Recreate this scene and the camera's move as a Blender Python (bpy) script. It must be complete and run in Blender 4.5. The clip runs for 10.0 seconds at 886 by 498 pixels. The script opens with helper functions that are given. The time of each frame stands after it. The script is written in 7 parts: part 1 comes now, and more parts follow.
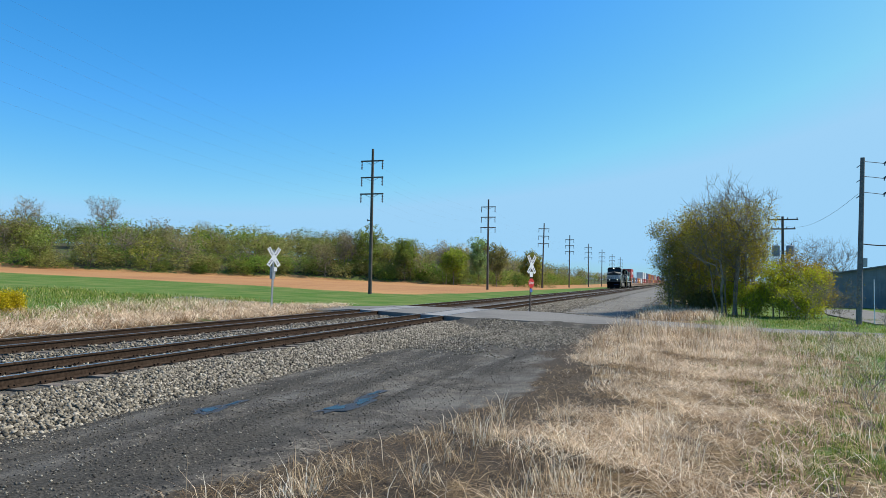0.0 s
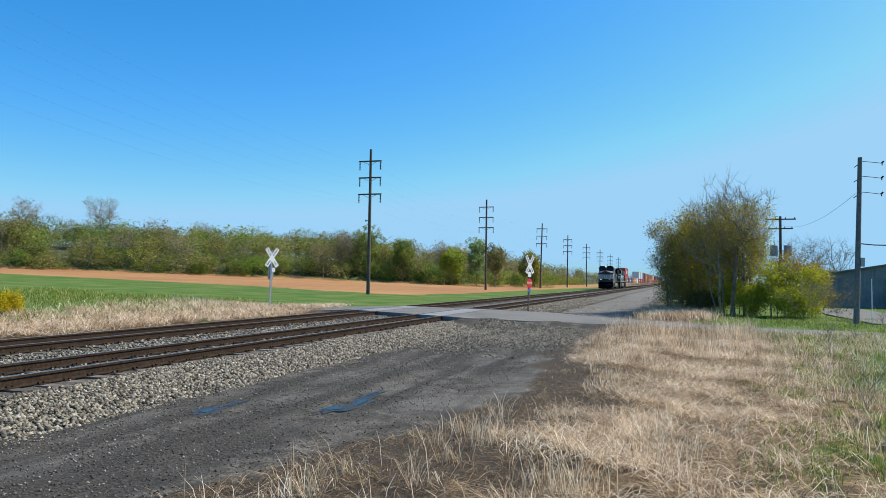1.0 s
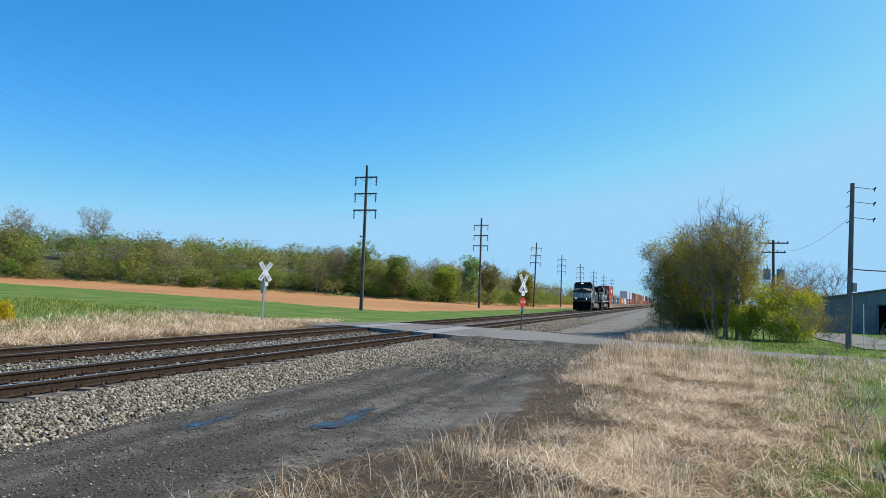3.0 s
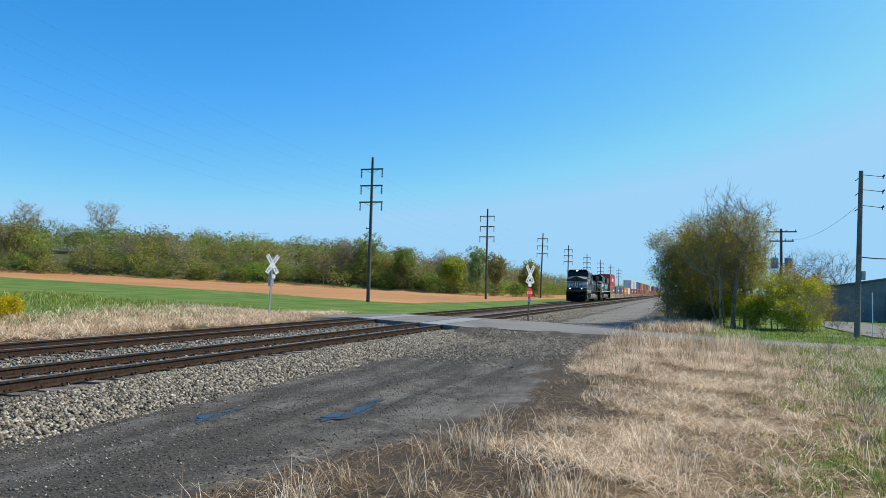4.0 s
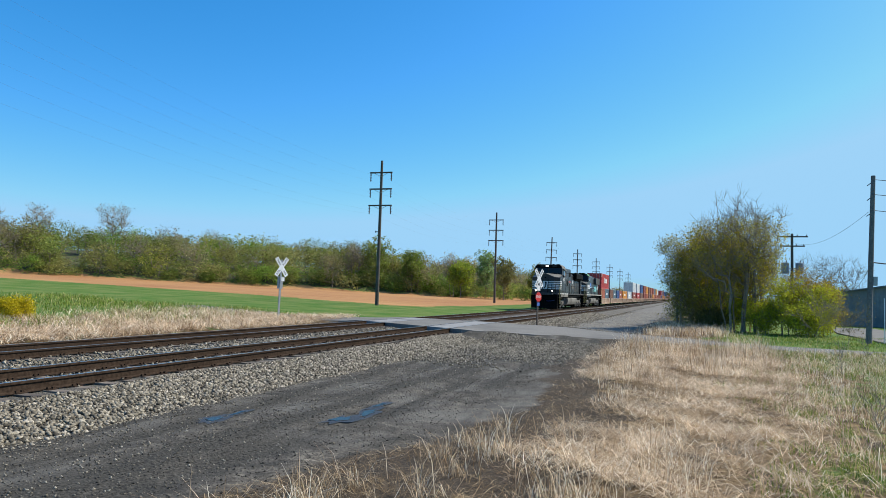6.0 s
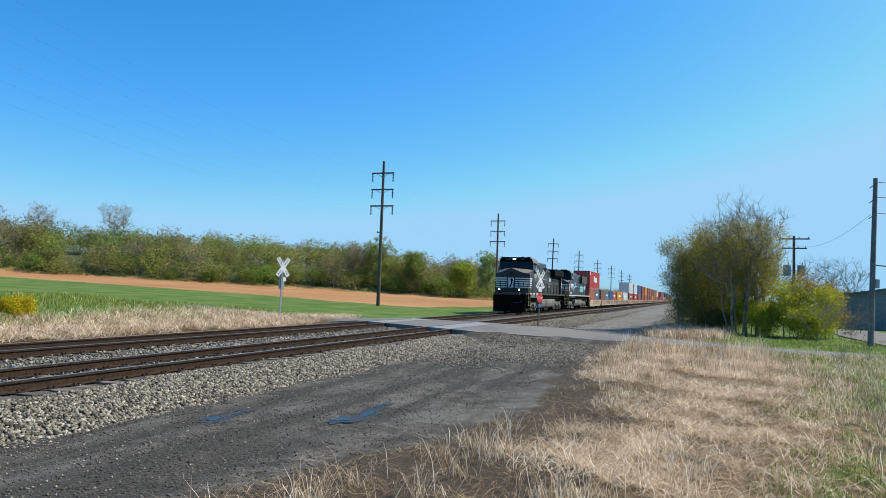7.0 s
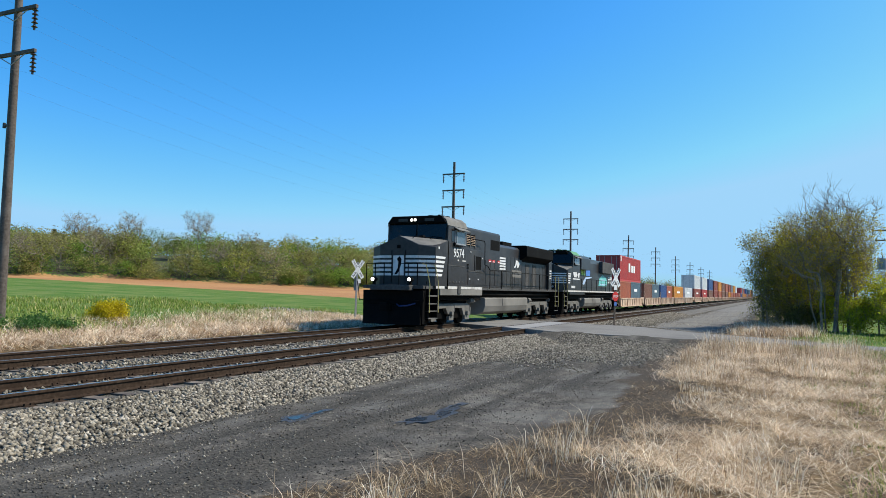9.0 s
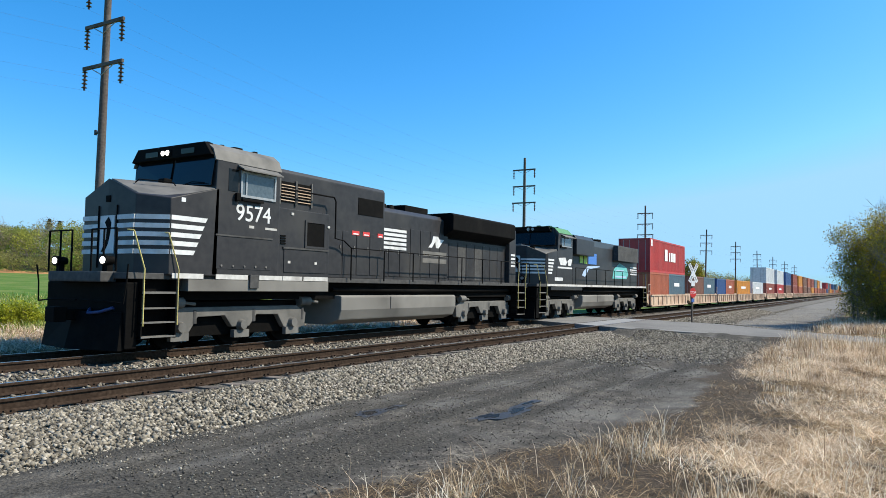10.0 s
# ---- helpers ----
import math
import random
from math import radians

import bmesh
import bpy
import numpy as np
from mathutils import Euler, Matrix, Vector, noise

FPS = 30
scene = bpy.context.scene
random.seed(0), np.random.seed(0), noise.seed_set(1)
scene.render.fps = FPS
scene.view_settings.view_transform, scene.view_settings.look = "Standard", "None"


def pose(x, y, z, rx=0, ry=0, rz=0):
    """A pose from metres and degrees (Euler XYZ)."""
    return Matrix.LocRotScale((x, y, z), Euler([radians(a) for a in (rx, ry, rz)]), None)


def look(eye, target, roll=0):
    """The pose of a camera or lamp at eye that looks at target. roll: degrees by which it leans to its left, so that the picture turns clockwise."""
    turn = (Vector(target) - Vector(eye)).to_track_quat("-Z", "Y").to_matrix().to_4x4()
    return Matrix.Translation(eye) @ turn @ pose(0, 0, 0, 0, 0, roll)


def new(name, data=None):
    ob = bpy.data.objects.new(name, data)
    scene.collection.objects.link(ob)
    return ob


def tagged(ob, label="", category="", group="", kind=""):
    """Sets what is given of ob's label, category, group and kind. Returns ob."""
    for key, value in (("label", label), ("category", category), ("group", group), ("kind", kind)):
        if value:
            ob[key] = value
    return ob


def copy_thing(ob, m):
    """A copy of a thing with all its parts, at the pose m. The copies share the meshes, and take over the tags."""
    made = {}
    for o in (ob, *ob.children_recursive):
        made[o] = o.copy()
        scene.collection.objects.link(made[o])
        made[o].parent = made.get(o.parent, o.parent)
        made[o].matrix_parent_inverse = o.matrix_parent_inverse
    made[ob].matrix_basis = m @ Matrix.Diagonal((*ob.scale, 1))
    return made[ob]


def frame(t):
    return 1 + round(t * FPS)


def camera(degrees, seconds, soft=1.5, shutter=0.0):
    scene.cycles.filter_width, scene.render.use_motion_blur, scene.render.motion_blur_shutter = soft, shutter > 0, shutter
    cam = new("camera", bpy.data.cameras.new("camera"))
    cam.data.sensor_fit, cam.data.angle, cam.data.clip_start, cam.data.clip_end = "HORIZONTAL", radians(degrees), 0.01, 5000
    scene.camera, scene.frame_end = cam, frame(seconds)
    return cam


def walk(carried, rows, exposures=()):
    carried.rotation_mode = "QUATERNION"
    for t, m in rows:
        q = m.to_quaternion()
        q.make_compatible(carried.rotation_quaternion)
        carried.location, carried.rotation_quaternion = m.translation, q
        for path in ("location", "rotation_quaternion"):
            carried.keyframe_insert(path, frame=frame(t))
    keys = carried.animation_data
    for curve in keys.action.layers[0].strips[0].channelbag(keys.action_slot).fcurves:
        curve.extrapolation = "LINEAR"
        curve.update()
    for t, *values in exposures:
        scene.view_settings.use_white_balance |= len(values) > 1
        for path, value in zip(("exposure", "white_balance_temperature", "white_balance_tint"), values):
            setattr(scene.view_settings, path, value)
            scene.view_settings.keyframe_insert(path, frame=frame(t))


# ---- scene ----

# World: y runs along the two tracks, z = 0 is the top of the rails, the camera stands over x = y = 0.
EYE_Z = 1.62
cam = camera(64.3, 10.0, soft=0.7)
TURNS = [  # seconds, tilt up, turn to the left, lean
    (0.0, 2.49, 18.61, 0.72), (0.5, 2.41, 18.49, 0.48), (1.0, 2.51, 18.46, 0.63), (1.5, 3.46, 17.97, 1.49),
    (2.0, 3.82, 17.74, 1.55), (3.5, 3.96, 18.27, 1.64), (4.0, 3.21, 18.52, 1.29), (4.5, 3.04, 19.03, 1.43),
    (5.0, 2.98, 19.39, 1.19), (5.5, 3.27, 19.31, 1.39), (7.0, 3.54, 19.37, 1.82), (7.5, 3.20, 19.77, 1.86),
    (8.0, 3.07, 20.79, 1.88), (8.5, 3.19, 22.42, 1.70), (9.0, 3.40, 25.23, 1.05), (9.5, 2.95, 28.38, 0.81),
    (10.0, 3.05, 30.99, 0.84)]
walk(cam, [(t, pose(0, 0, EYE_Z, 90 + p, 0, w) @ pose(0, 0, 0, 0, 0, r)) for t, p, w, r in TURNS],
     [(0.0, 0.21), (7.0, 0.23), (8.5, 0.24), (9.0, 0.26), (9.5, 0.34), (10.0, 0.4)])

# ---- light ----
SUN_EL, SUN_AZ = radians(46), math.atan2(0.82, 0.57)      # azimuth from +y towards +x
world = bpy.data.worlds.new("sky")
scene.world = world
world.use_nodes = True
wn = world.node_tree.nodes
sky = wn.new("ShaderNodeTexSky")
sky.sky_type, sky.sun_disc = "NISHITA", False
sky.sun_elevation, sky.sun_rotation = SUN_EL, SUN_AZ
sky.air_density, sky.dust_density, sky.ozone_density = 1.0, 1.0, 0.15
deep = wn.new("ShaderNodeHueSaturation")
deep.inputs["Saturation"].default_value = 1.1
world.node_tree.links.new(sky.outputs[0], deep.inputs["Color"])
clear = wn.new("ShaderNodeMix")
clear.data_type, clear.blend_type = "RGBA", "MULTIPLY"
clear.inputs[0].default_value = 1.0
clear.inputs[7].default_value = (0.50, 0.945, 1.34, 1)
world.node_tree.links.new(deep.outputs[0], clear.inputs[6])
split, joined = wn.new("ShaderNodeSeparateColor"), wn.new("ShaderNodeCombineColor")
world.node_tree.links.new(clear.outputs[2], split.inputs[0])


def sky_sum(op, a, b):
    n = wn.new("ShaderNodeMath")
    n.operation = op
    for sock, v in zip(n.inputs, (a, b)):
        if isinstance(v, (int, float)):
            sock.default_value = v
        else:
            world.node_tree.links.new(v, sock)
    return n.outputs[0]


# a clear sky: deep blue overhead, whitish in the thick air low down
red, grn, blu = split.outputs[0], split.outputs[1], split.outputs[2]
world.node_tree.links.new(sky_sum("MINIMUM", sky_sum("MULTIPLY", sky_sum("POWER", red, 2.0), 0.64), 2.5), joined.inputs[0])
world.node_tree.links.new(sky_sum("MINIMUM", sky_sum("MULTIPLY", sky_sum("POWER", grn, 1.1), 0.91), 4.7), joined.inputs[1])
world.node_tree.links.new(sky_sum("MINIMUM", sky_sum("ADD", sky_sum("MULTIPLY", blu, 0.96), sky_sum("MULTIPLY", sky_sum("MINIMUM", red, 2.2), 0.8)), 6.8), joined.inputs[2])
world.node_tree.links.new(joined.outputs[0], wn["Background"].inputs[0])
wn["Background"].inputs[1].default_value = 0.118
sun = new("sun", bpy.data.lights.new("sun", "SUN"))
sun.data.energy, sun.data.angle, sun.data.color = 5.0, radians(0.53), (1.0, 0.925, 0.79)
sun.matrix_world = look((0, 0, 50), (-math.sin(SUN_AZ) * math.cos(SUN_EL), -math.cos(SUN_AZ) * math.cos(SUN_EL), 50 - math.sin(SUN_EL)))

# ---- materials ----
def nodes_of(name):
    m = bpy.data.materials.new(name)
    m.use_nodes = True
    nt = m.node_tree
    return m, nt, nt.nodes["Principled BSDF"]


def noise_fac(nt, scale, detail=4.0, lo=0.35, hi=0.65, source=None):
    n = nt.nodes.new("ShaderNodeTexNoise")
    n.inputs["Scale"].default_value, n.inputs["Detail"].default_value = scale, detail
    if source is not None:
        nt.links.new(source, n.inputs["Vector"])
    r = nt.nodes.new("ShaderNodeMapRange")
    r.inputs["From Min"].default_value, r.inputs["From Max"].default_value = lo, hi
    nt.links.new(n.outputs["Fac"], r.inputs["Value"])
    return r.outputs[0]


def mix_col(nt, fac, a, b):
    m = nt.nodes.new("ShaderNodeMix")
    m.data_type = "RGBA"
    for sock, v in ((m.inputs[0], fac), (m.inputs[6], a), (m.inputs[7], b)):
        if isinstance(v, bpy.types.NodeSocket):
            nt.links.new(v, sock)
        elif isinstance(v, tuple):
            sock.default_value = (*v, 1)
        else:
            sock.default_value = v
    return m.outputs[2]


def coords(nt):
    return nt.nodes.new("ShaderNodeTexCoord").outputs["Object"]


def bump_in(nt, p, height, strength, dist):
    b = nt.nodes.new("ShaderNodeBump")
    b.inputs["Strength"].default_value, b.inputs["Distance"].default_value = strength, dist
    nt.links.new(height, b.inputs["Height"])
    nt.links.new(b.outputs[0], p.inputs["Normal"])


def surface(name, a, b, rough=0.7, metal=0.0, big=0.6, fine=14.0, stain=None, bump=0.2, dist=0.01, vary=0.0, spec=0.5):
    """A weathered surface: two tones over a broad and a fine scale, optional stains, relief."""
    m, nt, p = nodes_of(name)
    co = coords(nt)
    c = mix_col(nt, noise_fac(nt, fine, 5, 0.3, 0.7, co), a, b)
    if stain:
        c = mix_col(nt, noise_fac(nt, big, 6, 0.5, 0.72, co), c, stain)
    if vary:
        info = nt.nodes.new("ShaderNodeObjectInfo")
        hs = nt.nodes.new("ShaderNodeHueSaturation")
        mr = nt.nodes.new("ShaderNodeMapRange")
        mr.inputs["To Min"].default_value, mr.inputs["To Max"].default_value = 1 - vary, 1 + vary
        nt.links.new(info.outputs["Random"], mr.inputs["Value"])
        nt.links.new(mr.outputs[0], hs.inputs["Value"])
        nt.links.new(c, hs.inputs["Color"])
        c = hs.outputs[0]
    nt.links.new(c, p.inputs["Base Color"])
    p.inputs["Roughness"].default_value, p.inputs["Metallic"].default_value = rough, metal
    p.inputs["Specular IOR Level"].default_value = spec
    if bump:
        bump_in(nt, p, noise_fac(nt, fine * 2.5, 4, 0, 1, co), bump, dist)
    return m


def island_mat(name, ramp, rough=0.9, soft=0.0, tinted=False):
    """For grass, leaves and stones: the tone differs from piece to piece; broad patches by place."""
    m, nt, p = nodes_of(name)
    geo = nt.nodes.new("ShaderNodeNewGeometry")
    cr = nt.nodes.new("ShaderNodeValToRGB")
    cr.color_ramp.interpolation = "LINEAR"
    while len(cr.color_ramp.elements) < len(ramp):
        cr.color_ramp.elements.new(0.5)
    for e, (pos, col) in zip(cr.color_ramp.elements, ramp):
        e.position, e.color = pos, (*col, 1)
    nt.links.new(geo.outputs["Random Per Island"], cr.inputs[0])
    c = cr.outputs[0]
    if tinted:
        at = nt.nodes.new("ShaderNodeAttribute")
        at.attribute_name = "tint"
        mm = nt.nodes.new("ShaderNodeMix")
        mm.data_type, mm.blend_type = "RGBA", "MULTIPLY"
        mm.inputs[0].default_value = 1
        nt.links.new(c, mm.inputs[6])
        nt.links.new(at.outputs["Color"], mm.inputs[7])
        c = mm.outputs[2]
    nt.links.new(c, p.inputs["Base Color"])
    p.inputs["Roughness"].default_value = rough
    p.inputs["Specular IOR Level"].default_value = 0.2
    if soft:
        tr = nt.nodes.new("ShaderNodeBsdfTranslucent")
        nt.links.new(c, tr.inputs["Color"])
        mx = nt.nodes.new("ShaderNodeMixShader")
        mx.inputs[0].default_value = soft
        nt.links.new(p.outputs[0], mx.inputs[1])
        nt.links.new(tr.outputs[0], mx.inputs[2])
        nt.links.new(mx.outputs[0], nt.nodes["Material Output"].inputs["Surface"])
    return m


def glow(name, col, strength):
    m, nt, p = nodes_of(name)
    p.inputs["Base Color"].default_value = (*col, 1)
    p.inputs["Emission Color"].default_value = (*col, 1)
    p.inputs["Emission Strength"].default_value = strength
    return m


M = {}
M["stone"] = island_mat("ballast_stone", [(0, (0.05, 0.043, 0.033)), (0.45, (0.175, 0.152, 0.116)), (0.85, (0.31, 0.272, 0.21)), (1, (0.45, 0.40, 0.325))], 0.85)
M["cinder"] = island_mat("cinder_stone", [(0, (0.025, 0.023, 0.02)), (0.7, (0.11, 0.10, 0.085)), (1, (0.26, 0.24, 0.2))], 0.85)
M["ballast"] = surface("ballast_bed", (0.045, 0.041, 0.034), (0.19, 0.172, 0.142), 0.95, fine=22, big=0.5, stain=(0.15, 0.13, 0.11), bump=1.0, dist=0.05)
M["tie"] = surface("tie_timber", (0.06, 0.045, 0.036), (0.16, 0.13, 0.105), 0.9, fine=9, big=1.5, stain=(0.2, 0.17, 0.14), bump=0.6, dist=0.01, vary=0.3)
M["rail"] = surface("rail_steel_rusty", (0.026, 0.017, 0.012), (0.062, 0.042, 0.03), 0.9, fine=18, big=1.2, stain=(0.03, 0.02, 0.015), bump=0.2, dist=0.003, spec=0.06)
M["railtop"] = surface("rail_running_band", (0.42, 0.43, 0.46), (0.55, 0.56, 0.58), 0.28, metal=0.9, fine=30, bump=0.05, dist=0.001)
M["pale_gravel"] = surface("pale_gravel", (0.10, 0.094, 0.082), (0.28, 0.262, 0.23), 0.95, big=0.35, fine=34, stain=(0.105, 0.1, 0.093), bump=0.6, dist=0.02, spec=0.15)
M["asphalt"] = surface("old_asphalt", (0.14, 0.132, 0.12), (0.24, 0.228, 0.21), 0.95, fine=30, big=0.4, stain=(0.14, 0.134, 0.125), bump=0.4, dist=0.008, spec=0.15)
M["concrete"] = surface("panel", (0.2, 0.195, 0.19), (0.3, 0.29, 0.28), 0.9, fine=25, big=0.6, stain=(0.13, 0.12, 0.11), bump=0.3, dist=0.006)
M["pole"] = surface("weathered_pole_wood", (0.055, 0.042, 0.034), (0.12, 0.10, 0.085), 0.9, fine=12, big=0.8, stain=(0.16, 0.14, 0.125), bump=0.5, dist=0.01)
M["polegrey"] = surface("grey_pole_wood", (0.10, 0.10, 0.105), (0.2, 0.195, 0.19), 0.9, fine=12, big=0.8, stain=(0.08, 0.08, 0.085), bump=0.5, dist=0.01)
M["insul"] = surface("brown_porcelain", (0.03, 0.018, 0.015), (0.05, 0.03, 0.025), 0.35, fine=6, bump=0)
M["wire"] = surface("wire_metal", (0.05, 0.05, 0.055), (0.09, 0.09, 0.095), 0.6, metal=0.6, bump=0)
M["galv"] = surface("galvanised_steel", (0.30, 0.31, 0.32), (0.42, 0.43, 0.44), 0.5, metal=0.5, fine=10, bump=0.05)
M["white"] = surface("white_reflective_paint", (0.78, 0.78, 0.77), (0.86, 0.86, 0.85), 0.5, fine=9, big=2, stain=(0.66, 0.65, 0.62), bump=0.03)
M["red"] = surface("red_sign_paint", (0.55, 0.03, 0.03), (0.66, 0.05, 0.045), 0.5, fine=9, bump=0.03)
M["bluesign"] = surface("blue_sign_paint", (0.06, 0.14, 0.4), (0.09, 0.18, 0.48), 0.5, fine=9, bump=0.03)
M["black"] = surface("black_engine_paint", (0.03, 0.029, 0.031), (0.044, 0.042, 0.043), 0.36, fine=5, big=0.7, stain=(0.055, 0.052, 0.05), bump=0.06, dist=0.004, spec=0.2)
# black steel, base colour deepened to hold the shade on pilot and underbody
M["blackmat"] = surface("black_grimy_steel_shaded", (0.0022, 0.002, 0.002), (0.005, 0.0045, 0.004), 0.75, fine=8, big=1.2, stain=(0.009, 0.008, 0.007), bump=0.2, spec=0.08)
M["dusty"] = surface("dusty_grey_steel", (0.11, 0.105, 0.095), (0.17, 0.16, 0.145), 0.75, fine=3, big=0.8, stain=(0.045, 0.043, 0.04), bump=0.05)
M["tank"] = surface("dust_coated_tank_paint", (0.17, 0.16, 0.143), (0.21, 0.197, 0.175), 0.75, fine=2, big=0.5, stain=(0.095, 0.088, 0.078), bump=0.03)
M["dustydark"] = surface("road_dusted_black_steel", (0.035, 0.034, 0.033), (0.07, 0.067, 0.064), 0.75, fine=7, big=1.1, stain=(0.022, 0.021, 0.02), bump=0.2)
M["stripe"] = surface("white_engine_paint", (0.60, 0.60, 0.60), (0.72, 0.72, 0.71), 0.6, fine=6, big=2, stain=(0.45, 0.44, 0.42), bump=0.02)
M["sill"] = surface("dusty_white_sill", (0.45, 0.43, 0.4), (0.62, 0.6, 0.57), 0.7, fine=6, big=1.6, stain=(0.26, 0.24, 0.22), bump=0.05)
M["yellow"] = surface("yellow_rail_paint", (0.5, 0.4, 0.12), (0.62, 0.5, 0.18), 0.6, fine=8, stain=(0.3, 0.25, 0.12), bump=0.05)
M["glass"] = surface("dark_cab_glass", (0.006, 0.007, 0.008), (0.01, 0.011, 0.012), 0.06, bump=0, spec=0.3)
M["paleglass"] = surface("side_cab_glass", (0.06, 0.08, 0.095), (0.10, 0.125, 0.14), 0.08, bump=0, spec=0.8)
M["green"] = surface("green_engine_paint", (0.055, 0.19, 0.045), (0.085, 0.25, 0.07), 0.45, fine=5, bump=0.03)
M["teal"] = surface("teal_engine_paint", (0.10, 0.42, 0.42), (0.18, 0.55, 0.52), 0.5, fine=5, bump=0.02)
M["lime"] = surface("lime_lettering", (0.42, 0.62, 0.06), (0.5, 0.7, 0.1), 0.5, bump=0)
M["skyblue"] = surface("blue_lettering", (0.05, 0.16, 0.5), (0.09, 0.24, 0.6), 0.5, bump=0)
M["paleblue"] = surface("pale_blue_lettering", (0.35, 0.5, 0.72), (0.5, 0.62, 0.78), 0.5, bump=0)
M["hoseblue"] = surface("blue_hose_rubber", (0.015, 0.03, 0.10), (0.03, 0.055, 0.17), 0.5, bump=0)
M["lamp"] = glow("headlamp_light", (1.0, 0.95, 0.85), 4.0)
M["straw"] = island_mat("dry_grass", [(0, (0.17, 0.095, 0.042)), (0.3, (0.56, 0.385, 0.225)), (0.7, (0.88, 0.70, 0.485)), (1, (0.98, 0.90, 0.74))], 0.65, 0.25, True)
M["litter"] = island_mat("dead_litter", [(0, (0.035, 0.024, 0.014)), (0.5, (0.13, 0.085, 0.045)), (0.85, (0.30, 0.21, 0.11)), (1, (0.6, 0.47, 0.29))], 0.85)
M["blade"] = island_mat("green_grass", [(0, (0.07, 0.13, 0.014)), (0.55, (0.19, 0.27, 0.035)), (0.8, (0.42, 0.42, 0.11)), (1, (0.7, 0.56, 0.28))], 0.8, 0.3)
M["bright_blade"] = island_mat("spring_grass", [(0, (0.13, 0.20, 0.035)), (0.6, (0.28, 0.37, 0.07)), (1, (0.46, 0.50, 0.14))], 0.8, 0.3)
M["leaf"] = island_mat("leaves", [(0, (0.62, 0.62, 0.62)), (0.6, (0.88, 0.88, 0.88)), (1, (1.12, 1.1, 1.0))], 0.8, 0.45, True)
M["bark"] = surface("grey_bark", (0.17, 0.135, 0.10), (0.35, 0.29, 0.22), 0.95, fine=10, big=1.5, stain=(0.07, 0.06, 0.05), bump=0.5, dist=0.01)
M["water"] = surface("puddle_water", (0.012, 0.012, 0.012), (0.02, 0.02, 0.02), 0.2, fine=14, bump=0.5, dist=0.004, spec=0.12)
M["mud"] = surface("wet_dark_cinders", (0.018, 0.018, 0.019), (0.045, 0.044, 0.044), 0.55, fine=18, big=1.1, bump=0.6, dist=0.02)
M["barn"] = surface("blue_grey_metal_siding", (0.17, 0.185, 0.2), (0.23, 0.25, 0.265), 0.55, fine=2, big=0.4, stain=(0.13, 0.145, 0.16), bump=0.05)
M["barnroof"] = surface("pale_metal_roof", (0.10, 0.115, 0.13), (0.16, 0.175, 0.19), 0.5, fine=3, bump=0.05)
M["transf"] = surface("transformer_grey_paint", (0.16, 0.2, 0.25), (0.22, 0.26, 0.31), 0.5, fine=5, bump=0.02)
M["rust"] = surface("rusty_tan_well_paint", (0.42, 0.29, 0.20), (0.58, 0.44, 0.32), 0.75, fine=4, big=1.0, stain=(0.30, 0.17, 0.11), bump=0.15, vary=0.2)


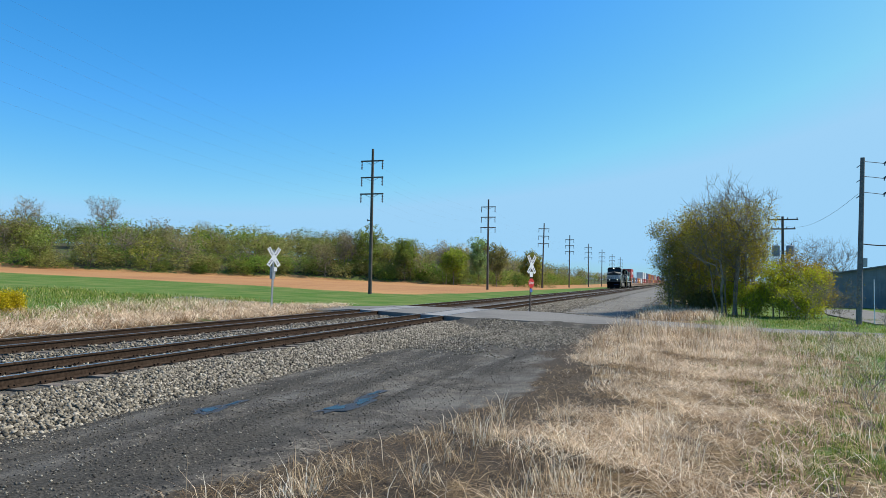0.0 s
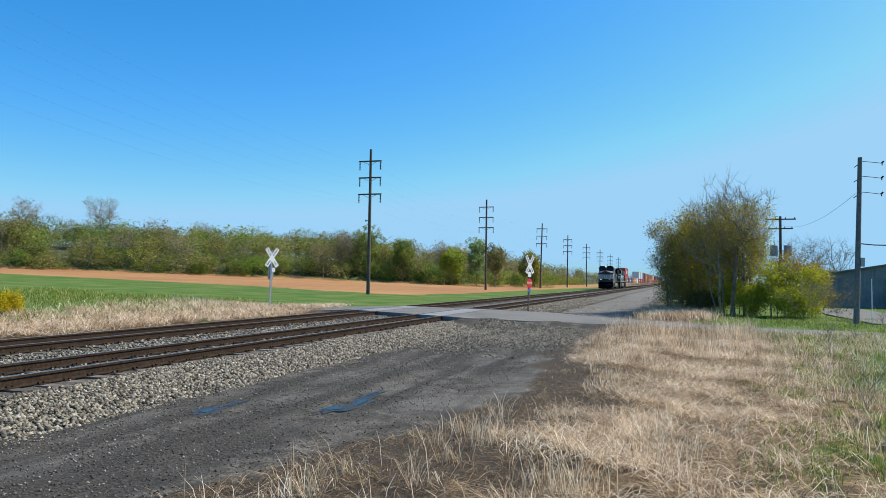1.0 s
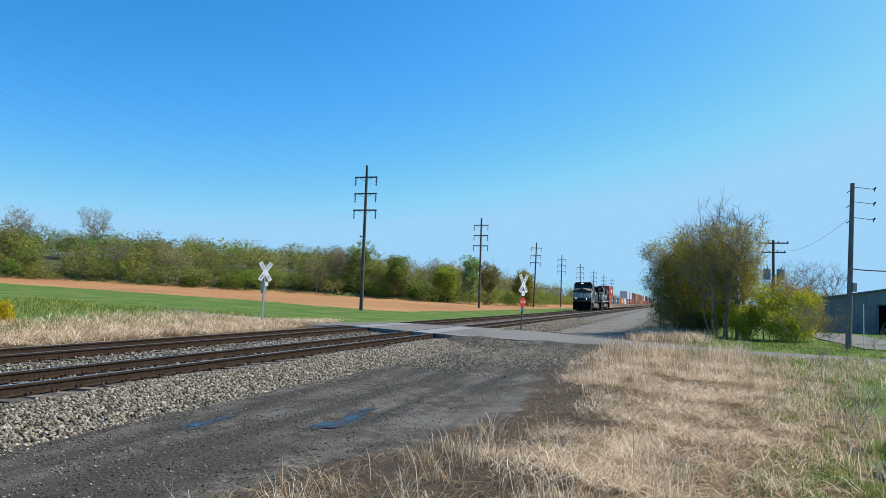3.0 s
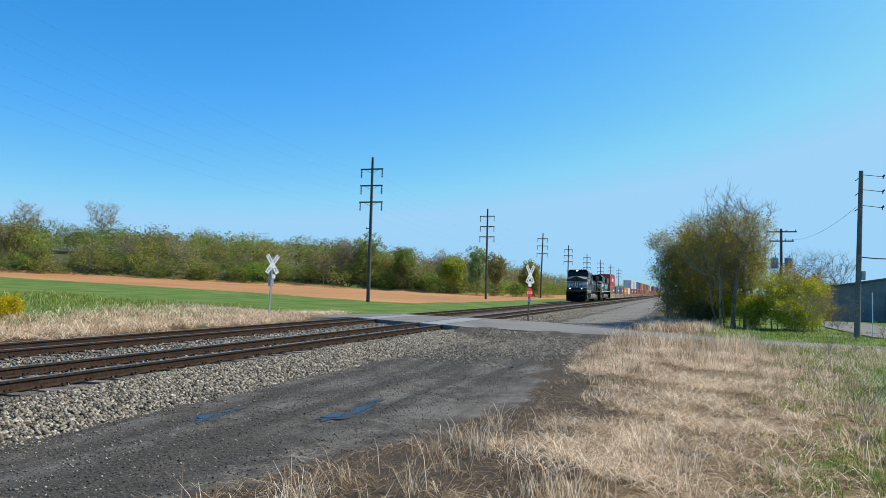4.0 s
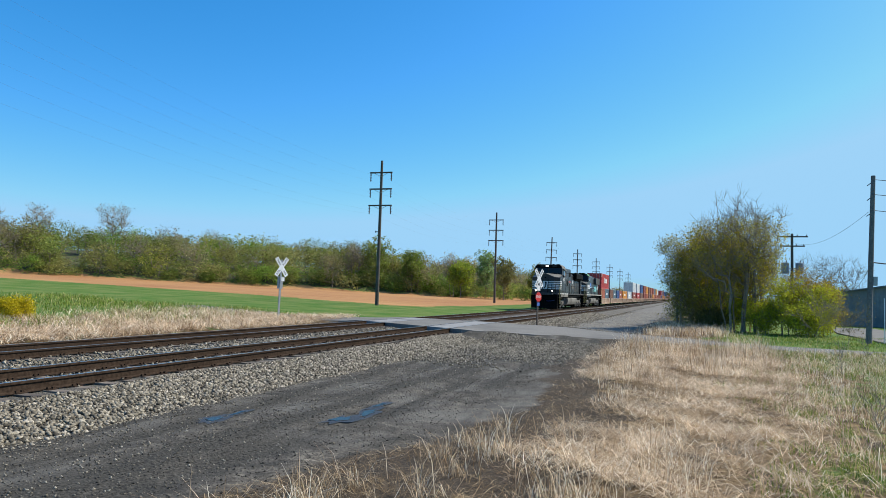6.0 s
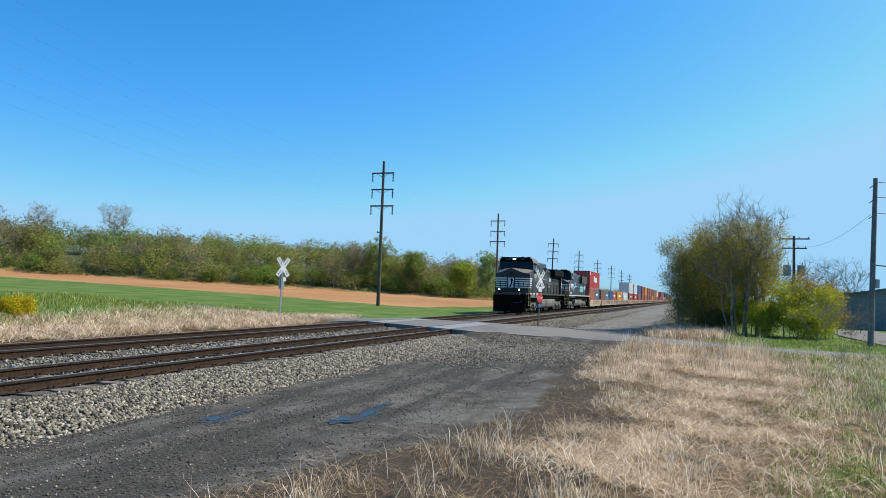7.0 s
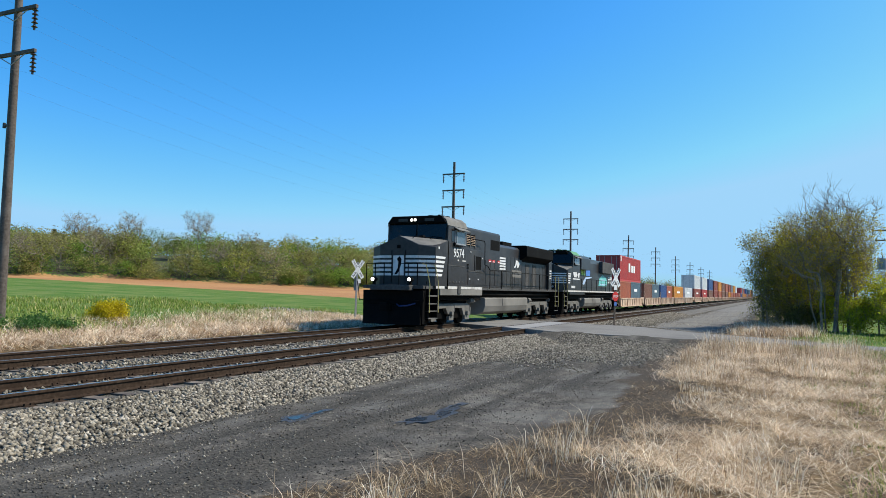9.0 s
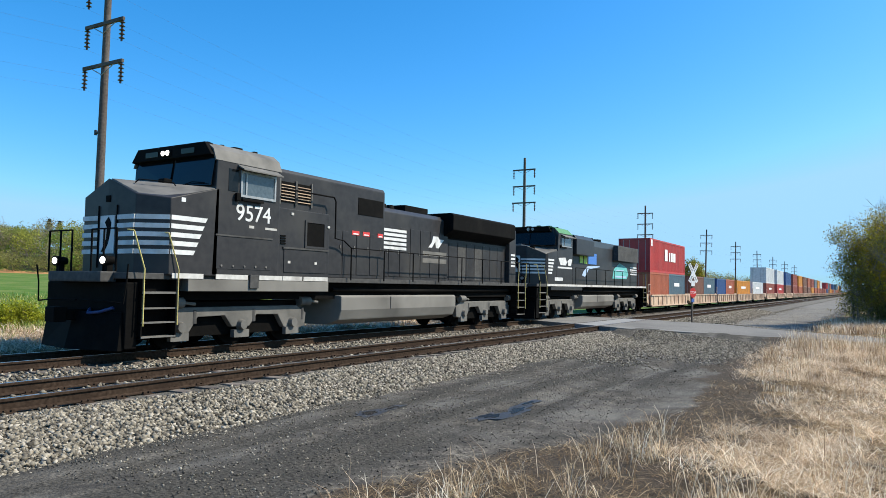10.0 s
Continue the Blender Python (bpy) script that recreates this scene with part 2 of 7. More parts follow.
def ground_material():
    m, nt, p = nodes_of("ground_cover")
    co = coords(nt)
    at = nt.nodes.new("ShaderNodeAttribute")
    at.attribute_name = "zone"
    sep = nt.nodes.new("ShaderNodeSeparateColor")
    nt.links.new(at.outputs["Color"], sep.inputs[0])
    rough = noise_fac(nt, 1.7, 8, 0.2, 0.8, co)

    def mask(sock):
        add = nt.nodes.new("ShaderNodeMath")
        add.operation = "ADD"
        sub = nt.nodes.new("ShaderNodeMath")
        sub.operation = "SUBTRACT"
        sub.inputs[1].default_value = 0.5
        nt.links.new(rough, sub.inputs[0])
        nt.links.new(sock, add.inputs[0])
        nt.links.new(sub.outputs[0], add.inputs[1])
        r = nt.nodes.new("ShaderNodeMapRange")
        r.inputs["From Min"].default_value, r.inputs["From Max"].default_value = 0.38, 0.62
        nt.links.new(add.outputs[0], r.inputs["Value"])
        return r.outputs[0]

    fine = noise_fac(nt, 26, 6, 0.3, 0.7, co)
    mid = noise_fac(nt, 3.1, 6, 0.35, 0.65, co)
    soil = mix_col(nt, fine, (0.035, 0.027, 0.02), (0.10, 0.08, 0.06))
    straw = mix_col(nt, fine, (0.09, 0.055, 0.026), (0.46, 0.32, 0.17))
    straw = mix_col(nt, mid, (0.07, 0.048, 0.028), straw)
    green = mix_col(nt, fine, (0.03, 0.09, 0.01), (0.09, 0.19, 0.024))
    green = mix_col(nt, noise_fac(nt, 0.35, 5, 0.35, 0.65, co), green, (0.15, 0.19, 0.05))
    gravel = mix_col(nt, fine, (0.038, 0.033, 0.027), (0.235, 0.207, 0.168))
    gravel = mix_col(nt, mid, (0.052, 0.047, 0.041), gravel)
    gravel = mix_col(nt, noise_fac(nt, 0.6, 5, 0.45, 0.7, co), gravel, (0.18, 0.168, 0.148))
    mp = nt.nodes.new("ShaderNodeMapping")
    mp.inputs["Scale"].default_value = (1.9, 0.14, 1.0)
    nt.links.new(co, mp.inputs["Vector"])
    gravel = mix_col(nt, noise_fac(nt, 1.0, 6, 0.42, 0.62, mp.outputs[0]), mix_col(nt, fine, (0.022, 0.02, 0.017), (0.095, 0.086, 0.072)), gravel)
    field = mix_col(nt, fine, (0.29, 0.14, 0.06), (0.43, 0.215, 0.10))
    field = mix_col(nt, noise_fac(nt, 0.05, 5, 0.35, 0.65, co), field, (0.46, 0.25, 0.105))
    c = mix_col(nt, mask(sep.outputs[0]), soil, straw)
    c = mix_col(nt, mask(sep.outputs[1]), c, green)
    c = mix_col(nt, mask(sep.outputs[2]), c, gravel)
    mp2 = nt.nodes.new("ShaderNodeMapping")
    mp2.inputs["Scale"].default_value = (0.05, 1.2, 1.0)
    nt.links.new(co, mp2.inputs["Vector"])
    field = mix_col(nt, noise_fac(nt, 1.0, 5, 0.5, 0.75, mp2.outputs[0]), field, (0.27, 0.125, 0.05))
    c = mix_col(nt, mask(at.outputs["Alpha"]), c, field)
    nt.links.new(c, p.inputs["Base Color"])
    p.inputs["Roughness"].default_value = 0.95
    p.inputs["Specular IOR Level"].default_value = 0.15
    bump_in(nt, p, noise_fac(nt, 30, 6, 0, 1, co), 0.8, 0.04)
    return m


M["ground"] = ground_material()


# ---- mesh building ----
class Shape:
    def __init__(self):
        self.v, self.f, self.s = [], [], []

    def add(self, verts, faces, smooth=False):
        k = len(self.v)
        self.v += [tuple(p) for p in verts]
        self.f += [tuple(i + k for i in q) for q in faces]
        self.s += [smooth] * len(faces)
        return self

    def box(self, x0, x1, y0, y1, z0, z1, m=None):
        vs = [(x, y, z) for z in (z0, z1) for x, y in ((x0, y0), (x1, y0), (x1, y1), (x0, y1))]
        if m is not None:
            vs = [tuple(m @ Vector(p)) for p in vs]
        return self.add(vs, [(3, 2, 1, 0), (4, 5, 6, 7), (0, 1, 5, 4), (1, 2, 6, 5), (2, 3, 7, 6), (3, 0, 4, 7)])

    def rod(self, a, b, r0, r1=None, n=8, caps=True):
        a, b = Vector(a), Vector(b)
        r1 = r0 if r1 is None else r1
        d = (b - a).normalized()
        u = d.orthogonal().normalized()
        w = d.cross(u)
        ring = [(math.cos(2 * math.pi * i / n), math.sin(2 * math.pi * i / n)) for i in range(n)]
        vs = [a + (u * c + w * s) * r0 for c, s in ring] + [b + (u * c + w * s) * r1 for c, s in ring]
        self.add(vs, [(i, (i + 1) % n, n + (i + 1) % n, n + i) for i in range(n)], True)
        if caps:
            self.add(vs, [tuple(range(n - 1, -1, -1)), tuple(range(n, 2 * n))])
        return self

    def path(self, pts, r, n=6):
        for a, b in zip(pts, pts[1:]):
            self.rod(a, b, r, n=n)
        return self

    def extrude(self, prof, axis, lo, hi):
        """prof: loop of (a, b); axis 'y': (x, z), 'x': (y, z), 'z': (x, y)."""
        put = {"y": lambda a, b, c: (a, c, b), "x": lambda a, b, c: (c, a, b), "z": lambda a, b, c: (a, b, c)}[axis]
        n = len(prof)
        vs = [put(a, b, lo) for a, b in prof] + [put(a, b, hi) for a, b in prof]
        fs = [(i, (i + 1) % n, n + (i + 1) % n, n + i) for i in range(n)] + [tuple(range(n - 1, -1, -1)), tuple(range(n, 2 * n))]
        return self.add(vs, fs)

    def loft(self, rings):
        n = len(rings[0])
        vs = [p for r in rings for p in r]
        fs = [(k * n + i, k * n + (i + 1) % n, (k + 1) * n + (i + 1) % n, (k + 1) * n + i) for k in range(len(rings) - 1) for i in range(n)]
        e = (len(rings) - 1) * n
        return self.add(vs, fs + [tuple(range(n - 1, -1, -1)), tuple(range(e, e + n))])


def mesh_of(name, shape, mat, bevel=0.0):
    me = bpy.data.meshes.new(name)
    me.from_pydata(shape.v, [], shape.f)
    me.polygons.foreach_set("use_smooth", shape.s)
    bm = bmesh.new()
    bm.from_mesh(me)
    bmesh.ops.recalc_face_normals(bm, faces=bm.faces)
    if bevel:
        bmesh.ops.remove_doubles(bm, verts=bm.verts, dist=0.0002)
        edges = [e for e in bm.edges if len(e.link_faces) == 2 and e.calc_face_angle(0) > 0.6]
        bmesh.ops.bevel(bm, geom=edges, offset=bevel, segments=2, profile=0.6, affect="EDGES", clamp_overlap=True)
    bm.to_mesh(me)
    bm.free()
    me.materials.append(mat)
    return me


def part(name, shape, mat, parent=None, label="", bevel=0.0, m=None):
    me = shape if isinstance(shape, bpy.types.Mesh) else mesh_of(name, shape, mat, bevel)
    ob = new(name, me)
    if parent is not None:
        ob.parent = parent
    if m is not None:
        ob.matrix_basis = m
    return tagged(ob, label) if label else ob


def empty(name, m, label, category, group=""):
    ob = new(name)
    ob.empty_display_size = 0.2
    ob.matrix_basis = m
    return tagged(ob, label, category, group)


def arrays(name, verts, faces, mat, tint=None, zone=None, smooth=False):
    """One mesh from numpy arrays; faces (n, k)."""
    me = bpy.data.meshes.new(name)
    k = faces.shape[1]
    me.vertices.add(len(verts))
    me.vertices.foreach_set("co", np.ascontiguousarray(verts, np.float32).ravel())
    me.loops.add(faces.size)
    me.loops.foreach_set("vertex_index", np.ascontiguousarray(faces, np.int32).ravel())
    me.polygons.add(len(faces))
    me.polygons.foreach_set("loop_start", np.arange(0, faces.size, k, dtype=np.int32))
    me.update(calc_edges=True)
    for key, col in (("tint", tint), ("zone", zone)):
        if col is not None:
            at = me.attributes.new(key, "FLOAT_COLOR", "POINT")
            at.data.foreach_set("color", np.ascontiguousarray(col, np.float32).ravel())
    if smooth:
        me.polygons.foreach_set("use_smooth", [True] * len(faces))
    me.validate()
    me.materials.append(mat)
    return me


def lettering(name, words, size, mat, parent, m, label="", bold=0.0):
    cu = bpy.data.curves.new(name, "FONT")
    cu.body, cu.size, cu.extrude, cu.offset = words, size, 0.003, bold
    cu.align_x, cu.align_y = "CENTER", "CENTER"
    tmp = bpy.data.objects.new(name, cu)
    scene.collection.objects.link(tmp)
    bpy.context.view_layer.update()
    me = bpy.data.meshes.new_from_object(tmp.evaluated_get(bpy.context.evaluated_depsgraph_get()))
    bpy.data.objects.remove(tmp)
    me.materials.clear()
    me.materials.append(mat)
    return part(name, me, mat, parent, label, m=m)


# ---- terrain ----
rng = np.random.default_rng(7)
TRACK_NEAR, TRACK_FAR = -10.91, -15.33
NEAR_EDGE = [(-120, 75), (-60, 50), (-31.6, 39), (-18.9, 34.6), (-16.5, 34.2), (-9.6, 29.9), (-7, 31.3), (-5, 32.6), (0, 32.5), (3.4, 30.8), (20, 27)]
FAR_EDGE = [(-120, 79), (-60, 53.5), (-31.6, 42), (-21.6, 39.8), (-16, 40.5), (-9.7, 38.4), (-6.4, 40.6), (0, 36.3), (3.4, 33.9), (20, 30)]


def edge_y(line, x):
    return np.interp(x, [p[0] for p in line], [p[1] for p in line])


def waves(x, y, s, k):
    return (np.sin(x * s + k) * np.cos(y * s * 1.3 + 2 * k) + np.sin(x * s * 2.3 + y * s * 1.7 + 3 * k) * 0.5) * 0.6


def road_z(x):
    return np.interp(x, [-120, -60, -31.6, -22, -18.5, -16.6, -9.6, -7.5, -5, 0, 4, 20], [2.82, 1.05, 0.17, -0.13, -0.05, -0.005, -0.005, -0.08, -0.22, -0.29, -0.30, -0.33])


WOODS_EDGE = [(-330, -40), (-230, 30), (-150, 66), (-118, 96), (-84, 126), (-54, 146), (-46, 175), (-45, 230), (-46, 330), (-48, 520), (-52, 900)]


def behind_woods(x, y):
    """How far a place lies behind the edge of the woods."""
    ex = np.interp(y, [p[1] for p in WOODS_EDGE], [p[0] for p in WOODS_EDGE])
    return np.clip((ex - x) * np.where(y < 150, 0.7, 1.0), 0, 400)


def ground_z(x, y):
    x, y = np.asarray(x, float), np.asarray(y, float)
    right = np.interp(x, [-9.5, -8.2, -7.0, -3.4, -2.4, 2, 12, 60], [-0.52, -0.47, -0.45, -0.44, -0.38, -0.33, -0.38, -0.3])
    left = np.interp(-x, [17.5, 19, 119, 260, 700, 2000], [-0.45, -0.27, 2.75, 4.5, 8, 12])
    z = np.where(x > -13, right, left)
    far = np.clip((y - 110) / 200, 0, 1)
    z = np.where(x < -19, z - far * np.clip((-x - 19) / 20, 0, 1) * 1.0 * np.clip(1 - (-x - 19) / 90, 0, 1), z)
    near = np.clip(1 - np.hypot(x, y) / 120, 0, 1)
    z = z + near * (waves(x, y, 0.9, 1.0) * 0.03 + waves(x, y, 3.1, 2.0) * 0.012) * np.where((x > -19) & (x < -9), 0, 1)
    ruts = np.exp(-((x + 5.1 - 0.04 * (y - 10)) / 0.35) ** 2) + np.exp(-((x + 7.0 - 0.02 * (y - 10)) / 0.35) ** 2)
    a, b = edge_y(NEAR_EDGE, x), edge_y(FAR_EDGE, x)
    away = np.maximum(np.maximum(a - y, y - b), 0)
    lift = np.clip(1 - away / 2.6, 0, 1) ** 1.3 * ((x > -9.2) | (x < -17.6)) * (x > -34) * (x < 21)
    z = z + lift * (road_z(x) - 0.035 - z)
    back = behind_woods(x, y)
    z = z + np.interp(back, [0, 8, 40, 150, 400], [0, 2.2, 6.0, 9.5, 11.0]) * np.clip(1.25 - y / 400, 0.25, 1)
    return z - 0.045 * ruts * (y < 32)


def smooth01(v, a, b):
    return np.clip((v - a) / (b - a), 0, 1)


def ground_zones(x, y):
    # straw, green, gravel, ploughed field
    n1, n2 = waves(x, y, 0.55, 0.3), waves(x, y, 1.6, 1.1)
    edge = np.interp(y, [0, 6, 9, 12, 15.5, 20, 24, 30], [-4.9, -4.4, -3.3, -2.6, -2.9, -3.6, -3.6, -3.4])
    side = x - edge + 0.35 * n2
    gravel = smooth01(-side, -0.3, 0.4) * (x > -20)
    gravel = np.where(y > 41, smooth01(-(x + 1.8) + 0.4 * n1, -0.5, 0.8) * (x > -20), gravel)
    straw = smooth01(side + 0.6 * n1, 0.3, 2.0) * 0.75 + 0.12 * n2
    straw = straw - 0.8 * np.exp(-(((x + 2.5) / 1.1) ** 2 + ((y - 12.0) / 3.0) ** 2)) - 0.7 * np.exp(-(((x + 2.8) / 1.6) ** 2 + ((y - 6.6) / 1.9) ** 2))
    green = smooth01(x - np.interp(y, [0, 8, 14, 22, 30], [1.0, 1.3, 2.1, 2.7, 2.6]) + 0.8 * n1, -1.0, 2.2) * 0.72
    green = np.where(y > 27.5, 0.95 * smooth01(x + 0.5 * n2, -0.3, 2.4), green)
    green = np.where((y > 41) & (x < 2.0), 0.35, green)
    left = x < -17.6
    bank = smooth01(-x, 17.8, 19.2)
    straw = np.where(left, np.where((x > -31 + 0.1 * y) & (y < 44), 0.85, 0.2), straw)
    green = np.where(left, np.where((x > -29 + 0.1 * y + n1) & (y < 36), 0.25, 0.95), green)
    gravel = np.where(left, 1 - bank, gravel)
    edge_far = np.interp(-x, [0, 23, 28, 52, 90, 200], [140, 104, 69, 74, 73, 68])
    field = np.where(left & (x < -25.5), smooth01(y - edge_far + 1.0 * n1, -1.0, 1.0), 0)
    wood = behind_woods(x, y)
    field = np.where(wood > 1.0, 0, field)
    straw = np.where(left & (wood > 1.0), 0.1, straw)
    green = np.where(left & (wood > 1.0), 0.42, green)
    return np.stack([np.clip(straw, 0, 1), np.clip(green, 0, 1), np.clip(gravel, 0, 1), np.clip(field, 0, 1)], -1)


def build_ground():
    xs = np.concatenate([[-2600, -1500, -900, -600, -420, -320], np.arange(-260, -60, 8), np.arange(-60, -26, 2), np.arange(-26, -9, 0.8),
                         np.arange(-9, 6, 0.22), np.arange(6, 16, 0.7), np.arange(16, 60, 4), [70, 100, 160, 260, 500, 1000, 2600]])
    ys = np.concatenate([[-2600, -900, -300, -120, -60, -30, -12, -4], np.arange(0, 30, 0.28), np.arange(30, 60, 0.8), np.arange(60, 180, 3),
                         np.arange(180, 420, 12), [460, 560, 700, 1000, 1600, 2600, 4200]])
    gx, gy = np.meshgrid(xs, ys)
    verts = np.stack([gx, gy, ground_z(gx, gy)], -1).reshape(-1, 3)
    nx, ny = len(xs), len(ys)
    i = (np.arange(ny - 1)[:, None] * nx + np.arange(nx - 1)[None]).ravel()
    faces = np.stack([i, i + 1, i + nx + 1, i + nx], 1)
    me = arrays("ground", verts, faces, M["ground"], zone=ground_zones(gx, gy).reshape(-1, 4), smooth=True)
    tagged(new("ground", me), "patchy ground of straw, grass, cinders and field", "ground", kind="structure")


build_ground()


BED_X = [-19.0, -18.2, -17.2, -16.5, -14.1, -13.1, -12.1, -10.2, -9.5, -8.7, -7.9]
BED_Z = [-0.42, -0.36, -0.23, -0.215, -0.215, -0.27, -0.215, -0.212, -0.215, -0.35, -0.52]


def build_ballast():
    ys = np.concatenate([np.arange(-30, 80, 1.0), np.arange(80, 300, 6.0), np.arange(300, 1300, 50.0)])
    prof = list(zip(BED_X, BED_Z))
    verts, faces = [], []
    n = len(prof)
    for y in ys:
        verts += [(x + 0.08 * math.sin(y * 1.7 + x), y, z + 0.012 * math.sin(y * 3.1 + x * 5)) for x, z in prof]
    for k in range(len(ys) - 1):
        faces += [(k * n + i, k * n + i + 1, (k + 1) * n + i + 1, (k + 1) * n + i) for i in range(n - 1)]
    me = arrays("ballast_bed", np.array(verts), np.array(faces), M["ballast"])
    tagged(new("ballast_bed", me), "grey crushed stone bed under both tracks", "ballast", kind="structure")


build_ballast()


def stones(name, label, x, y, z, size, mat, seed):
    """Loose stones: squashed octahedra with uneven corners."""
    r = np.random.default_rng(seed)
    n = len(x)
    base = np.array([(1, 0, 0), (0, 1, 0), (-1, 0, 0), (0, -1, 0), (0, 0, 1), (0, 0, -0.6)], float)
    fac = np.array([(0, 1, 4), (1, 2, 4), (2, 3, 4), (3, 0, 4), (1, 0, 5), (2, 1, 5), (3, 2, 5), (0, 3, 5)])
    v = base[None] * (1 + 0.35 * (r.random((n, 6, 1)) - 0.5)) * size[:, None, None] * np.stack([np.ones(n), 0.6 + 0.4 * r.random(n), 0.5 + 0.4 * r.random(n)], -1)[:, None]
    v = v + (r.random((n, 6, 3)) - 0.5) * size[:, None, None] * 0.5
    a, t = r.random(n) * 6.283, (r.random(n) - 0.5) * 1.4
    ca, sa, ct, st = np.cos(a), np.sin(a), np.cos(t), np.sin(t)
    vx, vz = v[..., 0] * ct[:, None] + v[..., 2] * st[:, None], -v[..., 0] * st[:, None] + v[..., 2] * ct[:, None]
    vx, vy = vx * ca[:, None] - v[..., 1] * sa[:, None], vx * sa[:, None] + v[..., 1] * ca[:, None]
    v = np.stack([vx + x[:, None], vy + y[:, None], vz + z[:, None]], -1).reshape(-1, 3)
    f = (fac[None] + 6 * np.arange(n)[:, None, None]).reshape(-1, 3)
    return tagged(new(name, arrays(name, v, f, mat)), label, "stones", kind="stuff")


def bed_z(x):
    return np.interp(x, BED_X, BED_Z)


def scatter_stones():
    n = 30000
    y = 3.5 + 28 * rng.random(n) ** 1.3
    x = -7.7 - 2.0 * rng.random(n) ** 0.9 + 0.15 * np.sin(y * 0.9)
    stones("ballast_stones", "grey crushed stones on the near shoulder", x, y, bed_z(x) + 0.015, 0.024 + 0.034 * rng.random(n), M["stone"], 1)
    n = 30000
    y = 4 + 30 * rng.random(n) ** 1.2
    x = -10.0 - 8.6 * rng.random(n)
    off = np.minimum(np.abs(x - TRACK_NEAR), np.abs(x - TRACK_FAR))
    keep = (np.abs(off - 0.75) > 0.12) & ((off > 1.42) | (rng.random(n) < 0.25))
    x, y = x[keep], y[keep]
    stones("track_stones", "grey crushed stones between ties and tracks", x, y, bed_z(x) + 0.02, 0.03 + 0.035 * rng.random(len(x)), M["stone"], 2)
    n = 9000
    y = 38 + 40 * rng.random(n)
    x = -7.9 - 2.2 * rng.random(n)
    stones("far_stones", "grey crushed stones past the crossing", x, y, bed_z(x) + 0.02, 0.035 + 0.04 * rng.random(n), M["stone"], 3)
    n = 12000
    y = 4.5 + 26 * rng.random(n) ** 1.4
    x = -8.2 + 4.8 * rng.random(n)
    stones("cinders", "small dark cinders loose on the dirt lane", x, y, ground_z(x, y) + 0.004, 0.006 + 0.015 * rng.random(n) ** 2, M["cinder"], 4)
    n = 3500
    y = 5 + 25 * rng.random(n) ** 1.3
    x = -3.9 - 4.2 * rng.random(n) ** 0.5
    stones("lane_stones", "pale stones strewn over the dirt lane", x, y, ground_z(x, y) + 0.006, 0.007 + 0.015 * rng.random(n), M["stone"], 5)
    n = 9000
    y = 40 + 60 * rng.random(n) ** 1.3
    x = -8.0 + 5.6 * rng.random(n) ** 1.4
    stones("roadside_stones", "pale gravel beside the tracks past the crossing", x, y, ground_z(x, y) + 0.01, 0.03 + 0.04 * rng.random(n), M["stone"], 8)
    n = 15000
    y = 18.5 + 12.5 * rng.random(n) ** 0.8
    x = -3.2 - 5.2 * rng.random(n) ** 0.75
    keep = (y < edge_y(NEAR_EDGE, x) - 0.1) & (waves(x, y, 0.8, 1.7) + 0.25 * (y - 22) > rng.random(n) * 1.6 - 0.9)
    x, y = x[keep], y[keep]
    stones("apron_stones", "pale gravel spread beside the road crossing", x, y, ground_z(x, y) + 0.008, 0.018 + 0.03 * rng.random(len(x)), M["stone"], 6)


scatter_stones()


def lane_sheet(name, label, y0, y1, west, east, lift, mat, step, cols=14):
    """A worn strip of gravel lying on the ground, with frayed edges."""
    ys = np.arange(y0, y1, step)
    f = np.linspace(0, 1, cols)
    a = np.interp(ys, *west) + 0.22 * np.sin(ys * 1.3) + 0.12 * np.sin(ys * 3.7)
    b = np.interp(ys, *east) + 0.25 * np.sin(ys * 0.9 + 1) + 0.12 * np.sin(ys * 4.1)
    gx = a[:, None] + (b - a)[:, None] * f[None]
    gy = np.repeat(ys[:, None], cols, 1)
    end = np.minimum(ys - ys[0], ys[-1] - ys) * 1.2 - 0.6 + 0.5 * np.sin(np.arange(len(ys)))
    uneven = np.minimum(np.minimum(f, 1 - f)[None] * 9 - 0.6, end[:, None]) + 0.7 * waves(gx, gy, 2.7, 0.9) + 0.5 * waves(gx, gy, 7.1, 2.9)
    z = ground_z(gx, gy) + lift * np.clip(uneven, -1.2, 1)
    i = (np.arange(len(ys) - 1)[:, None] * cols + np.arange(cols - 1)[None]).ravel()
    faces = np.stack([i, i + 1, i + cols + 1, i + cols], 1)
    me = arrays(name, np.stack([gx, gy, z], -1).reshape(-1, 3), faces, mat, smooth=True)
    tagged(new(name, me), label, "gravel", kind="structure")


lane_sheet("service_lane", "pale worn gravel lane running beside the tracks", 40.2, 330, ([40, 330], [-8.0, -8.0]), ([40, 46, 60, 330], [-2.6, -2.2, -2.0, -1.2]), 0.035, M["pale_gravel"], 0.8)

# ---- tracks ----
RAIL_PROF = [(-0.075, -0.185), (0.075, -0.185), (0.075, -0.172), (0.012, -0.15), (0.010, -0.05), (0.036, -0.04), (0.036, -0.006), (0.028, 0.0),
             (-0.028, 0.0), (-0.036, -0.006), (-0.036, -0.04), (-0.010, -0.05), (-0.012, -0.15), (-0.075, -0.172)]


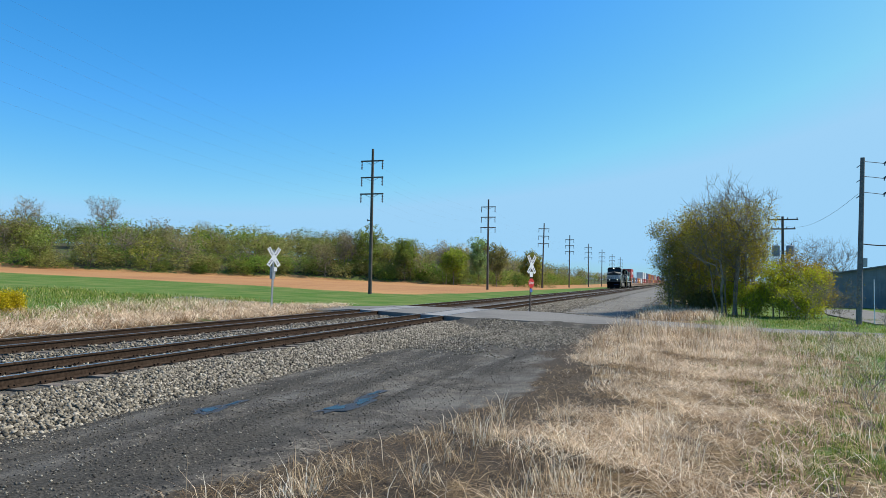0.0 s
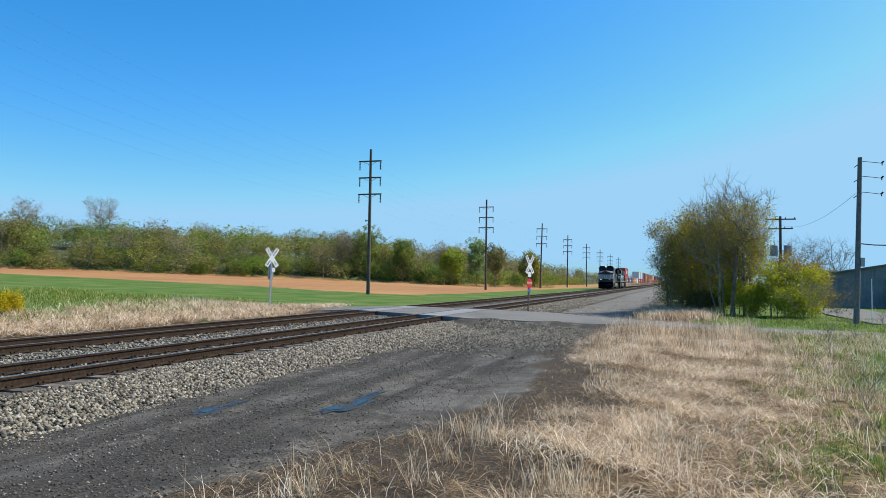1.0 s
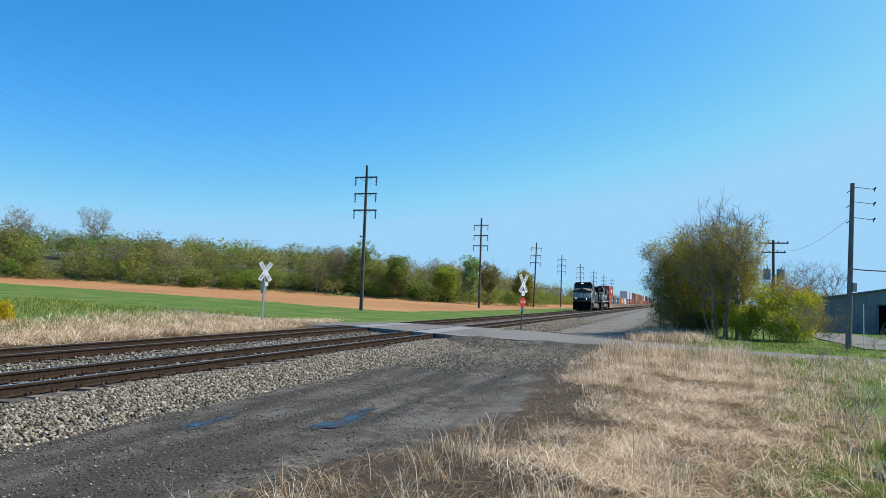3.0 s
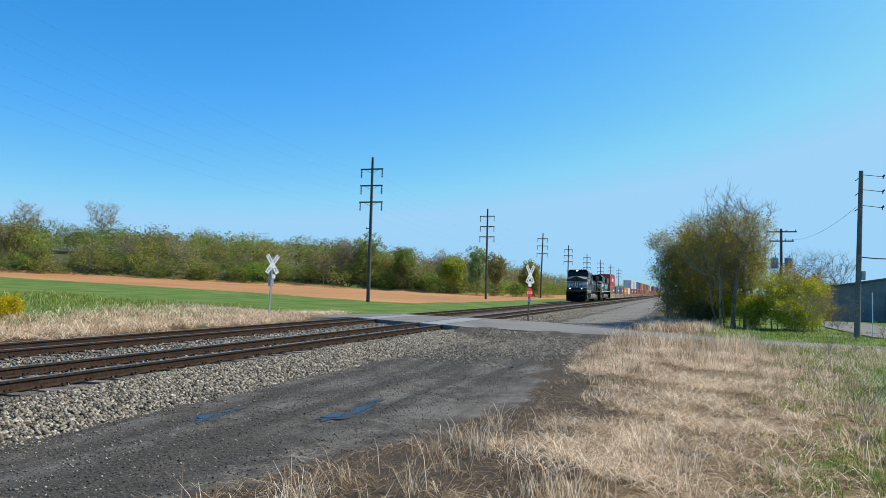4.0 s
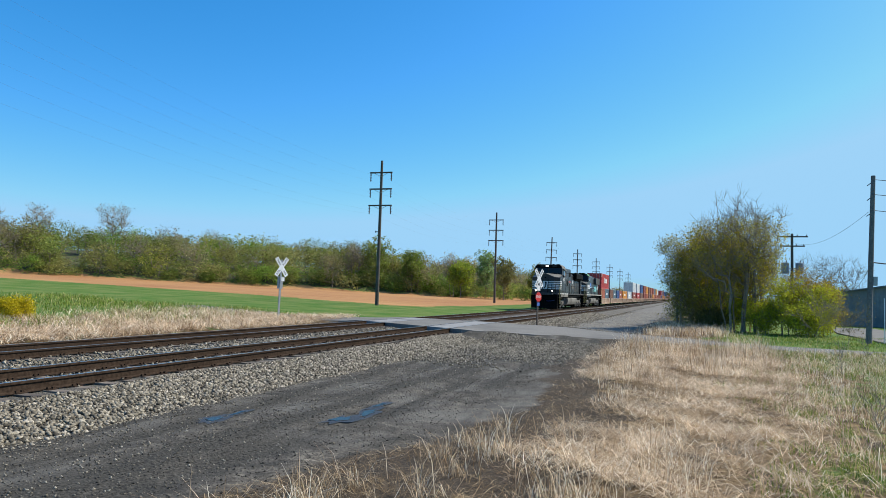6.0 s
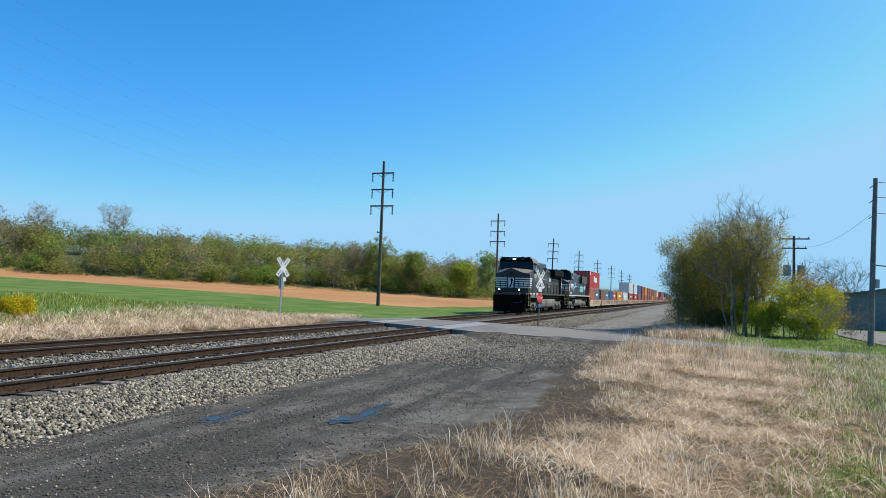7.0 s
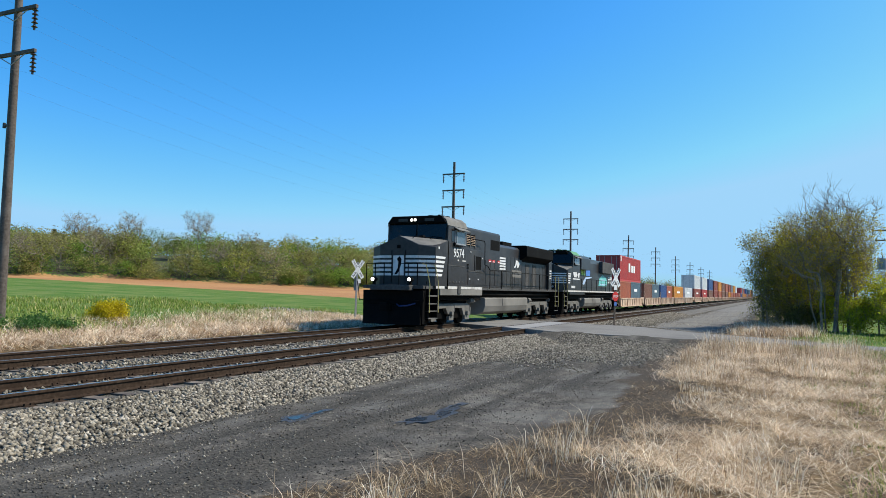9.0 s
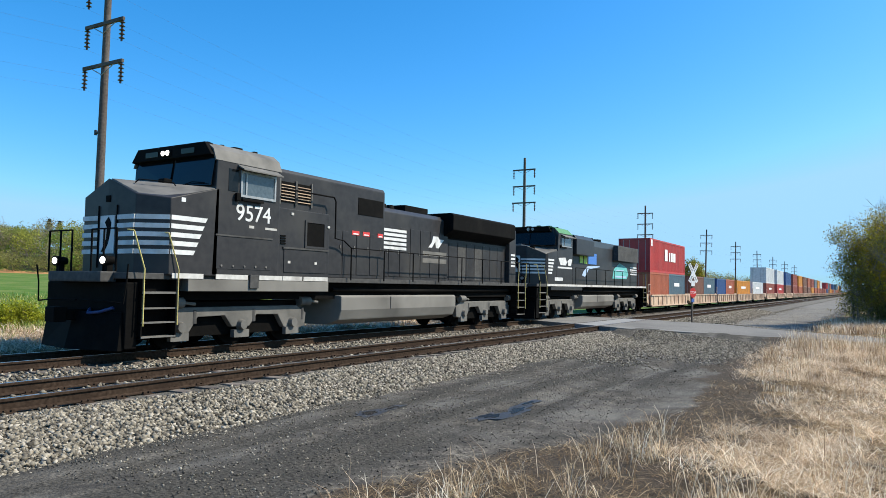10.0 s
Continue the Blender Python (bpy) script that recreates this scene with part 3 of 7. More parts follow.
def build_track(name, cx, label):
    track = empty(name, pose(cx, 0, 0), label, "railway track")
    track["kind"] = "structure"
    rail = mesh_of("rail", Shape().extrude(RAIL_PROF, "y", -40, 1300), M["rail"])
    band = mesh_of("running_band", Shape().box(-0.022, 0.022, -40, 1300, -0.001, 0.0025), M["railtop"])
    for sx in (-0.7535, 0.7535):
        r = part("rail", rail, None, track, "rusty steel rail with a worn bright top", m=pose(sx, 0, 0))
        part("running_band", band, None, r)
    tie = mesh_of("tie", Shape().box(-1.3, 1.3, -0.115, 0.115, -0.36, -0.19), M["tie"], 0.012)
    plate = Shape()
    for sx in (-0.7535, 0.7535):
        plate.box(sx - 0.17, sx + 0.17, -0.09, 0.09, -0.192, -0.176)
        for dx in (-0.1, 0.1):
            for dy in (-0.05, 0.05):
                plate.box(sx + dx - 0.02, sx + dx + 0.02, dy - 0.02, dy + 0.02, -0.178, -0.145)
    plate = mesh_of("tie_plates", plate, M["rail"])
    lines = edge_y(NEAR_EDGE, cx), edge_y(FAR_EDGE, cx)
    y, k = 1.0, 0
    while y < 75:
        if not lines[0] + 0.3 < y < lines[1] - 0.3:
            t = part("tie", tie, None, track, m=pose(rng.normal(0, 0.03), y, rng.normal(0, 0.006), 0, 0, rng.normal(0, 0.6)))
            if y < 30:
                part("tie_plates", plate, None, t)
        y += 0.54
    rest = Shape()
    while y < 320:
        rest.box(-1.3, 1.3, y - 0.11, y + 0.11, -0.34, -0.19)
        y += 0.54
    tagged(part("far_ties", rest, M["tie"], track), kind="stuff")
    return track


build_track("track_near", TRACK_NEAR, "rusty near railway track on worn timber ties")
build_track("track_far", TRACK_FAR, "rusty far railway track that carries the train")


# ---- road over the tracks ----
def road_piece(name, x0, x1, steps, mat, parent, label=""):
    xs = np.linspace(x0, x1, steps + 1)
    s = Shape()
    cols = 7
    for x in xs:
        a, b = edge_y(NEAR_EDGE, x), edge_y(FAR_EDGE, x)
        for k in range(cols):
            f = k / (cols - 1)
            wob = 0.18 * math.sin(x * 2.1 + k) * (k in (0, cols - 1)) * (abs(x + 13) > 4)
            edge = -0.05 if k in (0, cols - 1) and abs(x + 13) > 4 else 0.0
            s.v.append((x, a + (b - a) * f + wob, float(road_z(x)) + edge))
        for k in range(cols):
            s.v.append((x, s.v[-cols][1], float(road_z(x)) - 0.25))
    n = 2 * cols
    for i in range(steps):
        for k in range(cols - 1):
            s.f.append((i * n + k, (i + 1) * n + k, (i + 1) * n + k + 1, i * n + k + 1))
        s.f.append((i * n, i * n + cols, (i + 1) * n + cols, (i + 1) * n))
        s.f.append((i * n + cols - 1, (i + 1) * n + cols - 1, (i + 1) * n + n - 1, i * n + n - 1))
    for i in (0, steps):
        for k in range(cols - 1):
            s.f.append((i * n + k, i * n + k + 1, i * n + cols + k + 1, i * n + cols + k))
    s.s = [False] * len(s.f)
    return part(name, s, mat, parent, label)


road = empty("road", pose(0, 0, 0), "pale worn asphalt lane crossing both tracks", "road")
road["kind"] = "structure"
cuts = []
for c in (TRACK_NEAR, TRACK_FAR):
    cuts += [c + 0.7535, c - 0.7535]
road_piece("approach", cuts[0] + 0.05, 20, 50, M["asphalt"], road, "grey asphalt approach")
road_piece("crossing_panel", cuts[1] + 0.11, cuts[0] - 0.11, 4, M["concrete"], road, "worn panel between the rails")
road_piece("middle_panel", cuts[2] + 0.05, cuts[1] - 0.05, 6, M["asphalt"], road, "asphalt between the tracks")
road_piece("crossing_panel", cuts[3] + 0.11, cuts[2] - 0.11, 4, M["concrete"], road, "worn panel between the rails")
road_piece("approach", -33, cuts[3] - 0.05, 24, M["asphalt"], road, "grey lane towards the fields")

# ---- puddles on the lane ----
def puddle(x, y, rx, ry, seed, label):
    r = random.Random(seed)
    n = 28
    base = float(ground_z(x, y)) + 0.022
    for nm, k, z, mat, lab in (("wet_patch", 2.1, base - 0.006, M["mud"], "wet dark cinders round a puddle"), ("puddle", 1.0, base, M["water"], label)):
        s = Shape()
        ring = []
        for i in range(n):
            a = 2 * math.pi * i / n
            q = k * (0.75 + 0.25 * math.sin(2 * a + seed) + 0.16 * math.sin(5 * a + 2 * seed) + 0.1 * r.random())
            ring.append((x + rx * q * math.cos(a), y + ry * q * math.sin(a)))
        s.extrude(ring, "z", z - 0.05, z)
        tagged(part(nm, s, mat), lab, "puddle", kind="structure")


puddle(-5.25, 10.3, 0.13, 0.3, 1, "shallow rain puddle in the wheel rut")
puddle(-5.15, 11.1, 0.11, 0.36, 3, "shallow rain puddle in the wheel rut")
puddle(-5.3, 11.9, 0.07, 0.22, 5, "small rain puddle in the wheel rut")
puddle(-7.0, 9.4, 0.1, 0.26, 2, "shallow rain puddle beside the ballast")
puddle(-7.05, 10.1, 0.06, 0.2, 4, "small rain puddle beside the ballast")


# ---- grass ----
def blades(name, label, x, y, z, height, lean, width, mat, seed, flat=None, press=1.0):
    """Grass: each blade a bent tapering strip."""
    r = np.random.default_rng(seed)
    n = len(x)
    a = r.random(n) * 6.283
    d = np.stack([np.cos(a), np.sin(a)], -1) if flat is None else np.stack([np.cos(flat + r.normal(0, 0.5, n)), np.sin(flat + r.normal(0, 0.5, n))], -1)
    side = np.stack([-d[:, 1], d[:, 0]], -1)
    pts = []
    for f, w, up in ((0, 1.0, 0.0), (0.55, 0.8, 0.62), (1.0, 0.12, 1.0)):
        c = np.stack([x, y], -1) + d * (lean * height * f ** 1.6)[:, None]
        zz = z + press * height * up * np.sqrt(np.clip(1 - (lean * f * 0.75) ** 2, 0.03, 1))
        for sgn in (-1, 1):
            p = c + side * (sgn * width * w * 0.5)[:, None]
            pts.append(np.column_stack([p, zz]))
    v = np.stack(pts, 1).reshape(-1, 3)
    f = np.array([(0, 1, 3, 2), (2, 3, 5, 4)])
    f = (f[None] + 6 * np.arange(n)[:, None, None]).reshape(-1, 4)
    # tone factor per blade: lighter and darker patches at two scales
    worn = np.clip(0.98 + 0.42 * waves(x + 0.4 * y, 0.45 * y - 0.3 * x, 1.9, 0.2) + 0.38 * waves(x - 0.5 * y, 0.5 * y + 0.4 * x, 4.7, 1.9) + r.normal(0, 0.08, n), 0.24, 1.15)
    tint = np.repeat(np.stack([worn, worn ** 1.15, worn ** 1.3, np.ones(n)], -1), 6, 0)
    return tagged(new(name, arrays(name, v, f, mat, tint=tint)), label, "grass", kind="stuff")


def mound(x, y):
    """Heaps of lodged straw."""
    return 0.22 * np.clip(0.15 + waves(x + 0.5 * y, 0.45 * y - 0.4 * x, 1.5, 0.6) + 0.6 * waves(x - 0.4 * y, 0.6 * y + 0.5 * x, 3.9, 1.3), 0, 1)


def patches(n, x0, x1, y0, y1, clump, seed, bias=1.0, loose=0.09):
    """Blade roots gathered into tufts."""
    r = np.random.default_rng(seed)
    k = max(1, n // clump)
    cx, cy = x0 + (x1 - x0) * r.random(k), y0 + (y1 - y0) * r.random(k) ** bias
    i = r.integers(0, k, n)
    return cx[i] + r.normal(0, loose, n), cy[i] + r.normal(0, loose, n), i, r


BARE = [(-3.5, 6.0, 0.9, 1.3, 1.1), (-2.9, 8.4, 0.7, 1.6, 0.9), (-2.9, 4.8, 1.2, 0.7, 0.9), (-2.5, 12.4, 1.25, 3.3, 1.5), (-2.1, 6.6, 1.2, 1.2, 1.1), (-1.2, 5.2, 0.8, 0.6, 1.0), (0.6, 8.2, 0.7, 0.8, 0.8), (-1.3, 15.5, 0.9, 1.4, 0.7), (1.4, 6.3, 0.6, 0.5, 0.7)]   # trodden soil in the straw


def grow_grass():
    def verge(y):
        return np.interp(y, [0, 6, 9, 12, 15.5, 20, 24, 30], [-4.6, -4.2, -3.2, -2.4, -2.6, -3.3, -3.4, -3.2])
    # matted flat straw
    x, y, i, r = patches(120000, -4.5, 4.5, 4.5, 28, 30, 11, 1.35, 0.14)
    keep = (x > verge(y) + 0.2 + 0.8 * r.random(len(x))) & (x < np.interp(y, [4, 8, 12, 20, 28], [0.8, 1.05, 1.7, 2.6, 2.6]) + r.normal(0, 0.45, len(x)))
    bare = sum(w * np.exp(-(((x - a) / c) ** 2 + ((y - b) / d) ** 2)) for a, b, c, d, w in BARE)
    bare = bare + 0.75 * (waves(x, y, 2.3, 0.4) + 0.6 * waves(x, y, 0.9, 2.2) > 0.55)
    keep &= r.random(len(x)) > bare * 1.05
    x, y = x[keep], y[keep]
    n = len(x)
    blades("matted_straw", "flattened pale dry grass", x, y, ground_z(x, y) + 0.01 + 0.03 * r.random(n) + mound(x, y) * r.random(n) ** 0.5, 0.1 + 0.42 * r.random(n), 0.85 + 0.6 * r.random(n), 0.003 + 0.0055 * r.random(n), M["straw"], 12, press=0.38)
    # standing straw tufts
    x, y, i, r = patches(24000, -2.9, 2.8, 12.5, 29.0, 110, 13, 0.8, 0.22)
    keep = (x > verge(y) + 0.8) & (x < np.interp(y, [14, 20, 28], [-0.9, 0.6, 2.9]) + r.normal(0, 0.5, len(x)))
    x, y, i = x[keep], y[keep], i[keep]
    n = len(x)
    tall = np.random.default_rng(14).random(2000)[i % 2000] * np.clip(0.7 + 0.6 * waves(x, y, 0.9, 0.7) + 0.08 * (y - 20), 0.08, 1.2)
    blades("tall_straw", "tall standing pale dry grass tufts", x, y, ground_z(x, y), (0.12 + 0.75 * tall ** 1.3) * (0.3 + 0.7 * r.random(n)), 0.15 + 1.0 * r.random(n) ** 1.3, 0.005 + 0.006 * r.random(n), M["straw"], 15)
    x, y, i, r = patches(2600, -4.0, 0.2, 4.8, 10.5, 60, 16, 1.0, 0.13)
    keep = (x > verge(y) + 0.15)
    x, y = x[keep], y[keep]
    n = len(x)
    blades("verge_straw", "tall dry stalks along the lane edge", x, y, ground_z(x, y), 0.1 + 0.42 * r.random(n) ** 1.5, 0.35 + 1.0 * r.random(n), 0.003 + 0.004 * r.random(n), M["straw"], 17)
    # green grass at the right and by the road
    x, y, i, r = patches(46000, 0.8, 9.5, 5.0, 31, 45, 18, 1.3)
    keep = (x > np.interp(y, [4, 8, 14, 22, 31], [0.9, 1.1, 1.8, 2.3, 1.6]) + r.normal(0, 0.45, len(x))) & (waves(x, y, 0.9, 1.2) > r.random(len(x)) * 0.9 - 0.55)
    x, y = x[keep], y[keep]
    n = len(x)
    blades("green_grass", "short spring grass among dry stalks", x, y, ground_z(x, y), 0.06 + 0.16 * r.random(n), 0.3 + 0.8 * r.random(n), 0.006 + 0.006 * r.random(n), M["blade"], 19)
    x, y, i, r = patches(20000, 1.6, 9.0, 6.0, 29.5, 40, 20, 0.9, 0.16)
    n = len(x)
    blades("mixed_straw", "dry stalks standing in the green grass", x, y, ground_z(x, y), 0.1 + 0.36 * r.random(n) ** 1.6, 0.4 + 0.9 * r.random(n), 0.004 + 0.005 * r.random(n), M["straw"], 21)
    x, y, i, r = patches(1200, 0.6, 4.0, 6.0, 20, 8, 22)
    n = len(x)
    blades("green_tufts", "small green tufts in the straw", x, y, ground_z(x, y), 0.06 + 0.1 * r.random(n), 0.3 + 0.6 * r.random(n), 0.008 + 0.006 * r.random(n), M["blade"], 23)
    # brown litter on the trodden soil
    x, y, i, r = patches(30000, -4.6, 2.2, 4.4, 17, 25, 41, 1.2, 0.2)
    near = sum(w * np.exp(-(((x - a) / c) ** 2 + ((y - b) / d) ** 2)) for a, b, c, d, w in BARE)
    keep = (near + 0.15 > r.random(len(x))) & (x > verge(y) - 0.2)
    x, y = x[keep], y[keep]
    n = len(x)
    blades("dead_litter", "brown dead stalks on trodden soil", x, y, ground_z(x, y) + 0.005 + 0.02 * r.random(n), 0.06 + 0.24 * r.random(n), 1.0 + 0.4 * r.random(n), 0.003 + 0.006 * r.random(n), M["litter"], 42, press=0.3)
    # dry bank beyond the tracks
    x, y, i, r = patches(42000, -33, -18.6, 8, 37, 60, 24, 1.0, 0.3)
    keep = (x > -26.0 - 0.16 * (y - 20) + r.normal(0, 1.8, len(x))) & (x < -19.0 - 0.6 * r.random(len(x)))
    x, y, i = x[keep], y[keep], i[keep]
    n = len(x)
    blades("bank_straw", "tall pale dry grass on the bank", x, y, ground_z(x, y), 0.15 + 0.6 * r.random(n) ** 1.2, 0.8 + 0.7 * r.random(n), 0.008 + 0.012 * r.random(n), M["straw"], 25, press=0.75)
    x, y, i, r = patches(22000, -48, -22, 6, 42, 50, 26, 1.0, 0.8)
    keep = x < -20.6 - 0.2 * (y - 20) + r.normal(0, 2.5, len(x))
    x, y = x[keep], y[keep]
    n = len(x)
    blades("bank_grass", "green grass along the field edge", x, y, ground_z(x, y), 0.1 + 0.25 * r.random(n), 0.3 + 0.6 * r.random(n), 0.015 + 0.02 * r.random(n), M["blade"], 27)
    x, y, i, r = patches(9000, -22.5, -18.6, 7, 40, 30, 31, 1.0, 0.3)
    n = len(x)
    blades("fallen_straw", "whitish dry grass lying flat beside the ballast", x, y, ground_z(x, y) + 0.02 + 0.1 * r.random(n), 0.3 + 0.5 * r.random(n), 1.0 + 0.5 * r.random(n), 0.012 + 0.012 * r.random(n), M["straw"], 32, press=0.45)
    x, y, i, r = patches(8000, -32, -22.8, 8, 23, 200, 33, 1.0, 0.6)
    n = len(x)
    blades("bright_grass", "bright yellow-green grass on the bank", x, y, ground_z(x, y), 0.2 + 0.3 * r.random(n), 0.3 + 0.7 * r.random(n), 0.012 + 0.016 * r.random(n), M["bright_blade"], 34)
    x, y, i, r = patches(14000, 1.2, 13.0, 26.5, 46, 25, 51, 1.0, 0.3)
    keep = (y < edge_y(NEAR_EDGE, x) - 0.3) | (y > edge_y(FAR_EDGE, x) + 0.3)
    x, y = x[keep], y[keep]
    n = len(x)
    blades("verge_grass", "short mown grass beside the road", x, y, ground_z(x, y), 0.05 + 0.12 * r.random(n), 0.3 + 0.7 * r.random(n), 0.012 + 0.014 * r.random(n), M["blade"], 52)
    # straw under the trees past the road
    x, y, i, r = patches(12000, -2.2, 1.6, 39.0, 54, 40, 28, 1.0, 0.4)
    keep = x > -2.2 + 0.02 * (y - 40) + r.normal(0, 0.25, len(x))
    x, y = x[keep], y[keep]
    n = len(x)
    blades("tree_straw", "pale dry grass below the trees", x, y, ground_z(x, y), 0.12 + 0.55 * r.random(n) ** 1.4, 0.4 + 0.8 * r.random(n), 0.012 + 0.014 * r.random(n), M["straw"], 29)


grow_grass()


# ---- trees ----
def skeleton_of(seed, height, stems, spread, levels=3, thick=0.05, up=0.55, twig=0.006, foot=0.3):
    """Limbs as (start, end, r0, r1) and the twig tips."""
    r = random.Random(seed)
    limbs, tips = [], []

    def grow(p, d, length, rad, level):
        steps = 3
        q = p
        for k in range(steps):
            d = (d + Vector((r.gauss(0, 0.12), r.gauss(0, 0.12), 0.04))).normalized()
            e = q + d * (length / steps)
            r0, r1 = rad * (1 - 0.25 * k), rad * (1 - 0.25 * (k + 1))
            limbs.append((q.copy(), e.copy(), r0, r1))
            q = e
            if level < levels and k >= (1 if level == 0 else 0):
                for _ in range(2 if level else 3):
                    a = r.random() * 6.283
                    s = d.orthogonal().normalized()
                    s = Matrix.Rotation(a, 3, d) @ s
                    nd = (d * up + s * (0.75 + 0.3 * r.random()) * spread).normalized()
                    grow(q.copy(), nd, length * (0.42 + 0.2 * r.random()), max(rad * 0.42, twig), level + 1)
        tips.append((q.copy(), level))

    for s in range(stems):
        a = 6.283 * s / stems + r.random()
        out = 0.0 if stems == 1 else 0.22 + 0.25 * r.random()
        d = Vector((math.cos(a) * out, math.sin(a) * out, 1)).normalized()
        base = Vector((math.cos(a) * foot, math.sin(a) * foot, 0)) * (stems > 1)
        grow(base + Vector((0, 0, -0.2)), d, height * (0.8 + 0.2 * r.random()), thick * height / 8 * 1.6, 0)
    return limbs, tips


def limb_mesh(limbs):
    """All limbs as quads, twigs three-sided."""
    vs, fs = [], []
    for a, b, r0, r1 in limbs:
        d = (b - a).normalized()
        u = d.orthogonal().normalized()
        w = d.cross(u)
        k, m = len(vs), 5 if r0 > 0.06 else 3
        ring = [(math.cos(6.2832 * i / m), math.sin(6.2832 * i / m)) for i in range(m)]
        for c, rr in ((a, r0), (b, r1)):
            vs += [c + (u * p + w * q) * rr for p, q in ring]
        fs += [(k + i, k + (i + 1) % m, k + m + (i + 1) % m, k + m + i) for i in range(m)]
    return np.array([tuple(p) for p in vs]), np.array(fs)


def leaf_cloud(tips, per, reach, size, seed, tone, spread_tone=0.15, corners=4):
    r = np.random.default_rng(seed)
    c = np.array([tuple(p) for p, _ in tips])
    n = int(len(c) * per)
    i = r.integers(0, len(c), n)
    p = c[i] + np.clip(r.normal(0, reach, (n, 3)), -1.7 * reach, 1.7 * reach)
    a = r.normal(0, 1, (n, 3))
    a /= np.linalg.norm(a, axis=1)[:, None]
    b = np.cross(a, r.normal(0, 1, (n, 3)))
    b /= np.linalg.norm(b, axis=1)[:, None]
    s = size * (0.5 + r.random(n))[:, None]
    v = np.stack([p - a * s, p + b * s * 0.6, p + a * s, p - b * s * 0.6] if corners == 4 else [p - a * s, p + b * s * 0.9, p + a * s], 1).reshape(-1, 3)
    f = np.arange(corners * n).reshape(-1, corners)
    t = np.array(tone)[None] * (1 + spread_tone * r.normal(0, 1, (len(c), 1)))[i]
    t = np.repeat(np.column_stack([np.clip(t, 0.01, 1), np.ones(n)]), corners, 0)
    return v, f, t


def tree_thing(name, x, y, seed, height, label, stems=1, spread=1.0, per=12, reach=0.3, size=0.1, tone=(0.1, 0.14, 0.03), levels=3, category="tree", group="", low=0.0, high=99.0, thick=0.05, up=0.55, twig=0.006, foot=0.3):
    limbs, tips = skeleton_of(seed, height * 0.72, stems, spread, levels, thick=thick, up=up, twig=twig, foot=foot)
    top = max(p.z for p, _ in tips)
    k = height / top
    th = empty(name, pose(x, y, float(ground_z(x, y))) @ Matrix.Diagonal((1, 1, 1, 1)), label, category, group)
    limbs = [(a * k, b * k, r0, r1) for a, b, r0, r1 in limbs]
    tips = [(p * k, l) for p, l in tips]
    v, f = limb_mesh(limbs)
    me = bpy.data.meshes.new("trunk")
    me.from_pydata([tuple(p) for p in v], [], [tuple(q) for q in f])
    me.materials.append(M["bark"])
    part("trunk", me, None, th, "grey branching stems")
    if per:
        tips = [q for q in tips if low < q[0].z < high]
        v, f, t = leaf_cloud(tips, per, reach, size, seed + 1, tone)
        part("crown", arrays("crown", v, f, M["leaf"], tint=t), None, th, "sparse spring leaves")
    return th


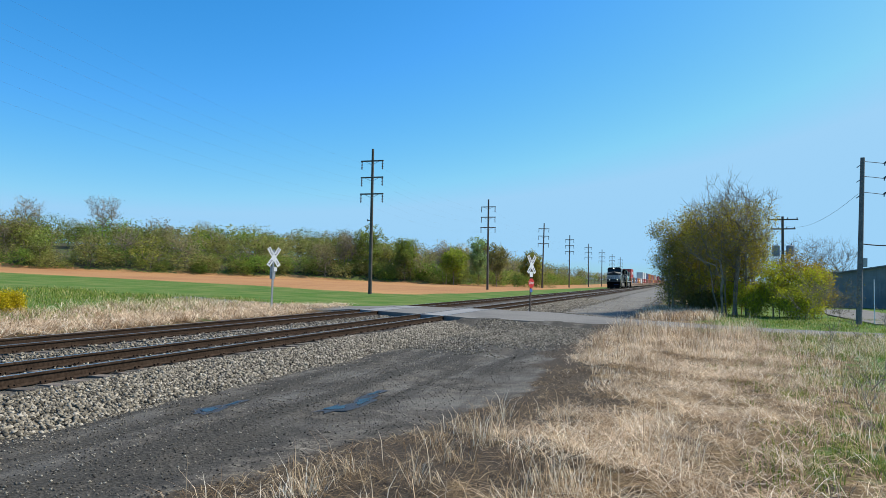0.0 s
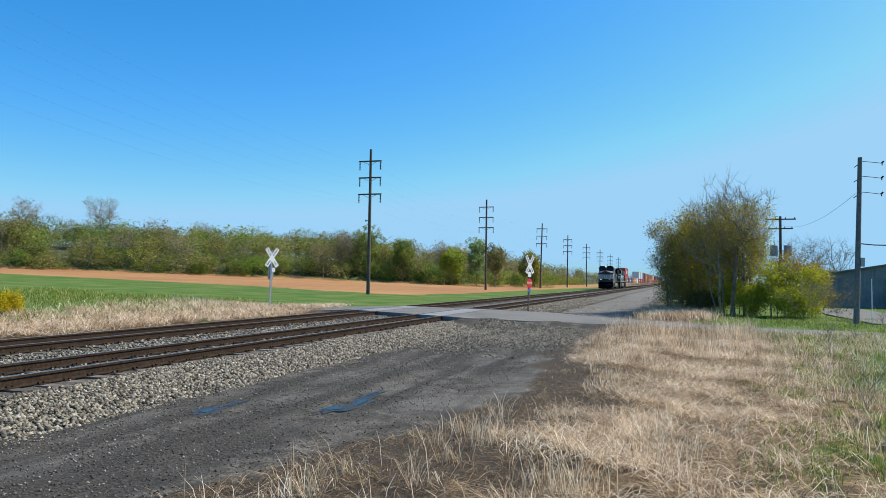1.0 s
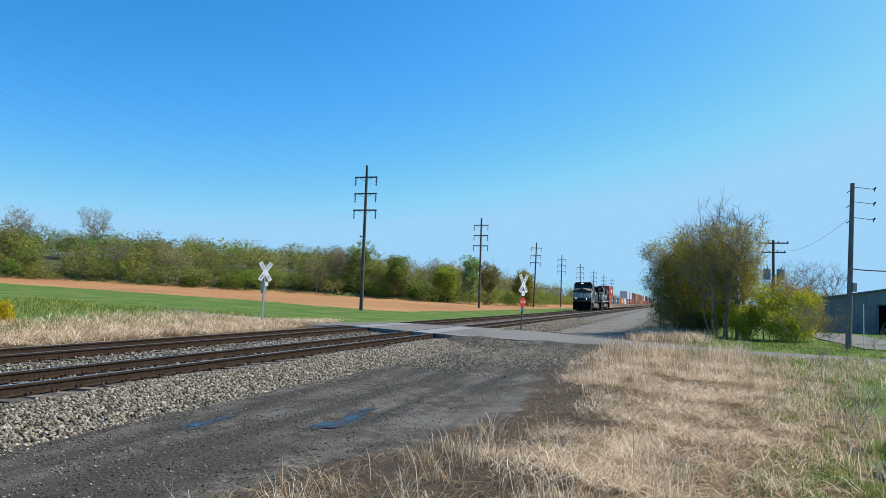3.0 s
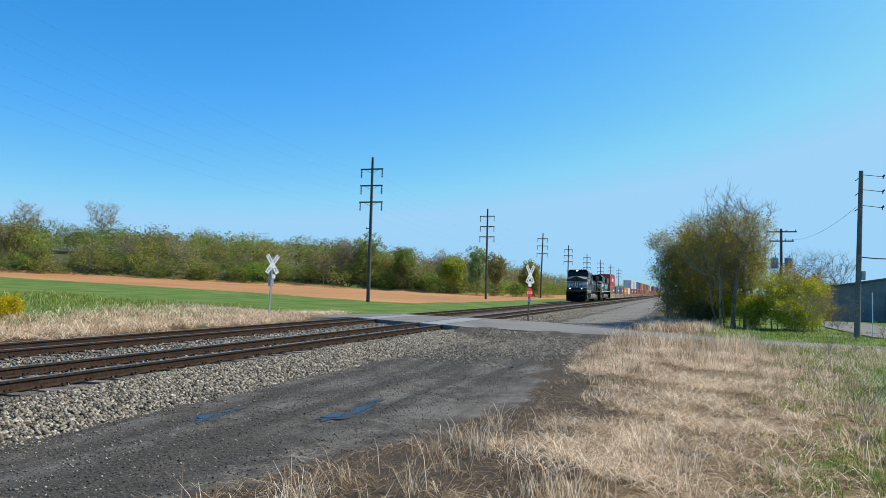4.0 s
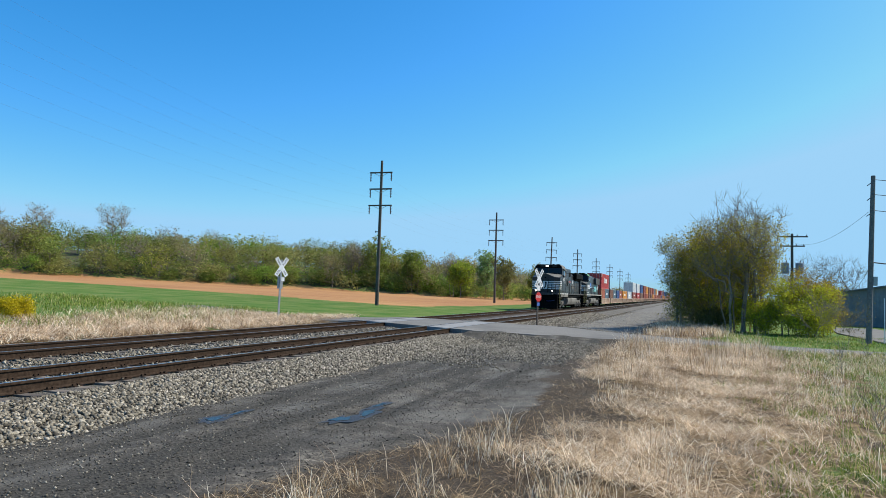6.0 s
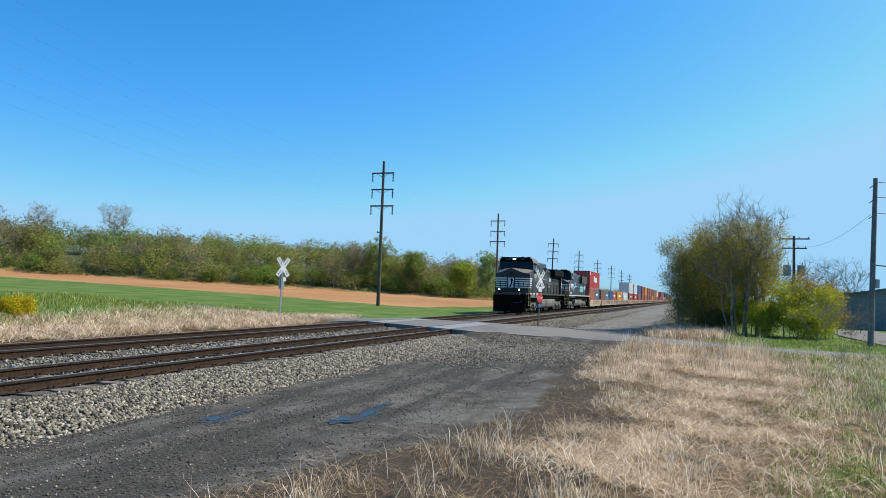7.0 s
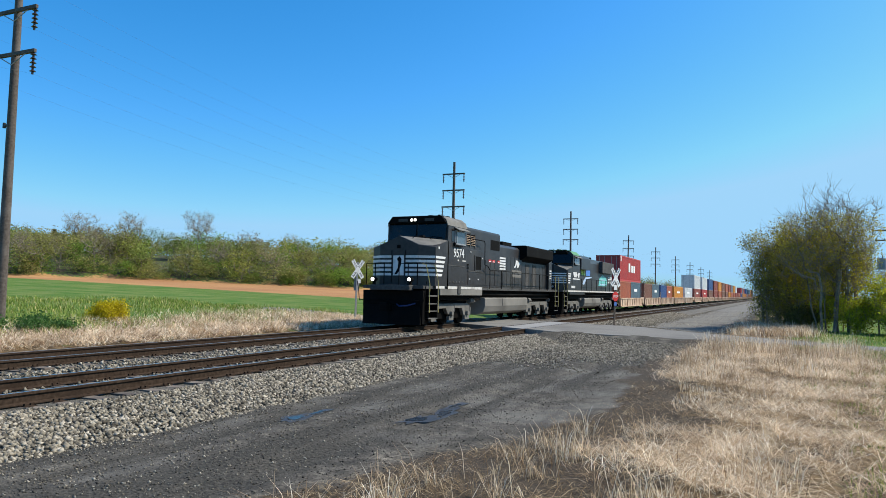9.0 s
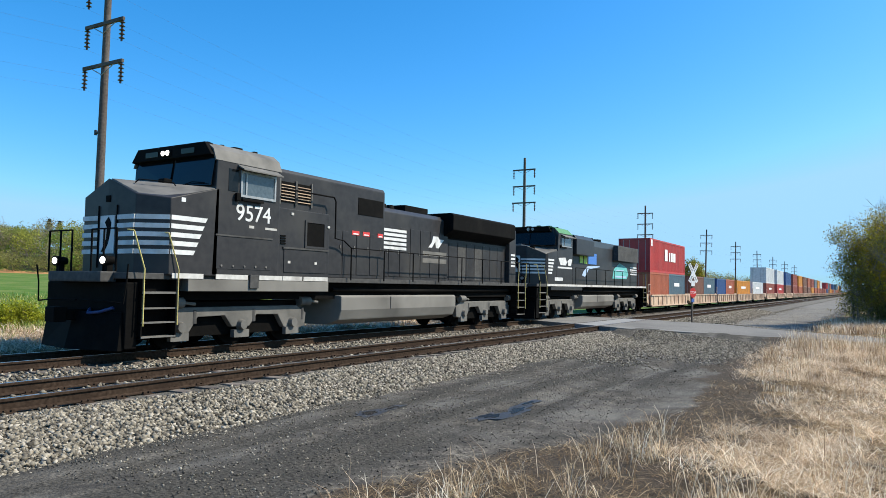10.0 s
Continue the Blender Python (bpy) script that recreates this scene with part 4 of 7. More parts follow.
def grown(seed, height, wide, low=0.3, n=160, stems=1, foot=0.3, twigs=3, twig_len=0.45, thin=0.007, top=0.5):
    """Limbs that branch out to points filling an uneven crown; gives limbs and twig tips."""
    r = np.random.default_rng(seed)
    ph = r.random(4) * 6.283
    pts = []
    while len(pts) < n:
        p = r.uniform(-1, 1, 3)
        a = math.atan2(p[1], p[0])
        lim = 0.82 + 0.16 * math.sin(2 * a + ph[0] + 2.5 * p[2]) + 0.14 * math.sin(5 * a + ph[1] + 6 * p[2]) + 0.1 * math.sin(9 * p[2] + ph[2])
        if 0.3 < np.linalg.norm(p) < lim:
            pts.append((p[0] * wide, p[1] * wide, height * (low + (1 - low) * (p[2] + 1) / 2)))
    pts = np.array(pts)
    nodes, parent = [np.array([0, 0, -0.3])], [-1]
    for k in range(stems):
        a = 6.283 * k / stems + r.random()
        q = np.array([math.cos(a) * foot, math.sin(a) * foot, -0.25]) if stems > 1 else np.array([0, 0, -0.25])
        d = np.array([math.cos(a), math.sin(a), 0]) * (0.25 * wide / max(1, height) if stems > 1 else 0) + np.array([0, 0, 1.0])
        prev = 0
        for _ in range(6):
            nodes.append(q)
            parent.append(prev)
            prev = len(nodes) - 1
            q = q + (d + r.normal(0, 0.07, 3)) * height * top / 5
    order = np.argsort(np.hypot(pts[:, 0], pts[:, 1]) + np.maximum(pts[:, 2] - height * low, 0) * 0.9)
    leafy = []
    for p in pts[order]:
        arr = np.array(nodes)
        d = np.linalg.norm(arr - p, axis=1) + 1e-6
        cost = d * (1 + 1.2 * np.clip((arr[:, 2] - p[2] + 0.25 * d) / d, 0, 1)) + 50 * (arr[:, 2] < 0.08 * height)
        i = int(np.argmin(cost))
        if d[i] > 0.1 * height:
            nodes.append((arr[i] * 0.45 + p * 0.55) + np.array([*r.normal(0, 0.05, 2), -0.03]) * d[i])
            parent.append(i)
            i = len(nodes) - 1
        nodes.append(p)
        parent.append(i)
        leafy.append(len(nodes) - 1)
    load = np.zeros(len(nodes))
    load[leafy] = 1
    for i in range(len(nodes) - 1, -1, -1):
        if parent[i] >= 0:
            load[parent[i]] += load[i]
    rad = np.minimum(thin * np.maximum(load, 1) ** 0.5, 0.012 * height)
    limbs = [(Vector(nodes[j]), Vector(nodes[i]), float(min(rad[j], rad[i] * 1.5)), float(rad[i])) for i, j in enumerate(parent) if j >= 0]
    tips = []
    for i in leafy:
        p = np.array(nodes[i])
        out = p - np.array(nodes[parent[i]])
        out = out / (np.linalg.norm(out) + 1e-6)
        for _ in range(twigs):
            d = out * 0.7 + r.normal(0, 0.55, 3) + np.array([0, 0, 0.45])
            e = p + d / np.linalg.norm(d) * twig_len * (0.5 + r.random())
            m = (p + e) / 2 + r.normal(0, 0.06, 3) * twig_len
            limbs += [(Vector(p), Vector(m), thin, thin * 0.8), (Vector(m), Vector(e), thin * 0.8, thin * 0.45)]
            tips += [(Vector(m), 2), (Vector(e), 3)]
        tips.append((Vector(p), 1))
    return limbs, tips


def grown_tree(name, x, y, seed, height, wide, label, tone, per=4, reach=0.2, size=0.06, category="tree", group="", leaves=(0.0, 1.0), crown="sparse spring leaves", **form):
    limbs, tips = grown(seed, height, wide, **form)
    th = empty(name, pose(x, y, float(ground_z(x, y))), label, category, group)
    v, f = limb_mesh(limbs)
    me = bpy.data.meshes.new("trunk")
    me.from_pydata([tuple(p) for p in v], [], [tuple(q) for q in f])
    me.materials.append(M["bark"])
    part("trunk", me, None, th, "grey branching stems")
    tips = [q for q in tips if leaves[0] * height < q[0].z < leaves[1] * height]
    if per and tips:
        v, f, t = leaf_cloud(tips, per, reach, size * 1.15, seed + 1, tone, 0.25, 3)
        part("crown", arrays("crown", v, f, M["leaf"], tint=t), None, th, crown)
    return th


def roadside_trees():
    g = "trees beside the track"
    olive, gold, dark, yel, rust = (0.38, 0.33, 0.06), (0.56, 0.46, 0.05), (0.2, 0.18, 0.05), (0.50, 0.52, 0.04), (0.42, 0.31, 0.05)
    for x, y, h, w, low, st, n, per, top, tone in [(-0.2, 48.6, 6.3, 1.6, 0.0, 3, 330, 6.0, 0.97, olive), (0.7, 50.5, 6.6, 2.0, 0.0, 3, 330, 6.0, 0.95, dark), (1.7, 47.8, 7.3, 2.3, 0.1, 4, 400, 5.5, 0.9, gold),
                                               (2.6, 45.8, 8.3, 2.4, 0.22, 5, 480, 1.2, 0.82, olive), (3.6, 46.6, 8.2, 2.0, 0.2, 4, 400, 3.0, 0.84, gold), (4.0, 48.0, 6.4, 1.3, 0.08, 3, 240, 3.5, 0.78, yel)]:
        grown_tree("roadside_tree", x, y, int(x * 10 + y), h, w, "many-stemmed grey tree with sparse olive spring leaves", tone, per, 0.15, 0.042, group=g, leaves=(0, top), low=low, n=n, stems=st, foot=0.5, twigs=4, twig_len=0.6, thin=0.0068)
    for x, y, h, w in [(1.9, 52.0, 6.2, 2.2), (2.3, 56, 6.4, 2.3), (2.6, 61, 6.2, 2.3), (2.5, 67, 6.2, 2.3), (2.8, 76, 6.0, 2.4), (3.1, 87, 6.2, 2.6), (3.6, 100, 6.5, 2.8), (4.2, 116, 6.5, 3), (4.8, 135, 7, 3), (5.6, 160, 7, 3)]:
        grown_tree("roadside_tree", x, y, int(y * 3), h, w, "dense dark roadside tree in the row", dark, 5, 0.3, 0.12, group=g, low=0.0, n=120, stems=3, twigs=2, twig_len=0.6, thin=0.01)
    for k, (x, y, h, w, tone) in enumerate([(5.4, 45.6, 3.2, 1.15, yel), (6.3, 46.4, 4.0, 1.35, rust), (7.0, 45.0, 2.9, 1.1, yel), (6.1, 43.9, 1.7, 0.9, yel), (7.6, 46.6, 3.3, 1.1, rust), (4.2, 45.8, 1.9, 0.9, yel), (2.9, 47.6, 2.3, 1.1, yel), (1.4, 47.4, 1.5, 1.0, dark)]):
        grown_tree("shrub", x, y, 80 + k, h, w, "yellow-green leafy shrub beside the lane", tone, 5.0, 0.14, 0.048, "shrub", "shrubs beside the lane", low=0.02, n=170, stems=4, foot=0.3, twigs=3, twig_len=0.4, thin=0.0045)
    grown_tree("shrub", 2.75, 9.7, 87, 0.42, 0.3, "low dark green shrub standing in the grass", (0.16, 0.26, 0.05), 4, 0.05, 0.026, "shrub", "shrubs beside the lane", low=0.05, n=90, stems=4, foot=0.06, twigs=3, twig_len=0.12, thin=0.0022)
    for k, (x, y, h) in enumerate([(4.6, 29.5, 2.6), (5.3, 30.5, 2.2), (5.9, 31, 2.4), (3.3, 18, 1.3), (2.55, 11.6, 0.95), (6.6, 28, 1.6), (5.0, 24, 1.2)]):
        tree_thing("sapling", x, y, 90 + k, h, "thin bare sapling standing in the grass", 1, 0.7, 1 if k < 3 else 0, 0.1, 0.025, (0.2, 0.2, 0.06), 3 if k < 3 else 2, "sapling", "saplings in the grass", thick=0.012, up=0.9)
    for k, (x, y, h, w) in enumerate([(14.2, 92, 7.6, 3.0), (17.6, 95, 7.4, 2.8), (12, 100, 6.4, 2.4)]):
        grown_tree("bare_tree", x, y, 100 + k, h, w, "bare grey tree behind the barn", olive, 0, group="bare trees behind the barn", low=0.2, n=260, stems=3, twigs=4, twig_len=0.8, thin=0.008)
    tree_thing("yellow_bush", -27.6, 22.8, 120, 0.85, "yellow flowering bush on the grassy bank", 5, 1.1, 10, 0.14, 0.035, (0.62, 0.5, 0.02), 3, "bush", thick=0.03)
    for k, (x, y, h) in enumerate([(-23.4, 16.2, 0.5), (-24.2, 16.8, 0.55), (-23.2, 17.3, 0.45), (-24.5, 15.6, 0.5), (-25.0, 17.6, 0.5)]):
        tree_thing("weed_clump", x, y, 140 + k, h, "low dark green weeds on the bank", 6, 1.3, 7, 0.14, 0.04, (0.09, 0.19, 0.05), 2, "weeds", "weeds on the bank", thick=0.02, foot=0.03)
    tree_thing("yellow_bush", -26.2, 13.8, 121, 0.85, "yellow-green flowering bush on the grassy bank", 5, 1.1, 8, 0.14, 0.035, (0.36, 0.38, 0.03), 3, "bush", thick=0.03)


roadside_trees()


def conifer(x, y, height, seed):
    """A straight trunk with drooping needle sprays in uneven tiers."""
    r = random.Random(seed)
    th = empty("conifer", pose(x, y, float(ground_z(x, y))), "dark conifer standing above the far woods", "conifer", "conifers on the skyline")
    part("trunk", Shape().rod((0, 0, -0.3), (0, 0, height), 0.16, 0.03, 7), M["bark"], th, "straight grey trunk")
    tips = []
    z = 0.3 * height
    while z < height:
        f = (z / height - 0.3) / 0.7
        reach = height * 0.2 * (1 - f) ** 0.8 * (0.7 + 0.5 * r.random()) + 0.1
        n = 7
        for k in range(n):
            a = 6.283 * (k + r.random()) / n
            for q in (0.35, 0.7, 1.0):
                tips.append((Vector((math.cos(a) * reach * q, math.sin(a) * reach * q, z - 0.25 * reach * q)), 2))
        z += height * 0.055
    v, f, t = leaf_cloud(tips, 9, 0.16, 0.16, seed, (0.05, 0.075, 0.04), 0.2)
    part("crown", arrays("crown", v, f, M["leaf"], tint=t), None, th, "dark green needle crown")


for cx_, cy_, top, seed_ in ((-199.7, 114.1, 19.3, 1), (-198.4, 116.3, 18.9, 2), (-186.5, 134.6, 17.3, 3), (-183.4, 138.7, 16.6, 4), (-193.0, 125.2, 18.0, 5)):
    conifer(cx_, cy_, max(4.5, top - float(ground_z(cx_, cy_))), seed_)


def build_woods():
    """Far woods: a few tree forms set many times, joined."""
    forms = []
    for k in range(12):
        bare, bush = 6 <= k < 9, k >= 9
        wide = (3.4, 4.0, 3.0, 4.2, 3.6, 3.2, 3.6, 3.0, 4.0, 4.5, 5.0, 4.2)[k]
        limbs, tips = grown(200 + k, 10, wide, low=0.3 if bare else 0.1, n=70 if bare else 80, stems=1 + k % 2, twigs=2, twig_len=1.3, thin=0.024 if bare else 0.02)
        lv = limb_mesh(limbs if bare else [q for q in limbs if q[2] > 0.045])
        lf = leaf_cloud(tips, 0.8 if bare else 1.9 if bush else 2.4, 0.52, 0.13 if bare else 0.29 if bush else 0.22, 300 + k, (0.85, 0.85, 0.8), 0.3, 3)
        forms.append((lv, lf))
    r = np.random.default_rng(5)
    spots = []
    ex, ey = np.array(WOODS_EDGE, float).T
    seg = np.concatenate([[0], np.cumsum(np.hypot(np.diff(ex), np.diff(ey)))])
    tones = [(0.30, 0.31, 0.08), (0.24, 0.27, 0.07), (0.36, 0.33, 0.11), (0.22, 0.27, 0.07), (0.36, 0.30, 0.17), (0.42, 0.36, 0.2), (0.46, 0.45, 0.09), (0.34, 0.30, 0.14)]

    def along(count, back0, back1, h0, h1, lo, hi, low_shrub=False):
        for _ in range(count):
            s = lo + (hi - lo) * r.random()
            x, y = np.interp(s, seg, ex), np.interp(s, seg, ey)
            dx, dy = np.interp(s + 4, seg, ex) - x, np.interp(s + 4, seg, ey) - y
            ln = math.hypot(dx, dy) or 1
            b = back0 + (back1 - back0) * r.random()
            x, y = x - dy / ln * b, y + dx / ln * b
            h = h0 + (h1 - h0) * r.random()
            spots.append((x, y, h, low_shrub))

    full = seg[-1]
    along(330, 0.5, 6, 2.6, 5.0, 60, 560, True)
    along(190, 2, 14, 5.5, 8.8, 60, 480)
    along(260, 8, 45, 4.5, 7.0, 60, 480, True)
    along(60, 2, 16, 6, 9, 480, full)
    along(70, 14, 60, 5.5, 8.0, 60, 420)
    along(130, 45, 150, 6.0, 9, 60, 420, True)
    for _ in range(46):
        q = r.random()
        spots.append((-70 + 40 * q + r.normal(0, 2.0), 141 + 30 * q + r.normal(0, 2.0), 2.0 + 2.6 * r.random(), True))
    bv, bf, lv_, lf_, lt_ = [], [], [], [], []
    nb = nl = 0
    for x, y, h, low in spots:
        kk = int(r.integers(9, 12)) if low else int(r.integers(0, 6)) if r.random() > 0.3 else int(r.integers(6, 9))
        (v, f), (v2, f2, t2) = forms[kk]
        a, s = r.random() * 6.283, h / 10
        wide = s * (1.5 if low else 1.0 + 0.25 * r.random())
        rot = np.array([[math.cos(a), -math.sin(a), 0], [math.sin(a), math.cos(a), 0], [0, 0, 1]])
        base = np.array([x, y, float(ground_z(x, y)) - (0.8 if low else 0.0)])
        sc = np.array([wide, wide, s])
        if not low:
            bv.append((v * sc) @ rot.T + base)
            bf.append(f + nb)
            nb += len(v)
        lv_.append((v2 * sc) @ rot.T + base)
        lf_.append(f2 + nl)
        nl += len(v2)
        tone = np.array(tones[int(r.integers(0, len(tones)))]) * (1.0 + 0.4 * r.random())
        if low:
            tone = np.array([(0.20, 0.31, 0.05), (0.30, 0.33, 0.08), (0.33, 0.31, 0.11)][int(r.integers(0, 3))]) * (1.0 + 0.5 * r.random())
        lt_.append(t2 * np.array([*tone, 1]))
    woods = tagged(new("woods", arrays("woods", np.concatenate(lv_), np.concatenate(lf_), M["leaf"], tint=np.concatenate(lt_))), "far woods in fresh spring leaf behind the field", "woods", kind="stuff")
    limbs = tagged(new("woods_limbs", arrays("woods_limbs", np.concatenate(bv), np.concatenate(bf), M["bark"])), "grey trunks and branches of the far woods", "woods", kind="stuff")
    for x, y, h, w in ((-128, 131, 12.5, 4.2), (-139, 120, 11, 3.8), (-146, 112, 10.5, 4.0), (-70, 141, 9.5, 2.6), (-50, 150, 9.0, 2.4)):
        grown_tree("bare_tree", x, y, int(-x), h, w, "tall bare tree above the woods edge", (0.3, 0.28, 0.12), 0.25, 0.3, 0.12, group="bare trees at the woods edge", low=0.3, n=280, stems=2, foot=0.2, twigs=4, twig_len=0.9, thin=0.015, top=0.6)
    for x, y, h, w, tone in [(-47, 147, 8.3, 2.9, (0.34, 0.42, 0.05)), (-44.5, 158, 11.5, 2.6, (0.30, 0.42, 0.15)), (-38.5, 152, 9.6, 2.9, (0.27, 0.26, 0.09)), (-34, 168, 9.0, 2.6, (0.34, 0.33, 0.06)), (-66, 144, 11.0, 3.4, (0.27, 0.33, 0.07)), (-58, 146, 9.2, 2.8, (0.24, 0.31, 0.06))]:
        grown_tree("leafy_tree", x, y, int(h * 10), h, w, "fresh green tree at the edge of the field", tone, 5, 0.3, 0.16, group="trees at the field edge", crown="fresh spring leaves", low=0.15, n=150, stems=1, twigs=3, twig_len=0.6, thin=0.016)


build_woods()


# ---- line poles ----
def insulator(s, x, y, z, n, r):
    for k in range(n):
        s.rod((x, y, z - 0.16 * k), (x, y, z - 0.16 * k - 0.05), r * 0.5, r, 8)
        s.rod((x, y, z - 0.16 * k - 0.05), (x, y, z - 0.16 * k - 0.16), r * 0.35, r * 0.35, 6)


def line_pole():
    th = empty("power_pole", pose(0, 0, 0), "tall brown wooden power pole with three crossarms", "power pole", "power poles along the track")
    part("pole", Shape().rod((0, 0, -0.5), (0, 0, 15.0), 0.2, 0.125, 12), M["pole"], th)
    for z, half in ((13.75, 1.25), (12.05, 1.25), (10.35, 1.3)):
        arm = part("crossarm", Shape().box(-half, half, -0.16, -0.05, z - 0.07, z + 0.07), M["pole"], th, "weathered timber crossarm", 0.01)
        for sx in (-1, 1):
            s = Shape()
            insulator(s, sx * (half - 0.1), -0.1, z - 0.1, 5, 0.12)
            part("insulator", s, M["insul"], arm, "brown disc insulator string")
            part("brace", Shape().rod((sx * 0.75, -0.12, z - 0.06), (0, -0.14, z - 0.42), 0.022, n=6), M["galv"], arm)
    part("bracket", Shape().box(-0.42, 0.0, -0.05, 0.05, 7.6, 7.68).rod((-0.42, 0, 7.55), (-0.42, 0, 7.75), 0.06), M["wire"], th)
    return th


POLES = [(17.0, 0.6), (65.9, 0.3), (112.2, 0.2), (160.5, 1.6), (202, 0.6), (247, -0.4), (290, 0.5), (336, 0), (382, 0.4)]
first = line_pole()
for k, (y, lean) in enumerate(POLES):
    m = pose(-26.4 if k == 0 else -30, y, (0.0 if k == 0 else float(ground_z(-30, y)) * 0.8 - 0.1), 0, lean, 0)
    if k == 0:
        first.matrix_basis = m
    else:
        copy_thing(first, m)


def strung(name, pts, r, label, sag=0.9):
    s = Shape()
    for a, b in zip(pts, pts[1:]):
        a, b = Vector(a), Vector(b)
        prev = a
        for k in range(1, 13):
            f = k / 12
            p = a.lerp(b, f) - Vector((0, 0, 4 * sag * f * (1 - f)))
            s.rod(prev, p, r, n=4, caps=False)
            prev = p
    return tagged(part(name, s, M["wire"]), label, "power line", "wires on the power poles")


for z in (13.75, 12.05, 10.35):
    for sx in (-1.17, 1.17):
        strung("power_line", [(-30 + sx, -28, z - 0.85)] + [(-30 + sx + (0 if k else 3.6), y, z - 0.85) for k, (y, _) in enumerate(POLES[:6])], 0.002, "thin slack wire strung between the power poles")


def service_pole():
    th = empty("utility_pole", pose(8.45, 40.1, -0.38, 0, 1.8, 0), "grey wooden utility pole with side insulator arms", "utility pole")
    part("pole", Shape().rod((0, 0, -0.4), (0, 0, 8.4), 0.145, 0.1, 12), M["polegrey"], th)
    for z in (8.2, 7.45, 6.65):
        arm = part("insulator_arm", Shape().path([(0.1, 0, z), (0.5, 0, z - 0.04), (0.95, 0, z - 0.1)], 0.016).rod((0.95, 0, z - 0.1), (1.05, 0, z + 0.0), 0.04), M["wire"], th)
        s = Shape()
        insulator(s, 0.98, 0, z - 0.05, 1, 0.07)
        part("insulator", s, M["insul"], arm)
        part("steel_pin", Shape().rod((-0.25, 0, z - 0.3), (0, 0, z - 0.1), 0.02), M["wire"], th)
    part("guard", Shape().path([(0.1, 0, 4.05), (0.7, 0, 4.0), (1.6, 0, 4.0)], 0.03), M["wire"], th, "dark cable guard")
    part("switch_box", Shape().box(0.11, 0.3, -0.1, 0.1, 2.9, 3.35), M["galv"], th, "small grey switch box", 0.02)
    part("ground_tube", Shape().rod((0.6, -0.4, 0.1), (0.55, -0.3, 2.3), 0.02), M["white"], th, "pale guy guard")
    return th


service_pole()


def transformer_pole():
    th = empty("transformer_pole", pose(9.35, 74.5, -0.4), "wooden pole with crossarms and grey transformers", "utility pole")
    part("pole", Shape().rod((0, 0, -0.4), (0, 0, 8.5), 0.16, 0.12, 10), M["pole"], th)
    for z, h in ((8.2, 1.35), (7.3, 1.1)):
        arm = part("crossarm", Shape().box(-h, h, -0.15, -0.04, z - 0.06, z + 0.06), M["pole"], th, "", 0.01)
        for sx in (-1, -0.35, 0.35, 1):
            s = Shape()
            s.rod((sx * (h - 0.1), -0.1, z + 0.06), (sx * (h - 0.1), -0.1, z + 0.2), 0.05, 0.03)
            part("insulator", s, M["insul"], arm)
    for sx in (-0.62, 0.62):
        t = part("transformer", Shape().rod((sx, -0.2, 4.65), (sx, -0.2, 5.65), 0.36, n=16).rod((sx, -0.2, 5.65), (sx, -0.2, 5.72), 0.37, 0.25, 16), M["transf"], th, "grey drum transformer")
        part("bushing", Shape().rod((sx + 0.1, -0.2, 5.7), (sx + 0.1, -0.2, 5.95), 0.05, 0.03), M["insul"], t)
    part("bracket", Shape().box(-0.6, 0.6, -0.12, 0.02, 5.1, 5.2), M["galv"], th)
    return th


transformer_pole()
strung("service_wire", [(8.5, 40.1, 6.2), (9.35, 74.5, 7.3)], 0.008, "dark wire from pole to pole", 0.8)
strung("service_wire", [(8.5, 40.1, 3.4), (13.0, 69.5, 2.75)], 0.012, "dark service wire to the barn", 0.5)
strung("service_wire", [(9.35, 74.5, 5.6), (12.9, 70.5, 2.9)], 0.012, "dark service wire to the barn", 0.4)


